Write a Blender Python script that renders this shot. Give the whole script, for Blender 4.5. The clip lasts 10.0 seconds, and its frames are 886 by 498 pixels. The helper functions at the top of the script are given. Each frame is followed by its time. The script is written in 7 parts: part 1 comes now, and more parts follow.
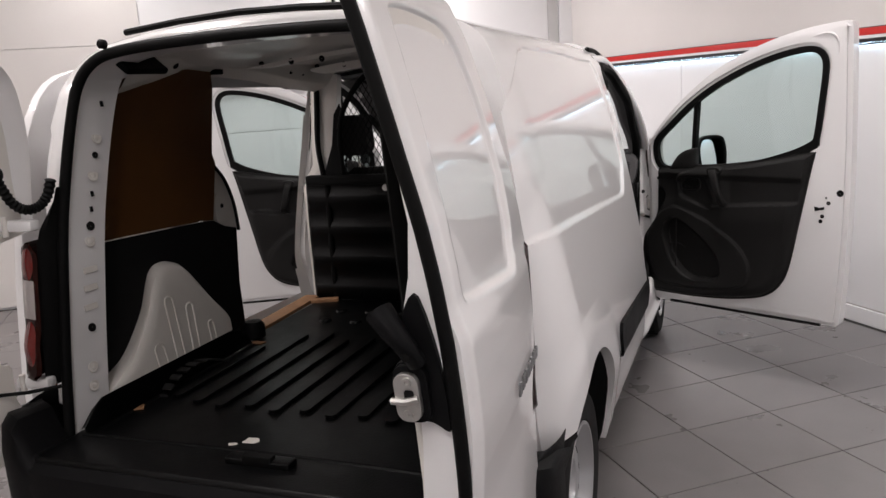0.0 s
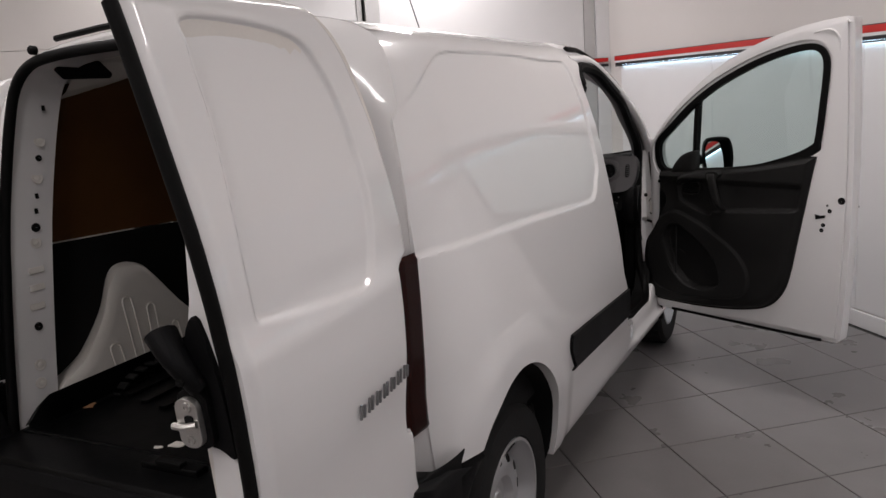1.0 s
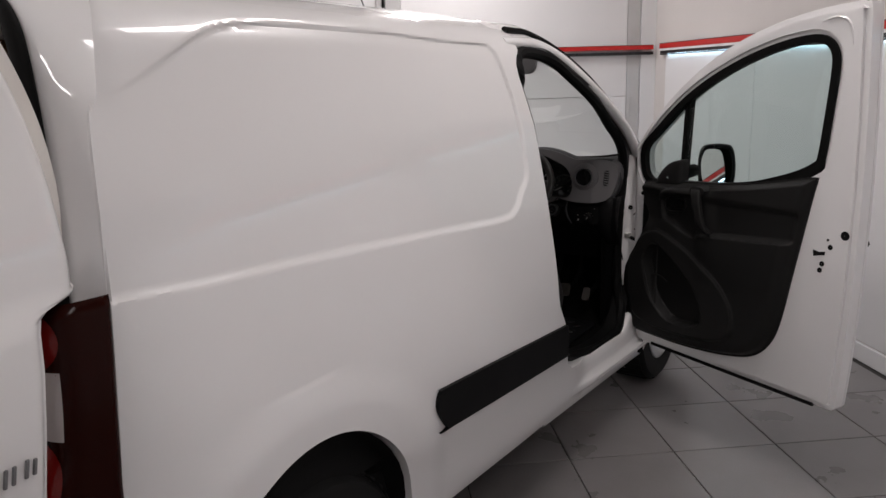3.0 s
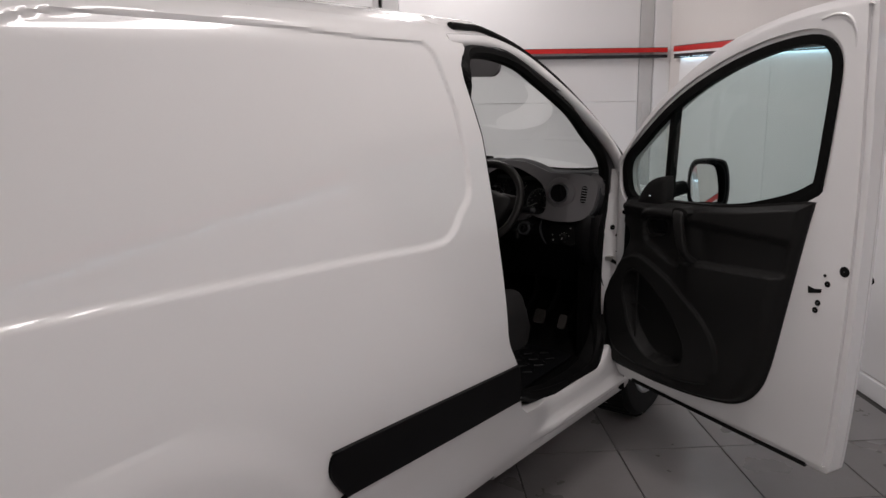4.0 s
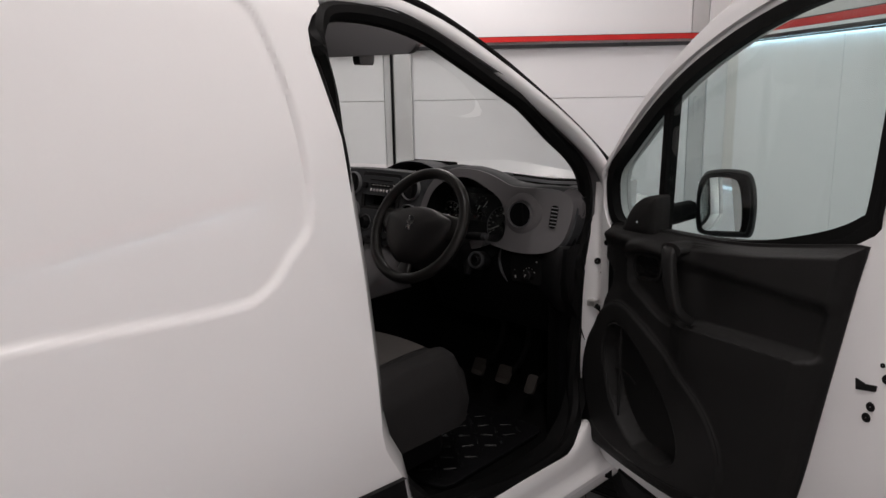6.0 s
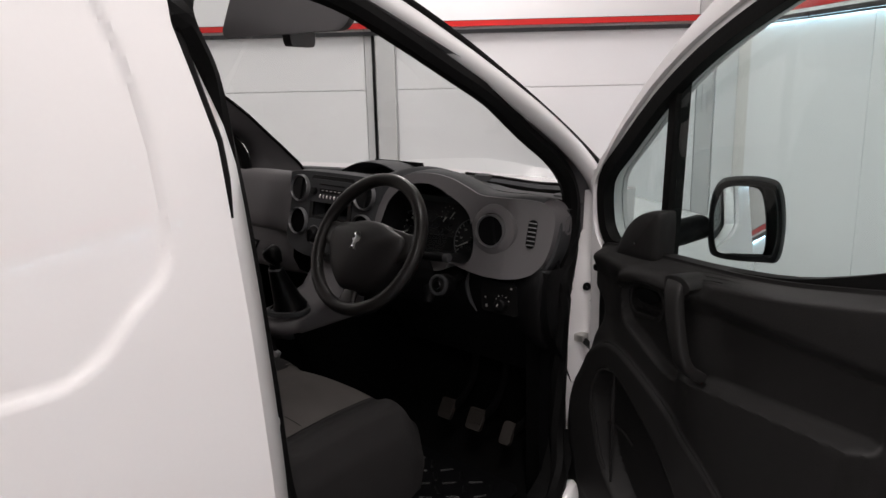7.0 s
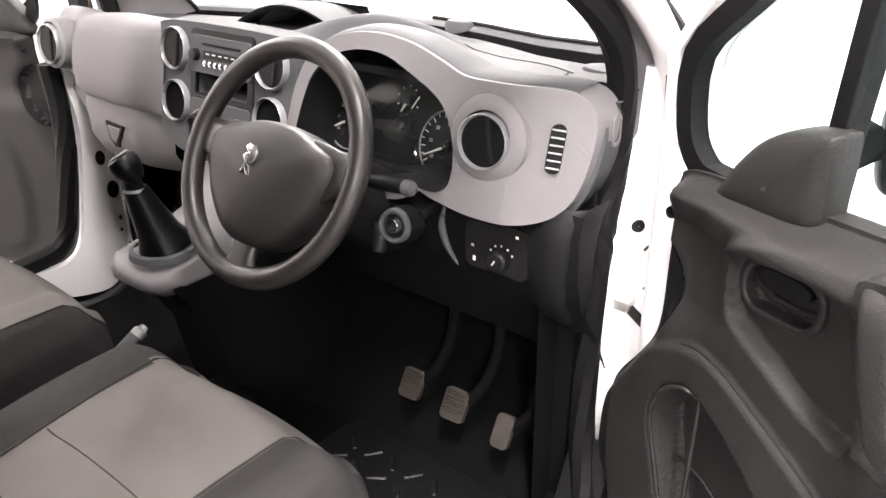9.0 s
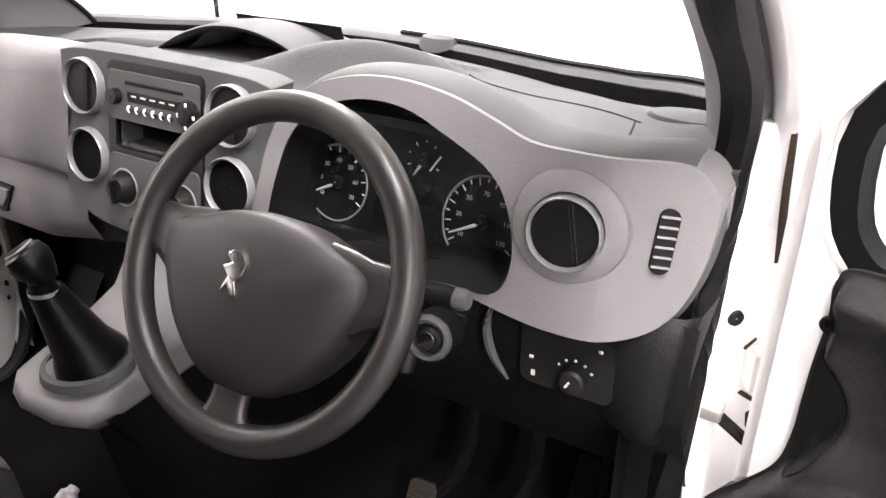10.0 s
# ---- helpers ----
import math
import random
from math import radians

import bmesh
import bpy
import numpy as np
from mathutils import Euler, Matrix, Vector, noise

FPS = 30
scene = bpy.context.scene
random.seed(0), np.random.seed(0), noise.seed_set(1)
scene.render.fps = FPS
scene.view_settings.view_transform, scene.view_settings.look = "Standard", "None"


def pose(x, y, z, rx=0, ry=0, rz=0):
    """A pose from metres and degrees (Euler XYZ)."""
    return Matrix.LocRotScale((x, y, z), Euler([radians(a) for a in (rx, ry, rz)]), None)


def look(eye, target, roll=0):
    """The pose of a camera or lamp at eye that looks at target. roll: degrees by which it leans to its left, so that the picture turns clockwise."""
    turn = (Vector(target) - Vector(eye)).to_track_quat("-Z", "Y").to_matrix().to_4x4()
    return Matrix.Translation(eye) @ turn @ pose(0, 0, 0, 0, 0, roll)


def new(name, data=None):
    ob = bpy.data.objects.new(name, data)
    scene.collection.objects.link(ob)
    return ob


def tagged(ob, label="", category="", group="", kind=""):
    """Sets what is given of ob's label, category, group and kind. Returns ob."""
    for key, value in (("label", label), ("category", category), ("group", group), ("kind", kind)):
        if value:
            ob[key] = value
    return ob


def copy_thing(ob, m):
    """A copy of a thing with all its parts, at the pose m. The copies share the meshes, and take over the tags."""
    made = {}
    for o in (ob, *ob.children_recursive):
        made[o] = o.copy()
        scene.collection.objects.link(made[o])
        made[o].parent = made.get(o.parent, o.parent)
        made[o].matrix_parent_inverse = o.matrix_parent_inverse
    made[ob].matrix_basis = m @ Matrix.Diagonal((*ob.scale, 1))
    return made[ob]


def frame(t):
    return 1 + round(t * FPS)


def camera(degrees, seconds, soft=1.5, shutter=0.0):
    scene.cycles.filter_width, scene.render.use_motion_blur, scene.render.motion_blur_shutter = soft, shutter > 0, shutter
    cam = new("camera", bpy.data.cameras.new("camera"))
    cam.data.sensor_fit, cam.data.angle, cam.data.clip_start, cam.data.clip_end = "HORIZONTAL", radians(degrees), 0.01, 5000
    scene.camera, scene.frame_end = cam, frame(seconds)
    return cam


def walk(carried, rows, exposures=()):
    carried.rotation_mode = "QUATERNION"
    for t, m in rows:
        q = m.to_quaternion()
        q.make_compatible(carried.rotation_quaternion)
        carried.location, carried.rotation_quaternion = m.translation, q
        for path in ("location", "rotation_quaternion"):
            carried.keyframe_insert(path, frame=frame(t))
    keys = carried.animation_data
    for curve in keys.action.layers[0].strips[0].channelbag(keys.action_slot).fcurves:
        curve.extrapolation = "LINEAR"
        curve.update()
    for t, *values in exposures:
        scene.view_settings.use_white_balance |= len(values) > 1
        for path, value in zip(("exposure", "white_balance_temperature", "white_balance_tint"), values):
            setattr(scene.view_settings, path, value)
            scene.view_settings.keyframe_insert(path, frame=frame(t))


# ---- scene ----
cam = camera(59.0, 10.0)
PATH = [
    (0, (1.322, -1.699, 1.639), (0.608, 0.125, 1.238), -4.0),
    (0.5, (1.494, -1.563, 1.635), (0.705, 0.231, 1.234), -4.0),
    (1, (1.715, -1.453, 1.641), (0.828, 0.294, 1.237), -4.1),
    (1.5, (1.84, -1.283, 1.627), (0.88, 0.423, 1.223), -3.8),
    (2, (1.897, -1.038, 1.628), (0.899, 0.641, 1.201), -2.4),
    (2.5, (1.995, -0.834, 1.625), (0.956, 0.818, 1.188), -1.9),
    (4, (2.108, -0.132, 1.616), (0.965, 1.45, 1.182), -0.9),
    (4.5, (2.163, 0.081, 1.612), (0.979, 1.635, 1.184), -0.5),
    (5, (2.182, 0.26, 1.616), (0.959, 1.782, 1.187), -0.3),
    (5.5, (2.082, 0.545, 1.582), (0.81, 2.026, 1.149), -0.9),
    (6.8, (1.881, 1.207, 1.536), (0.563, 2.644, 1.091), -1.1),
    (7, (1.805, 1.269, 1.536), (0.496, 2.709, 1.075), -1.3),
    (7.5, (1.616, 1.427, 1.502), (0.335, 2.864, 0.963), -0.8),
    (8, (1.48, 1.63, 1.486), (0.241, 3.033, 0.781), -1.4),
    (8.5, (1.382, 1.818, 1.503), (0.177, 3.18, 0.673), -1.9),
    (9, (1.252, 1.889, 1.487), (0.109, 3.272, 0.603), -1.2),
    (9.5, (1.039, 1.977, 1.494), (0.022, 3.437, 0.581), -0.5),
    (10, (0.881, 2.057, 1.494), (-0.016, 3.585, 0.565), 0.1),
]
LAMP_W, LED_E = 28.0, 12.0
EXPOSE = [(0.0, 0.2), (0.5, -0.35), (1.0, -0.35), (1.5, -0.25), (2.0, -0.4), (2.5, -0.4), (4.0, -0.45), (4.5, -0.25), (5.0, -0.35), (5.5, -0.25), (6.5, -0.05), (7.0, 0.2), (7.5, 0.55), (8.0, 0.95), (8.5, 2.4), (9.0, 3.4), (10.0, 3.25)]

# exposure follows the clip's own brightening once the camera looks into the cab
walk(cam, [(t, look(eye, target, roll)) for t, eye, target, roll in PATH], EXPOSE)

# ---- world and lamps ----
world = bpy.data.worlds.new("world")
scene.world = world
world.use_nodes = True
world.node_tree.nodes["Background"].inputs[0].default_value = (0.9, 0.95, 1.0, 1)
world.node_tree.nodes["Background"].inputs[1].default_value = 0.3

# the room stands turned against the van
ROOM = Matrix.Translation((0.82, 0.08, 0)) @ Matrix.Rotation(radians(-51.06), 4, "Z") @ Matrix.Translation((-0.502, -0.659, 0))
WALL_R, WALL_F, WALL_B, WALL_L, HIGH = 3.87, -5.34, 5.2, -5.2, 3.3


def lamp(x, y, sx, sy, watts, colour=(1.0, 0.92, 0.912)):
    data = bpy.data.lights.new("ceiling_lamp", "AREA")
    data.shape, data.size, data.size_y, data.energy, data.color = "RECTANGLE", sx, sy, watts, colour
    new("ceiling_lamp", data).matrix_world = ROOM @ pose(x, y, HIGH - 0.075, 0, 0, 0)


# fittings out of view at assumed places; front pair weighted to suit the front wall
LAMPS = [(-4.5, 2.0), (-4.5, -0.6), (-0.6, 2.3), (-0.6, -0.6), (2.2, 2.3), (2.2, -0.6), (-3.4, -3.4), (-0.6, -3.4), (2.2, -3.4)]
for lx, ly in LAMPS:
    lamp(lx, ly, 1.5, 0.28, LAMP_W * ((1.4 if ly > 0 else 0.4) if lx < -4 else 1.0))


# ---- materials ----
def mat(name, col, rough=0.5, metal=0.0, var=0.06, scale=6.0, bump=0.0, bscale=150.0, coat=0.0, rvar=0.08, spec=0.5, emit=0.0, piece=0.0):
    m = bpy.data.materials.new(name)
    m.use_nodes = True
    nt = m.node_tree
    b = nt.nodes["Principled BSDF"]
    b.inputs["Roughness"].default_value = rough
    b.inputs["Metallic"].default_value = metal
    b.inputs["Coat Weight"].default_value = coat
    b.inputs["Coat Roughness"].default_value = 0.025
    b.inputs["Specular IOR Level"].default_value = spec
    tc = nt.nodes.new("ShaderNodeTexCoord")
    n1 = nt.nodes.new("ShaderNodeTexNoise")
    n1.inputs["Scale"].default_value, n1.inputs["Detail"].default_value = scale, 6
    n2 = nt.nodes.new("ShaderNodeTexNoise")
    n2.inputs["Scale"].default_value, n2.inputs["Detail"].default_value = bscale, 3
    where = tc.outputs["Object"]
    if piece:
        # alike pieces share a mesh: each takes its own stretch of the grain
        own = nt.nodes.new("ShaderNodeObjectInfo")
        shift = nt.nodes.new("ShaderNodeVectorMath")
        shift.operation = "MULTIPLY_ADD"
        shift.inputs[1].default_value = (1.37, 1.37, 1.37)
        nt.links.new(own.outputs["Location"], shift.inputs[0])
        nt.links.new(where, shift.inputs[2])
        where = shift.outputs[0]
    nt.links.new(where, n1.inputs["Vector"])
    nt.links.new(where, n2.inputs["Vector"])
    add = nt.nodes.new("ShaderNodeMath")
    add.operation = "MULTIPLY_ADD"
    add.inputs[1].default_value = 0.35
    nt.links.new(n2.outputs["Fac"], add.inputs[0])
    nt.links.new(n1.outputs["Fac"], add.inputs[2])
    ramp = nt.nodes.new("ShaderNodeMapRange")
    ramp.inputs["From Min"].default_value, ramp.inputs["From Max"].default_value = 0.35, 1.0
    ramp.inputs["To Min"].default_value, ramp.inputs["To Max"].default_value = 1 - var, 1 + var
    nt.links.new(add.outputs[0], ramp.inputs["Value"])
    last = ramp.outputs[0]
    if piece:
        info = nt.nodes.new("ShaderNodeObjectInfo")
        pm = nt.nodes.new("ShaderNodeMapRange")
        pm.inputs["To Min"].default_value, pm.inputs["To Max"].default_value = 1 - piece, 1 + piece
        nt.links.new(info.outputs["Random"], pm.inputs["Value"])
        mul = nt.nodes.new("ShaderNodeMath")
        mul.operation = "MULTIPLY"
        nt.links.new(last, mul.inputs[0])
        nt.links.new(pm.outputs[0], mul.inputs[1])
        last = mul.outputs[0]
    tint = nt.nodes.new("ShaderNodeMix")
    tint.data_type, tint.blend_type = "RGBA", "MULTIPLY"
    tint.inputs["Factor"].default_value = 1.0
    tint.inputs["A"].default_value = (*col, 1)
    nt.links.new(last, tint.inputs["B"])
    nt.links.new(tint.outputs["Result"], b.inputs["Base Color"])
    rr = nt.nodes.new("ShaderNodeMapRange")
    rr.inputs["To Min"].default_value, rr.inputs["To Max"].default_value = max(0.0, rough - rvar), min(1.0, rough + rvar)
    nt.links.new(n1.outputs["Fac"], rr.inputs["Value"])
    nt.links.new(rr.outputs[0], b.inputs["Roughness"])
    if bump:
        bp = nt.nodes.new("ShaderNodeBump")
        bp.inputs["Strength"].default_value, bp.inputs["Distance"].default_value = bump, 0.002
        nt.links.new(n2.outputs["Fac"], bp.inputs["Height"])
        nt.links.new(bp.outputs[0], b.inputs["Normal"])
    if emit:
        b.inputs["Emission Color"].default_value = (*col, 1)
        b.inputs["Emission Strength"].default_value = emit
    return m


def glass_mat(name, col, rough=0.0, mixed=0.75):
    m = bpy.data.materials.new(name)
    m.use_nodes = True
    nt = m.node_tree
    nt.nodes.remove(nt.nodes["Principled BSDF"])
    out = nt.nodes["Material Output"]
    tr = nt.nodes.new("ShaderNodeBsdfTransparent")
    tr.inputs[0].default_value = (*col, 1)
    gl = nt.nodes.new("ShaderNodeBsdfGlossy")
    gl.inputs["Roughness"].default_value = rough
    lw = nt.nodes.new("ShaderNodeLayerWeight")
    lw.inputs[0].default_value = 0.5
    pw = nt.nodes.new("ShaderNodeMath")
    pw.operation = "POWER"
    pw.inputs[1].default_value = 4.0
    nt.links.new(lw.outputs["Facing"], pw.inputs[0])
    fr = nt.nodes.new("ShaderNodeMath")
    fr.operation = "MULTIPLY_ADD"
    fr.inputs[1].default_value, fr.inputs[2].default_value = 0.7, 0.035
    nt.links.new(pw.outputs[0], fr.inputs[0])
    mx = nt.nodes.new("ShaderNodeMixShader")
    nt.links.new(fr.outputs[0], mx.inputs[0])
    nt.links.new(tr.outputs[0], mx.inputs[1])
    nt.links.new(gl.outputs[0], mx.inputs[2])
    nt.links.new(mx.outputs[0], out.inputs[0])
    return m


PAINT = mat("white_van_paint", (0.80, 0.79, 0.79), 0.30, coat=1.0, var=0.015, scale=3, rvar=0.04)
PAINT_IN = mat("white_body_primer", (0.70, 0.67, 0.63), 0.34, var=0.06, scale=7, coat=0.2)
RUBBER = mat("black_seal_rubber", (0.003, 0.003, 0.003), 0.6, bump=0.2, spec=0.12)
TRIM = mat("black_grained_plastic", (0.0045, 0.0045, 0.005), 0.48, bump=0.35, bscale=420, var=0.12, spec=0.09)
LINER = mat("black_moulded_liner", (0.0012, 0.0013, 0.0015), 0.36, bump=0.25, bscale=120, var=0.25, scale=9, rvar=0.12, spec=0.16)
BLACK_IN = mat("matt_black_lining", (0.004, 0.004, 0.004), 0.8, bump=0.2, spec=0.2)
DASH = mat("grey_grained_dash_plastic", (0.125, 0.120, 0.123), 0.58, bump=0.35, bscale=520, var=0.05, spec=0.22)
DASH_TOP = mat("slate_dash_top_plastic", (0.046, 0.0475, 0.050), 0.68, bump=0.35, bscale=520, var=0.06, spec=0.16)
DASH_LOW = mat("charcoal_dash_plastic", (0.0042, 0.0042, 0.0045), 0.5, bump=0.35, bscale=450, var=0.08, spec=0.18)
CARD = mat("charcoal_door_card", (0.0128, 0.0125, 0.0123), 0.5, bump=0.4, bscale=480, var=0.1, spec=0.18)
RIM_PL = mat("soft_black_wheel_rim", (0.0105, 0.0096, 0.0091), 0.38, bump=0.12, bscale=700, var=0.08, spec=0.32)
HUB = mat("dark_grey_airbag_cover", (0.0110, 0.0100, 0.0100), 0.50, bump=0.15, bscale=600, spec=0.22)
SILVER = mat("satin_silver_plastic", (0.19, 0.19, 0.195), 0.32, metal=0.3)
CHROME = mat("bright_chrome", (0.75, 0.75, 0.76), 0.12, metal=1.0)
STEEL = mat("zinc_plated_steel", (0.55, 0.54, 0.52), 0.32, metal=0.9, var=0.12, scale=30)
MIRROR = mat("mirror_silver", (0.9, 0.91, 0.92), 0.01, metal=1.0, var=0.0, rvar=0.0)
RED = mat("red_lamp_lens", (0.13, 0.005, 0.004), 0.12, coat=0.3, var=0.1)
RED_DARK = mat("dark_red_lamp_cover", (0.016, 0.0022, 0.0012), 0.14, coat=0.0, var=0.1, spec=0.12)
CLEAR = mat("clear_lamp_lens", (0.40, 0.36, 0.35), 0.12, coat=1.0)
PLY = mat("brown_film_plywood", (0.095, 0.040, 0.0105), 0.42, bump=0.2, bscale=90, var=0.2, scale=5)
WOOD = mat("worn_bare_plywood", (0.30, 0.155, 0.075), 0.7, bump=0.5, bscale=120, var=0.3, scale=14)
FABRIC = mat("grey_woven_seat_fabric", (0.090, 0.083, 0.079), 0.92, bump=0.9, bscale=900, var=0.1, scale=14, spec=0.15)
FABRIC_D = mat("dark_woven_seat_fabric", (0.024, 0.023, 0.023), 0.92, bump=0.9, bscale=900, var=0.12, scale=14, spec=0.15)
CARPET = mat("black_needle_carpet", (0.003, 0.003, 0.003), 0.95, bump=0.9, bscale=700, var=0.3, spec=0.05)
MATTING = mat("glossy_black_rubber_mat", (0.003, 0.003, 0.0035), 0.48, bump=0.6, bscale=60, var=0.2, spec=0.25)
TYRE = mat("black_tyre_rubber", (0.008, 0.008, 0.008), 0.75, bump=0.3, spec=0.25)
RIMS = mat("silver_wheel_trim", (0.46, 0.46, 0.47), 0.32, metal=0.5)
TILE = mat("grey_porcelain_tile", (0.190, 0.178, 0.178), 0.30, var=0.14, scale=4, bump=0.05, rvar=0.10, piece=0.06)
GAP = mat("unlit_black_gap", (0.0012, 0.0012, 0.0012), 0.95, spec=0.02)
# brown tone for grime together with painted shade in the hinge gaps
GRIME_SHADE = mat("grimy_hinge_shade", (0.045, 0.034, 0.026), 0.8, var=0.4, scale=60, spec=0.1)
GROUT = mat("dark_tile_grout", (0.045, 0.042, 0.040), 0.9)
WALLW = mat("white_wall_panel", (0.86, 0.86, 0.87), 0.55, var=0.03, scale=1.5)
WALLB = mat("pale_wall_paint", (0.74, 0.71, 0.69), 0.7, var=0.03, scale=1.5, bump=0.1, bscale=90)
CEIL = mat("white_ceiling_paint", (0.80, 0.79, 0.77), 0.85, var=0.03)
GREYP = mat("grey_steel_post", (0.60, 0.60, 0.60), 0.45, var=0.08)
STR_RED = mat("red_wall_stripe", (0.62, 0.015, 0.012), 0.35)
STR_BLK = mat("black_wall_stripe", (0.012, 0.012, 0.014), 0.3)
LED = mat("led_strip", (0.62, 0.85, 1.0), 0.5, emit=LED_E)
DIFF = mat("lamp_diffuser", (1.0, 0.98, 0.95), 0.5, emit=4.0)
DIAL = mat("black_dial_face", (0.006, 0.006, 0.007), 0.3)
MARK = mat("white_dial_marks", (0.45, 0.44, 0.42), 0.5)
GLASS = glass_mat("tinted_window_glass", (0.80, 0.87, 0.86))
SCREEN = glass_mat("clear_windscreen_glass", (0.88, 0.92, 0.91))
PEDAL = mat("worn_pedal_rubber", (0.022, 0.018, 0.015), 0.6, var=0.4, scale=40, bump=0.4)
PAPER = mat("white_paper_label", (0.75, 0.74, 0.70), 0.7)


# ---- mesh helpers ----
def link(name, bm, material, parent=None, label="", smooth=True, sharp=38):
    bmesh.ops.recalc_face_normals(bm, faces=bm.faces)
    me = bpy.data.meshes.new(name)
    bm.to_mesh(me)
    bm.free()
    for m in material if isinstance(material, (list, tuple)) else [material]:
        me.materials.append(m)
    if smooth:
        me.polygons.foreach_set("use_smooth", [True] * len(me.polygons))
        me.set_sharp_from_angle(angle=radians(sharp))
    ob = new(name, me)
    if smooth and len(me.polygons) < 4000:
        # large flat faces keep straight normals beside their rounded edges
        wn = ob.modifiers.new("weighted_normal", "WEIGHTED_NORMAL")
        wn.keep_sharp = True
    if parent:
        ob.parent = parent
    if label:
        ob["label"] = label
    return ob


def part(name, bm, material, parent, label="", **k):
    return link(name, bm, material, parent, label, **k)


def offs(ring, d):
    """The closed outline moved outwards by d."""
    n = len(ring)
    area = sum(ring[i][0] * ring[(i + 1) % n][1] - ring[(i + 1) % n][0] * ring[i][1] for i in range(n))
    out = []
    for i in range(n):
        a, b, c = ring[i - 1], ring[i], ring[(i + 1) % n]
        tx, ty = c[0] - a[0], c[1] - a[1]
        l = math.hypot(tx, ty) or 1
        k = d if area > 0 else -d
        out.append((b[0] + ty / l * k, b[1] - tx / l * k))
    return out


def spline(pts, n=6, closed=False):
    """Catmull-Rom through the points, n steps a span."""
    P = [Vector(p) for p in pts]
    out, m = [], len(P)
    for i in range(m if closed else m - 1):
        a, b, c, d = (P[(i + k - 1) % m] if closed else P[min(max(i + k - 1, 0), m - 1)] for k in range(4))
        for j in range(n):
            t = j / n
            out.append(0.5 * ((2 * b) + (c - a) * t + (2 * a - 5 * b + 4 * c - d) * t * t + (3 * b - a - 3 * c + d) * t ** 3))
    if not closed:
        out.append(P[-1])
    return out


def rounded(w, h, r, n=5):
    """A rounded rectangle round the origin, anticlockwise."""
    r = min(r, w / 2 - 1e-4, h / 2 - 1e-4)
    pts = []
    for cx, cy, a0 in ((w / 2 - r, h / 2 - r, 0), (-w / 2 + r, h / 2 - r, 90), (-w / 2 + r, -h / 2 + r, 180), (w / 2 - r, -h / 2 + r, 270)):
        for k in range(n + 1):
            a = radians(a0 + 90 * k / n)
            pts.append((cx + r * math.cos(a), cy + r * math.sin(a)))
    return pts


def bevel_sharp(bm, off, seg=2, deg=40):
    es = [e for e in bm.edges if len(e.link_faces) == 2 and e.calc_face_angle(0) > radians(deg)]
    if es and off > 0:
        bmesh.ops.bevel(bm, geom=es, offset=off, segments=seg, affect="EDGES", profile=0.5, clamp_overlap=True)


def box(size, m=None, bev=0.004, seg=2, bm=None):
    own = bmesh.new()
    bmesh.ops.create_cube(own, size=1.0, matrix=Matrix.Diagonal((*size, 1)))
    bevel_sharp(own, min(bev, min(size) * 0.45), seg)
    if m is not None:
        own.transform(m)
    if bm is None:
        return own
    return join(bm, own)


def join(bm, other):
    tmp = bpy.data.meshes.new("tmp")
    other.to_mesh(tmp)
    other.free()
    bm.from_mesh(tmp)
    bpy.data.meshes.remove(tmp)
    return bm


def plate(outer, holes, w0, w1, place, bev=0.0, seg=2, fine=0.0):
    """A flat plate of this outline and holes, from depth w0 to w1, laid into the world by place(u, v, w)."""
    bm = bmesh.new()
    loops = []
    for ring in [outer, *holes]:
        vs = [bm.verts.new((p[0], p[1], 0)) for p in ring]
        loops.append([bm.edges.new((vs[i], vs[(i + 1) % len(vs)])) for i in range(len(vs))])
    bmesh.ops.triangle_fill(bm, use_beauty=True, use_dissolve=False, edges=[e for l in loops for e in l])
    for _ in range(5 if fine else 0):
        long = [e for e in bm.edges if e.calc_length() > fine and len(e.link_faces) == 2]
        if long:
            bmesh.ops.subdivide_edges(bm, edges=long, cuts=1)
            bmesh.ops.triangulate(bm, faces=bm.faces)
    got = bmesh.ops.extrude_face_region(bm, geom=bm.faces[:])
    top = [g for g in got["geom"] if isinstance(g, bmesh.types.BMVert)]
    ts = set(top)
    for v in bm.verts:
        v.co.z = w1 if v in ts else w0
    bmesh.ops.recalc_face_normals(bm, faces=bm.faces)
    if bev:
        bevel_sharp(bm, bev, seg, 60)
    for v in bm.verts:
        v.co = place(*v.co)
    return bm


def tube(path, r, n=8, closed=False, bm=None, squash=1.0):
    bm = bm or bmesh.new()
    P = [Vector(p) for p in path]
    m = len(P)
    rings, up = [], Vector((0.12, 0.17, 0.98))
    for i, p in enumerate(P):
        d = (P[(i + 1) % m] - P[i - 1]) if closed else (P[min(i + 1, m - 1)] - P[max(i - 1, 0)])
        d.normalize()
        s = d.cross(up)
        if s.length < 1e-4:
            s = d.cross(Vector((1, 0, 0)))
        s.normalize()
        q = s.cross(d)
        rr = r[i] if isinstance(r, (list, tuple)) else r
        rings.append([bm.verts.new(p + rr * (math.cos(a) * s + squash * math.sin(a) * q)) for a in (2 * math.pi * k / n for k in range(n))])
    for i in range(m if closed else m - 1):
        A, B = rings[i], rings[(i + 1) % m]
        for k in range(n):
            bm.faces.new((A[k], A[(k + 1) % n], B[(k + 1) % n], B[k]))
    if not closed:
        bm.faces.new(rings[0])
        bm.faces.new(rings[-1])
    return bm


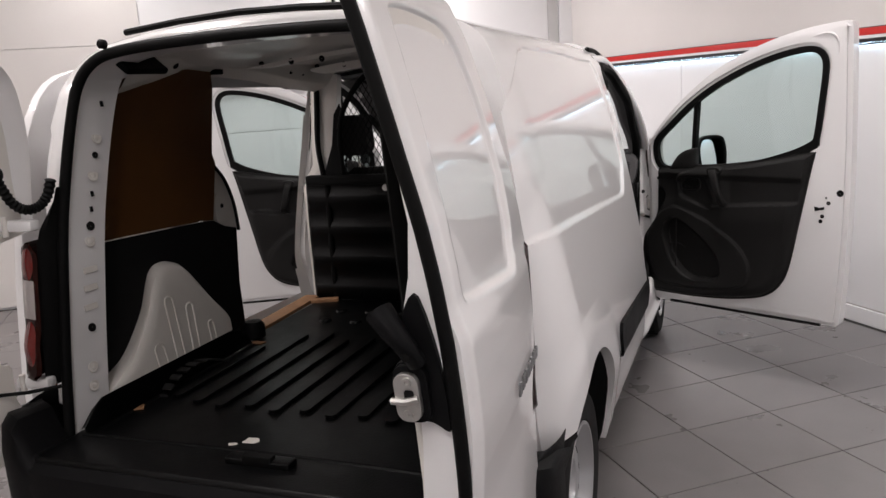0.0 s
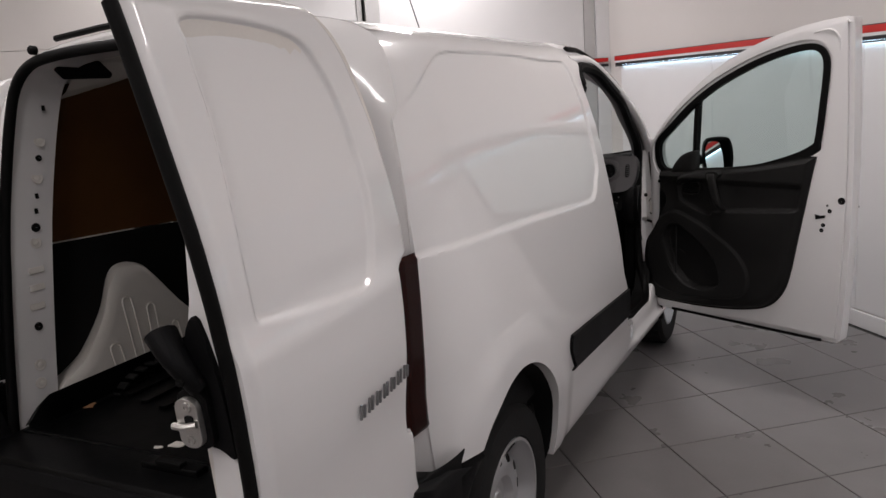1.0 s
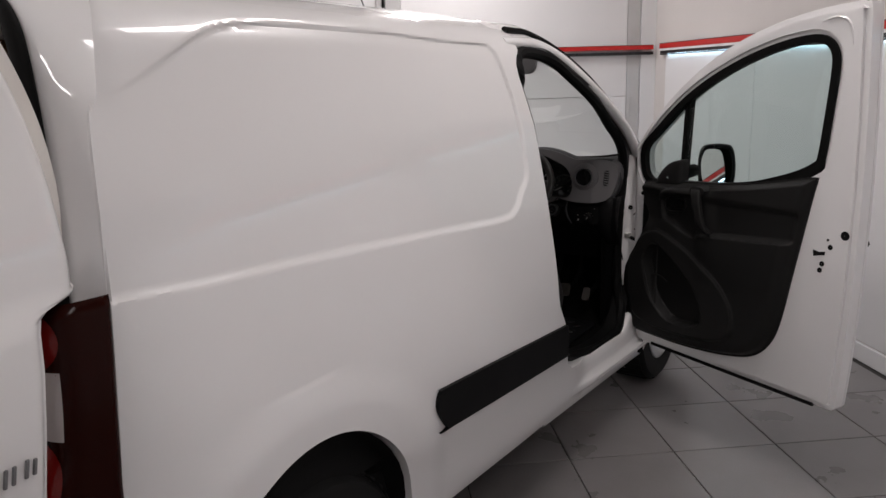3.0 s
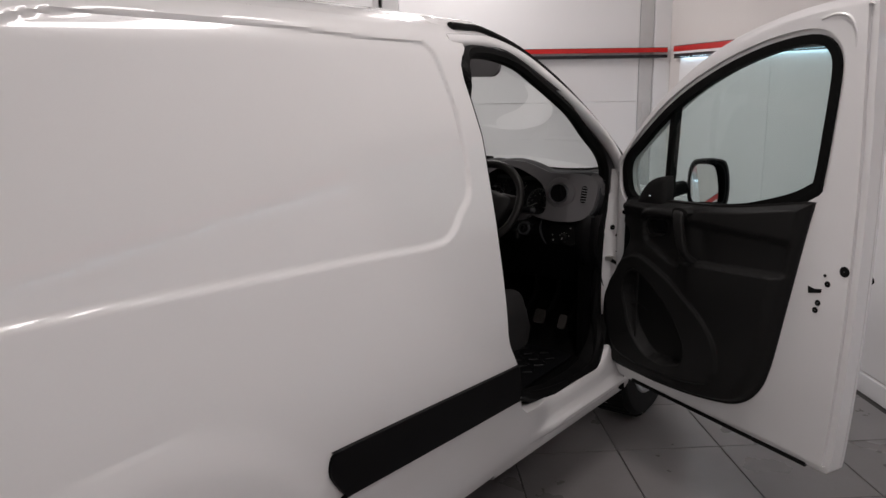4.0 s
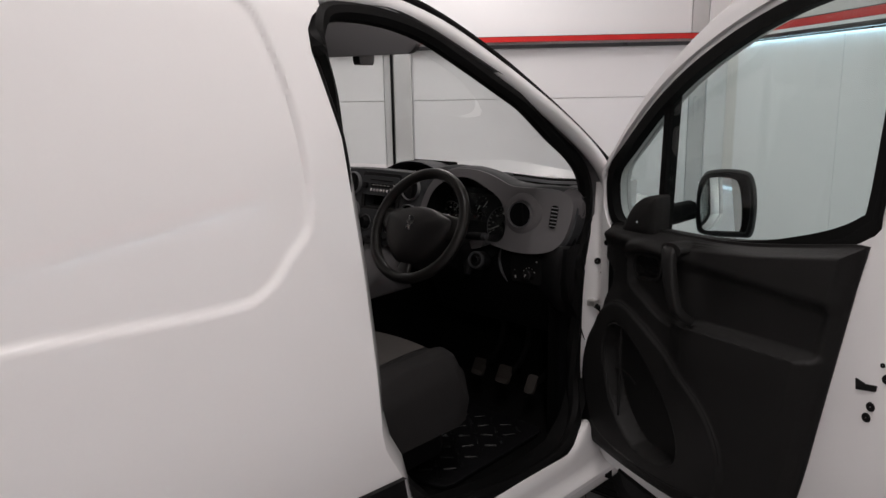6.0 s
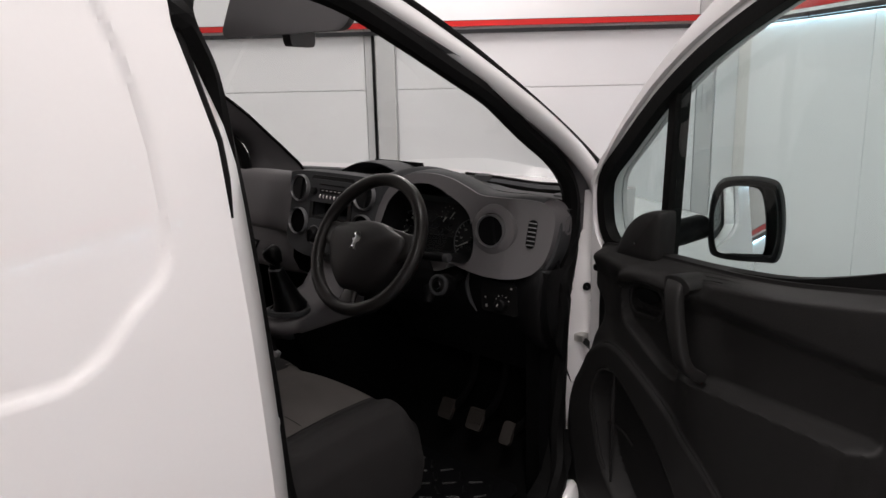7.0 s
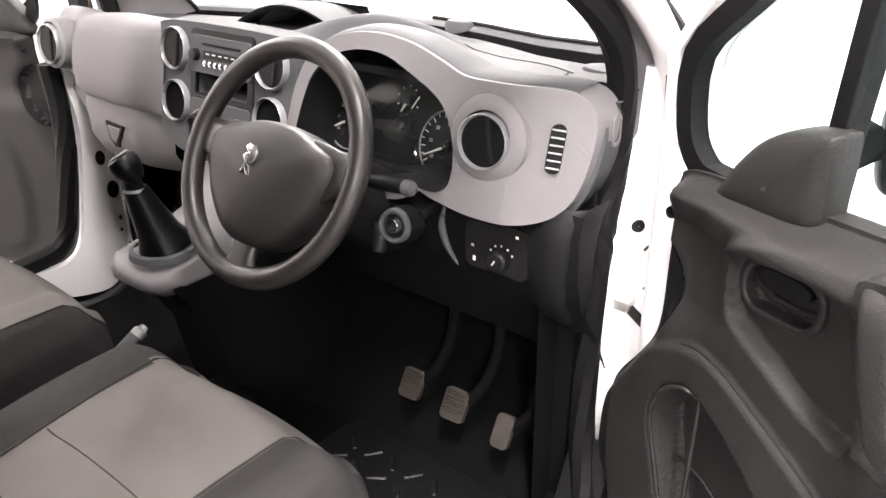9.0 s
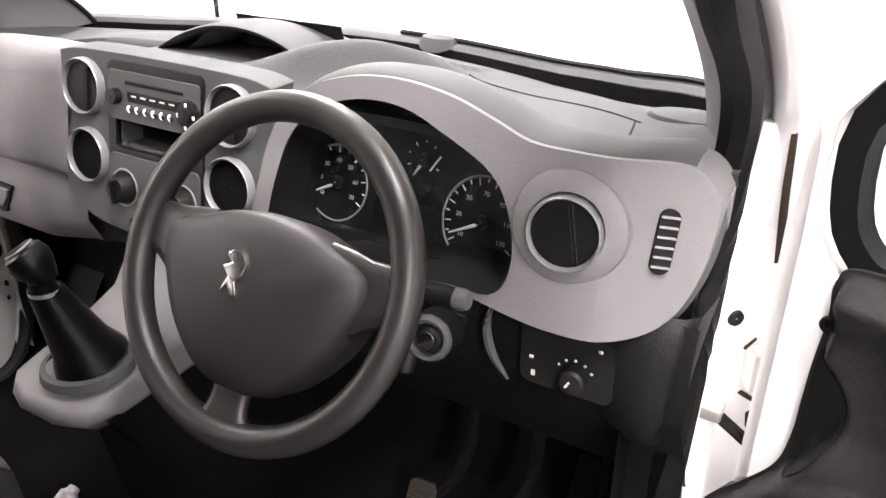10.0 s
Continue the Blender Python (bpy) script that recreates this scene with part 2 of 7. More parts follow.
def loft(rings, closed=False, caps=False, bm=None):
    bm = bm or bmesh.new()
    R = [[bm.verts.new(p) for p in ring] for ring in rings]
    n = len(R[0])
    for A, B in zip(R, R[1:]):
        for k in range(n if closed else n - 1):
            bm.faces.new((A[k], A[(k + 1) % n], B[(k + 1) % n], B[k]))
    if caps:
        bm.faces.new(R[0])
        bm.faces.new(R[-1])
    return bm


def revolve(profile, m, n=32, caps=False, bm=None):
    """A profile of (radius, depth) turned round the z axis of m."""
    rings = [[m @ Vector((r * math.cos(2 * math.pi * k / n), r * math.sin(2 * math.pi * k / n), h)) for k in range(n)] for r, h in profile]
    return loft(rings, closed=True, caps=caps, bm=bm)


def facing(p, normal, up=(0, 0, 1)):
    """A frame at p whose z axis is the normal."""
    z = Vector(normal).normalized()
    x = Vector(up).cross(z).normalized()
    y = z.cross(x)
    return Matrix((( x.x, y.x, z.x, p[0]), (x.y, y.y, z.y, p[1]), (x.z, y.z, z.z, p[2]), (0, 0, 0, 1)))


def smooth01(a, b, v):
    t = min(1.0, max(0.0, (v - a) / (b - a)))
    return t * t * (3 - 2 * t)


def lerp_list(xs, ys, v):
    return float(np.interp(v, xs, ys))


# ---- the room ----
def room_box(name, x0, x1, y0, y1, z0, z1, material, bev=0.003, parent=None, label="", kind=""):
    bm = box((x1 - x0, y1 - y0, z1 - z0), Matrix.Translation(((x0 + x1) / 2, (y0 + y1) / 2, (z0 + z1) / 2)), bev)
    ob = link(name, bm, material, parent, label)
    if parent is None:
        ob.matrix_world = ROOM
    if kind:
        tagged(ob, kind=kind)
    return ob


floor = room_box("floor", WALL_F - 0.2, WALL_B + 0.2, WALL_L - 0.2, WALL_R + 0.2, -0.20, -0.006, GROUT, 0, label="grey porcelain tiled showroom floor with dark joints", kind="structure")
ceiling = room_box("ceiling", WALL_F - 0.2, WALL_B + 0.2, WALL_L - 0.2, WALL_R + 0.2, HIGH, HIGH + 0.15, CEIL, 0, label="plain white showroom ceiling", kind="structure")
wall_right = room_box("wall_east", WALL_F - 0.2, WALL_B + 0.2, WALL_R, WALL_R + 0.2, 0, HIGH, WALLB, 0, label="pale painted wall with stripe ledge and glowing strip", kind="structure")
wall_front = room_box("wall_north", WALL_F - 0.2, WALL_F, WALL_L - 0.2, WALL_R, 0, HIGH, WALLW, 0, label="white panelled wall with grey post", kind="structure")
wall_back = room_box("wall_south", WALL_B, WALL_B + 0.2, WALL_L - 0.2, WALL_R, 0, HIGH, WALLB, 0, label="plain pale painted wall", kind="structure")
wall_left = room_box("wall_west", WALL_F, WALL_B, WALL_L - 0.2, WALL_L, 0, HIGH, WALLB, 0, label="plain pale painted wall", kind="structure")
# panels of the lower right wall, up to the ledge
xs = [WALL_F + 0.30 + 1.62 * k for k in range(7)]
for a, b in zip(xs, xs[1:]):
    room_box("panel", a + 0.002, min(b, WALL_B) - 0.002, WALL_R - 0.012, WALL_R, 0.11, 1.728, WALLW, 0.002, wall_right)
room_box("ledge", WALL_F + 0.22, WALL_B, WALL_R - 0.035, WALL_R, 1.732, 1.757, STR_BLK, 0.003, wall_right, "black edge of the stripe ledge")
room_box("ledge_lip", WALL_F + 0.22, WALL_B, WALL_R - 0.035, WALL_R - 0.030, 1.720, 1.731, STR_BLK, 0.001, wall_right)
room_box("led_strip", WALL_F + 0.35, WALL_B, WALL_R - 0.028, WALL_R - 0.014, 1.7255, 1.7315, LED, 0.001, wall_right, "cold white glowing strip")
room_box("white_band", WALL_F + 0.20, WALL_B, WALL_R - 0.030, WALL_R, 1.757, 1.776, WALLW, 0.001, wall_right)
room_box("red_band", WALL_F + 0.20, WALL_B, WALL_R - 0.034, WALL_R, 1.776, 1.818, STR_RED, 0.003, wall_right, "red painted stripe")
room_box("black_line", WALL_F + 0.20, WALL_B, WALL_R - 0.033, WALL_R, 1.818, 1.823, STR_BLK, 0.001, wall_right)
room_box("baseboard", WALL_F + 0.2, WALL_B, WALL_R - 0.022, WALL_R, 0, 0.10, WALLW, 0.004, wall_right, "white baseboard")
for nm, z0, z1, m, d in (("black_band", 1.732, 1.757, STR_BLK, 0.035), ("red_band", 1.776, 1.818, STR_RED, 0.034)):
    room_box(nm, WALL_B - d, WALL_B, WALL_L, WALL_R - 0.04, z0, z1, m, 0.003, wall_back)
    # back wall out of view: its glowing strip and panels are assumed
    if nm == "black_band":
        room_box("led_strip", WALL_B - 0.028, WALL_B - 0.014, WALL_L + 0.2, WALL_R - 0.1, 1.7255, 1.7315, LED, 0.001, wall_back, "cold white glowing strip")
        for y0, y1 in ((-5.0, -3.2), (-3.2, -1.4), (-1.4, 0.4), (0.4, 2.2), (2.2, 3.8)):
            room_box("panel", WALL_B - 0.012, WALL_B, y0 + 0.002, y1 - 0.002, 0.11, 1.724, WALLW, 0.002, wall_back)
    room_box(nm, WALL_F + 0.03, WALL_B - 0.04, WALL_L, WALL_L + d, z0, z1, m, 0.003, wall_left)
# front wall: big white panels, joints, stripes and posts
for y0, y1, mt, zj in ((1.56, 3.60, WALLW, 1.365), (-0.30, 1.34, WALLW, 1.365), (-2.9, -0.31, WALLB, 2.20), (-5.2, -2.91, WALLB, 2.20)):
    for z0, z1 in ((0.02, zj - 0.002), (zj + 0.002, HIGH - 0.02)):
        room_box("panel", WALL_F, WALL_F + 0.02, y0, y1, z0, z1, mt, 0.003, wall_front)
for z0, z1, m, nm in ((1.730, 1.757, STR_BLK, "black_band"), (1.776, 1.812, STR_RED, "red_band"), (1.812, 1.816, STR_BLK, "black_line")):
    room_box(nm, WALL_F + 0.020, WALL_F + 0.064, -0.30, WALL_R - 0.036, z0, z1, m, 0, wall_front)
room_box("corner_post", WALL_F, WALL_F + 0.016, 3.605, 3.72, 0, HIGH, GREYP, 0.003, wall_front, "pale grey corner post")
room_box("corner_trim", WALL_F, WALL_F + 0.03, 3.73, WALL_R, 0, HIGH, WALLW, 0.004, wall_front)
room_box("latch_plate", WALL_F + 0.016, WALL_F + 0.03, 3.64, 3.67, 1.18, 1.36, GREYP, 0.003, wall_front)
room_box("post", WALL_F, WALL_F + 0.06, 1.42, 1.55, 0, HIGH, GREYP, 0.006, wall_front, "grey steel door post")
room_box("dark_gap", WALL_F, WALL_F + 0.03, 1.345, 1.415, 0, HIGH, GREYP, 0.002, wall_front)
room_box("seal_strip", WALL_F + 0.03, WALL_F + 0.036, 1.392, 1.412, 0, HIGH, RUBBER, 0.001, wall_front, "torn black seal strip")

for i, (lx, ly) in enumerate(LAMPS):
    if i == 0:
        light = new("ceiling_light")
        tagged(light, "white tube light fitting under the ceiling", "light", "ceiling lights")
        part("frame", box((1.56, 0.34, 0.06), Matrix.Translation((0, 0, -0.03)), 0.006), CEIL, light)
        part("diffuser", box((1.5, 0.28, 0.008), Matrix.Translation((0, 0, -0.064)), 0.002), DIFF, light, "glowing milky diffuser")
        light.matrix_world = ROOM @ pose(lx, ly, HIGH)
    else:
        copy_thing(light, ROOM @ pose(lx, ly, HIGH))

# ---- the van ----
van = new("panel_van")
tagged(van, "white small panel van with rear, side and front doors open", "van")
RAKE = 0.02
PZ = [0.30, 0.36, 0.50, 0.62, 0.75, 0.90, 1.10, 1.25, 1.45, 1.63, 1.70, 1.76, 1.80, 1.825, 1.84, 1.845]
PX = [0.840, 0.862, 0.885, 0.905, 0.907, 0.895, 0.862, 0.833, 0.790, 0.742, 0.715, 0.660, 0.56, 0.40, 0.20, 0.0]


def cat(xs, ys, v):
    """Smooth interpolation of a table."""
    i = max(0, min(len(xs) - 2, int(np.searchsorted(xs, v)) - 1))
    t = (v - xs[i]) / (xs[i + 1] - xs[i])
    g = [(ys[min(k + 1, len(ys) - 1)] - ys[max(k - 1, 0)]) / (xs[min(k + 1, len(xs) - 1)] - xs[max(k - 1, 0)]) for k in (i, i + 1)]
    h = xs[i + 1] - xs[i]
    return (2 * t ** 3 - 3 * t * t + 1) * ys[i] + (t ** 3 - 2 * t * t + t) * h * g[0] + (-2 * t ** 3 + 3 * t * t) * ys[i + 1] + (t ** 3 - t * t) * h * g[1]


def lift(y):
    return RAKE * (1.9 - y)


def side_x(y, z):
    zb = z - lift(y)
    # the flank draws in towards the tail, most of all low down
    draw = lerp_list([0.90, 1.25, 1.50], [0.078, 0.042, 0.030], z) * max(0.0, (0.45 - max(y, 0.15)) / 0.29) ** 2
    return cat(PZ, PX, min(1.78, max(0.3, zb))) - draw


REAR_Z, REAR_Y = [0.68, 0.83, 1.03, 1.248, 1.37, 1.52, 1.65, 1.72, 1.80], [0.157, 0.153, 0.166, 0.187, 0.198, 0.216, 0.246, 0.272, 0.308]
B_Z, B_Y = [0.30, 0.42, 0.48, 0.53, 0.60, 0.70, 0.78, 0.82, 1.17, 1.43, 1.60, 1.645, 1.67, 1.69, 1.75], [2.10, 2.09, 2.05, 1.985, 1.955, 1.93, 1.885, 1.878, 1.892, 1.898, 1.868, 1.872, 1.89, 1.92, 1.93]
ARCH = (0.583, 0.400, 0.385, 0.415)


def z_low(y):
    cy, cz, ry, rz = ARCH
    if y < cy + ry:
        over = cz + rz * math.sqrt(max(0.0, 1 - ((y - cy) / ry) ** 2))
        return max(0.682, over) if y < cy else max(0.35, over)
    return 0.352 - 0.047 * (y - 0.95)


PRESS = spline([(0.05, 1.245), (0.252, 1.234), (0.625, 1.215), (1.28, 1.172), (1.57, 1.152), (1.66, 1.168), (1.72, 1.215), (1.79, 1.285), (1.80, 1.47),
                (1.765, 1.65), (1.735, 1.70), (1.69, 1.712), (1.445, 1.72), (1.16, 1.737), (0.82, 1.745), (0.62, 1.741), (0.50, 1.710), (0.335, 1.63), (0.05, 1.50)], 5, True)
PA = np.array([(p[0], p[1]) for p in (Vector((*q, 0)) if len(q) == 2 else q for q in PRESS)])


def press_depth(y, z, A=PA):
    B = np.roll(A, -1, 0)
    d = B - A
    p = np.array((y, z))
    t = np.clip(((p - A) * d).sum(1) / (d * d).sum(1), 0, 1)
    dist = np.sqrt((((A + d * t[:, None]) - p) ** 2).sum(1)).min()
    cross = ((A[:, 1] > z) != (B[:, 1] > z)) & (y < d[:, 0] * (z - A[:, 1]) / np.where(d[:, 1] == 0, 1e-9, d[:, 1]) + A[:, 0])
    s = dist if cross.sum() % 2 else -dist
    return s


def side_panel(sign):
    cols = sorted(set([round(v, 4) for v in np.linspace(0, 1, 250 if sign > 0 else 90)] + [round(((0.583 + v) - 0.10) / 1.79, 4) for v in (-0.284, -0.278, 0.335, 0.355, 0.368, 0.376, 0.381, 0.385, 0.39)]))
    low_n, rows = (36, 180) if sign > 0 else (20, 80)
    bm, grid = bmesh.new(), []
    for s in cols:
        y0 = 0.10 + 1.79 * s
        lo = z_low(y0)
        line = []
        for j in range(rows + 1):
            top = 1.765 + lift(y0)
            z = lo + (0.86 - lo) * j / low_n if j <= low_n else 0.86 + (top - 0.86) * (j - low_n) / (rows - low_n)
            y = y0 + (cat(REAR_Z, REAR_Y, min(1.8, max(0.68, z))) - 0.10) * max(0.0, 1 - s * 7) + (lerp_list(B_Z, B_Y, z) - 1.89) * max(0.0, (s - 0.9) * 10)
            sd = press_depth(y, z)
            x = side_x(y, z) - 0.010 * smooth01(-0.002, 0.010, sd) * smooth01(0.20, 0.50, y + max(0.0, 1.40 - z) * 2)
            # swage over the wheel arch
            r = math.hypot(y - ARCH[0], (z - ARCH[1]))
            x += 0.008 * smooth01(0.58, 0.47, r) * (1 if z < 0.95 else 0)
            line.append(bm.verts.new((sign * x, y, z)))
        grid.append(line)
    for A, B in zip(grid, grid[1:]):
        for k in range(rows):
            q = (A[k], A[k + 1], B[k + 1], B[k])
            cy = sum(v.co.y for v in q) / 4
            cz = sum(v.co.z for v in q) / 4
            if sign < 0 and 1.03 < cy < 1.83 and 0.62 < cz < 1.70:
                continue
            bm.faces.new(q)
    # turned-in lips along the arch, the rear and the door edge
    def lip(vs, dx, dy=0.0):
        inn = [bm.verts.new((v.co.x - sign * dx, v.co.y + dy, v.co.z)) for v in vs]
        for k in range(len(vs) - 1):
            bm.faces.new((vs[k], vs[k + 1], inn[k + 1], inn[k]))
    lip([g[0] for g in grid], 0.05)
    lip(grid[0], 0.03, 0.004)
    lip(grid[-1], 0.025, 0.004)
    return part("side_panel", bm, PAINT, van, "glossy white pressed steel side panel")


side_panel(1)
side_panel(-1)


# roof with shallow flutes
def roof_panel():
    rings = []
    for y in np.linspace(0.25, 2.16, 60):
        ring = []
        for k in range(-34, 35):
            a = abs(k) / 34
            zb = 1.765 + 0.08 * math.sin((1 - a) ** 0.75 * math.pi / 2) if a < 1 else 1.765
            x = math.copysign(cat(PZ, PX, zb), k) if k else 0.0
            y2 = y + 0.02 + 0.03 * a * a * max(0.0, 1 - (y - 0.25) * 3) - 0.16 * a * a * max(0.0, (y - 1.95) / 0.21)
            front = max(0.0, (y - 1.95) / 0.21)
            z = zb + lift(y) - 0.02 * front * front
            if abs(x) < 0.5 and 0.5 < y < 1.9:
                z += 0.004 * max(0.0, math.sin(x * 2 * math.pi / 0.2)) * smooth01(0.5, 0.6, y) * smooth01(1.9, 1.8, y)
            ring.append((x, y2 + (0.10 * (1 - a * a) if y > 2.1 else 0.10 * (1 - a * a) * max(0, (y - 1.7) / 0.4)), z))
        rings.append(ring)
    return part("roof", loft(rings), PAINT, van, "glossy white steel roof")


roof_panel()
inner = []
for y in np.linspace(0.30, 2.05, 16):
    inner.append([(math.copysign(lerp_list([0, 0.3, 0.8, 1], [0.0, 0.40, 0.56, 0.62], abs(k) / 12), k), y, lerp_list([0, 0.3, 0.8, 1], [1.812, 1.80, 1.775, 1.755], abs(k) / 12) + lift(y)) for k in range(-12, 13)])
part("inner_roof", loft(inner), PAINT_IN, van, "beige-white bare roof skin")
for y, w, h in ((1.15, 0.07, 0.016), (1.62, 0.10, 0.034)):
    bm = bmesh.new()
    rings = []
    for k in range(-16, 17):
        x = 0.60 * k / 16
        z = lerp_list([0, 0.3, 0.8, 1], [1.808, 1.797, 1.772, 1.757], abs(k) / 16) + lift(y)
        rings.append([(x, y - w / 2, z), (x, y - w / 2 + 0.012, z - h * smooth01(1.0, 0.8, abs(k) / 16)), (x, y + w / 2 - 0.012, z - h * smooth01(1.0, 0.8, abs(k) / 16)), (x, y + w / 2, z)])
    loft(rings, bm=bm)
    rib = part("roof_rib", bm, PAINT_IN, van, "beige-white pressed roof crossmember")
    for x in (-0.52, -0.38, -0.24, 0.1, 0.3):
        part("hole", revolve([(0.013, 0.002), (0.011, 0.004), (0.001, 0.003)], facing((x, y - w / 2 + 0.008, 1.772 + lift(y) - 0.0 * abs(x)), (0, -1, -0.15)), 12), BLACK_IN, rib)

# cant rails over the side openings, with their pressed holes
for s in (-1, 1):
    rail = []
    for k in range(22):
        y = 0.40 + 1.40 * k / 21
        lo = cat([0.30, 0.589, 0.781, 0.972, 1.25, 1.493, 1.90], [1.70, 1.749, 1.778, 1.782, 1.760, 1.727, 1.690], y)
        rail.append([(s * 0.665, y, lo - 0.035), (s * 0.605, y, lo - 0.006), (s * 0.597, y, lo), (s * 0.590, y, lo + 0.008), (s * 0.570, y, lo + 0.030), (s * 0.520, y, max(lo + 0.045, 1.79 + lift(y)))])
    cant = part("cant_rail", loft(rail), PAINT_IN, van, "beige-white pressed cant rail")
    for y, z, r in ((0.66, 1.785, 0.014), (0.98, 1.803, 0.011), (1.20, 1.788, 0.009), (1.44, 1.760, 0.014), (1.54, 1.748, 0.009)):
        part("hole", revolve([(r, 0.0), (r * 0.9, 0.004), (0.001, 0.003)], facing((s * 0.578, y, z), (-s, 0, -0.6)), 12), BLACK_IN, cant)

# rear opening: outline from the left foot over the top to the right foot
OPEN_HALF = [(0.742, 0.585), (0.738, 0.70), (0.730, 0.86), (0.716, 1.05), (0.695, 1.27), (0.658, 1.47), (0.615, 1.64), (0.575, 1.735), (0.51, 1.79), (0.42, 1.812), (0.25, 1.822), (0.0, 1.826)]
half = spline([(x, z, 0) for x, z in OPEN_HALF], 4)
OPEN = [(-p.x, p.y) for p in half] + [(p.x, p.y) for p in reversed(half[:-1])]


def open_y(z):
    return 0.105 + 0.115 * max(0.0, (z - 0.6) / 1.2)


def rear_frame():
    bm = bmesh.new()
    rings = []
    n = len(OPEN)
    # the rim over the top follows the roof line, spaced by arc length
    run = [0.0]
    for p, q in zip(OPEN, OPEN[1:]):
        run.append(run[-1] + math.hypot(p[0] - q[0], p[1] - q[1]))
    first = next(i for i, p in enumerate(OPEN) if p[1] >= 1.60)
    edge_z = [1.60 - lift(0.28) + (1.845 - 1.60 + lift(0.28)) * k / 60 for k in range(61)]
    edge_run = [0.0]
    for p, q in zip(edge_z, edge_z[1:]):
        edge_run.append(edge_run[-1] + math.hypot(q - p, cat(PZ, PX, q) - cat(PZ, PX, p)))
    edge_run = [v / edge_run[-1] for v in edge_run]
    for i, (x, z) in enumerate(OPEN):
        s = math.copysign(1, x) if abs(x) > 1e-6 else 1
        t = abs(2 * i / (n - 1) - 1)
        # outer rim
        if z < 1.60:
            oy = cat(REAR_Z, REAR_Y, min(1.8, max(0.68, z))) + 0.004
            ox, oz = s * (side_x(oy, z + 0.01) - 0.002), z
        else:
            q = (run[i] - run[first]) / (run[n // 2] - run[first]) if i <= n // 2 else (run[n - 1 - first] - run[i]) / (run[n - 1 - first] - run[n // 2])
            zb = lerp_list(edge_run, edge_z, q)
            ox, oz = s * cat(PZ, PX, zb), zb + lift(0.28)
            oy = lerp_list([1.56, 1.68, 1.75, 1.80, 1.845], [0.236, 0.268, 0.300, 0.290, 0.272], zb)
        iy = open_y(z)
        a, b = Vector((ox, oy, oz)), Vector((x, iy, z))
        mid = a.lerp(b, 0.45) + Vector((0, -0.012, 0))
        near = a.lerp(b, 0.86) + Vector((0, -0.002, 0))
        ins = Vector((x * 1.0, iy + 0.03, z))
        jamb = Vector((x - s * 0.012 * (z < 1.75), iy + 0.155, z - 0.012 * (z > 1.75)))
        jamb2 = Vector((x + s * 0.05, iy + 0.20, z + 0.03 * (z > 1.75)))
        rings.append([a, mid, near, b, ins, jamb, jamb2])
    return part("rear_frame", loft(rings, bm=bm), PAINT, van, "white rear door frame and pillars")


frame_r = rear_frame()
seal_path = [Vector((x, open_y(z) - 0.012, z)) for x, z in OPEN]
part("opening_seal", tube(seal_path, 0.017, 10), RUBBER, van, "black rubber seal round the rear opening")
# holes and dimples down the left and right pillars
for s in (-1, 1):
    for z, r, k in ((0.735, 0.012, 1), (0.80, 0.012, 1), (0.935, 0.015, 0), (1.005, 0.013, 2), (1.07, 0.013, 2), (1.13, 0.013, 2), (1.225, 0.013, 1), (1.275, 0.016, 0), (1.33, 0.010, 3), (1.38, 0.010, 3), (1.44, 0.012, 1), (1.505, 0.011, 0), (1.56, 0.012, 1), (1.665, 0.011, 3)):
        x = s * (lerp_list([p.y for p in half[:30]], [p.x for p in half[:30]], z) - 0.0075)
        y = open_y(z) + 0.095
        m = facing((x, y, z), (-s, -0.06, 0.12))
        if k == 0:
            part("hole", revolve([(r, 0.0), (r * 0.95, 0.0035), (0.001, 0.003)], m, 14), BLACK_IN, frame_r)
        elif k == 3:
            part("slot", box((0.012, 0.018, 0.003), m @ Matrix.Translation((0, 0, 0.0025)), 0.001), BLACK_IN, frame_r)
        elif k == 1:
            part("dimple", revolve([(0.021, 0.0), (0.018, 0.0022), (0.011, 0.0014), (0.008, 0.0034), (0.001, 0.0034)], m, 16), PAINT_IN, frame_r)
        else:
            part("pressing", box((0.055, 0.022, 0.006), m, 0.003, 3), PAINT_IN, frame_r)

# black drip rail over the rear opening
part("drip_rail", tube([(x, 0.235, z) for x, z in ((-0.40, 1.866), (-0.2, 1.880), (0.0, 1.886), (0.2, 1.880), (0.40, 1.866))], 0.010, 8), RUBBER, van, "black rubber drip rail")
part("roof_pin", revolve([(0.014, 0), (0.014, 0.016), (0.008, 0.022), (0.001, 0.022)], facing((-0.455, 0.20, 1.835), (0, -1, 0.1)), 14), RUBBER, van)


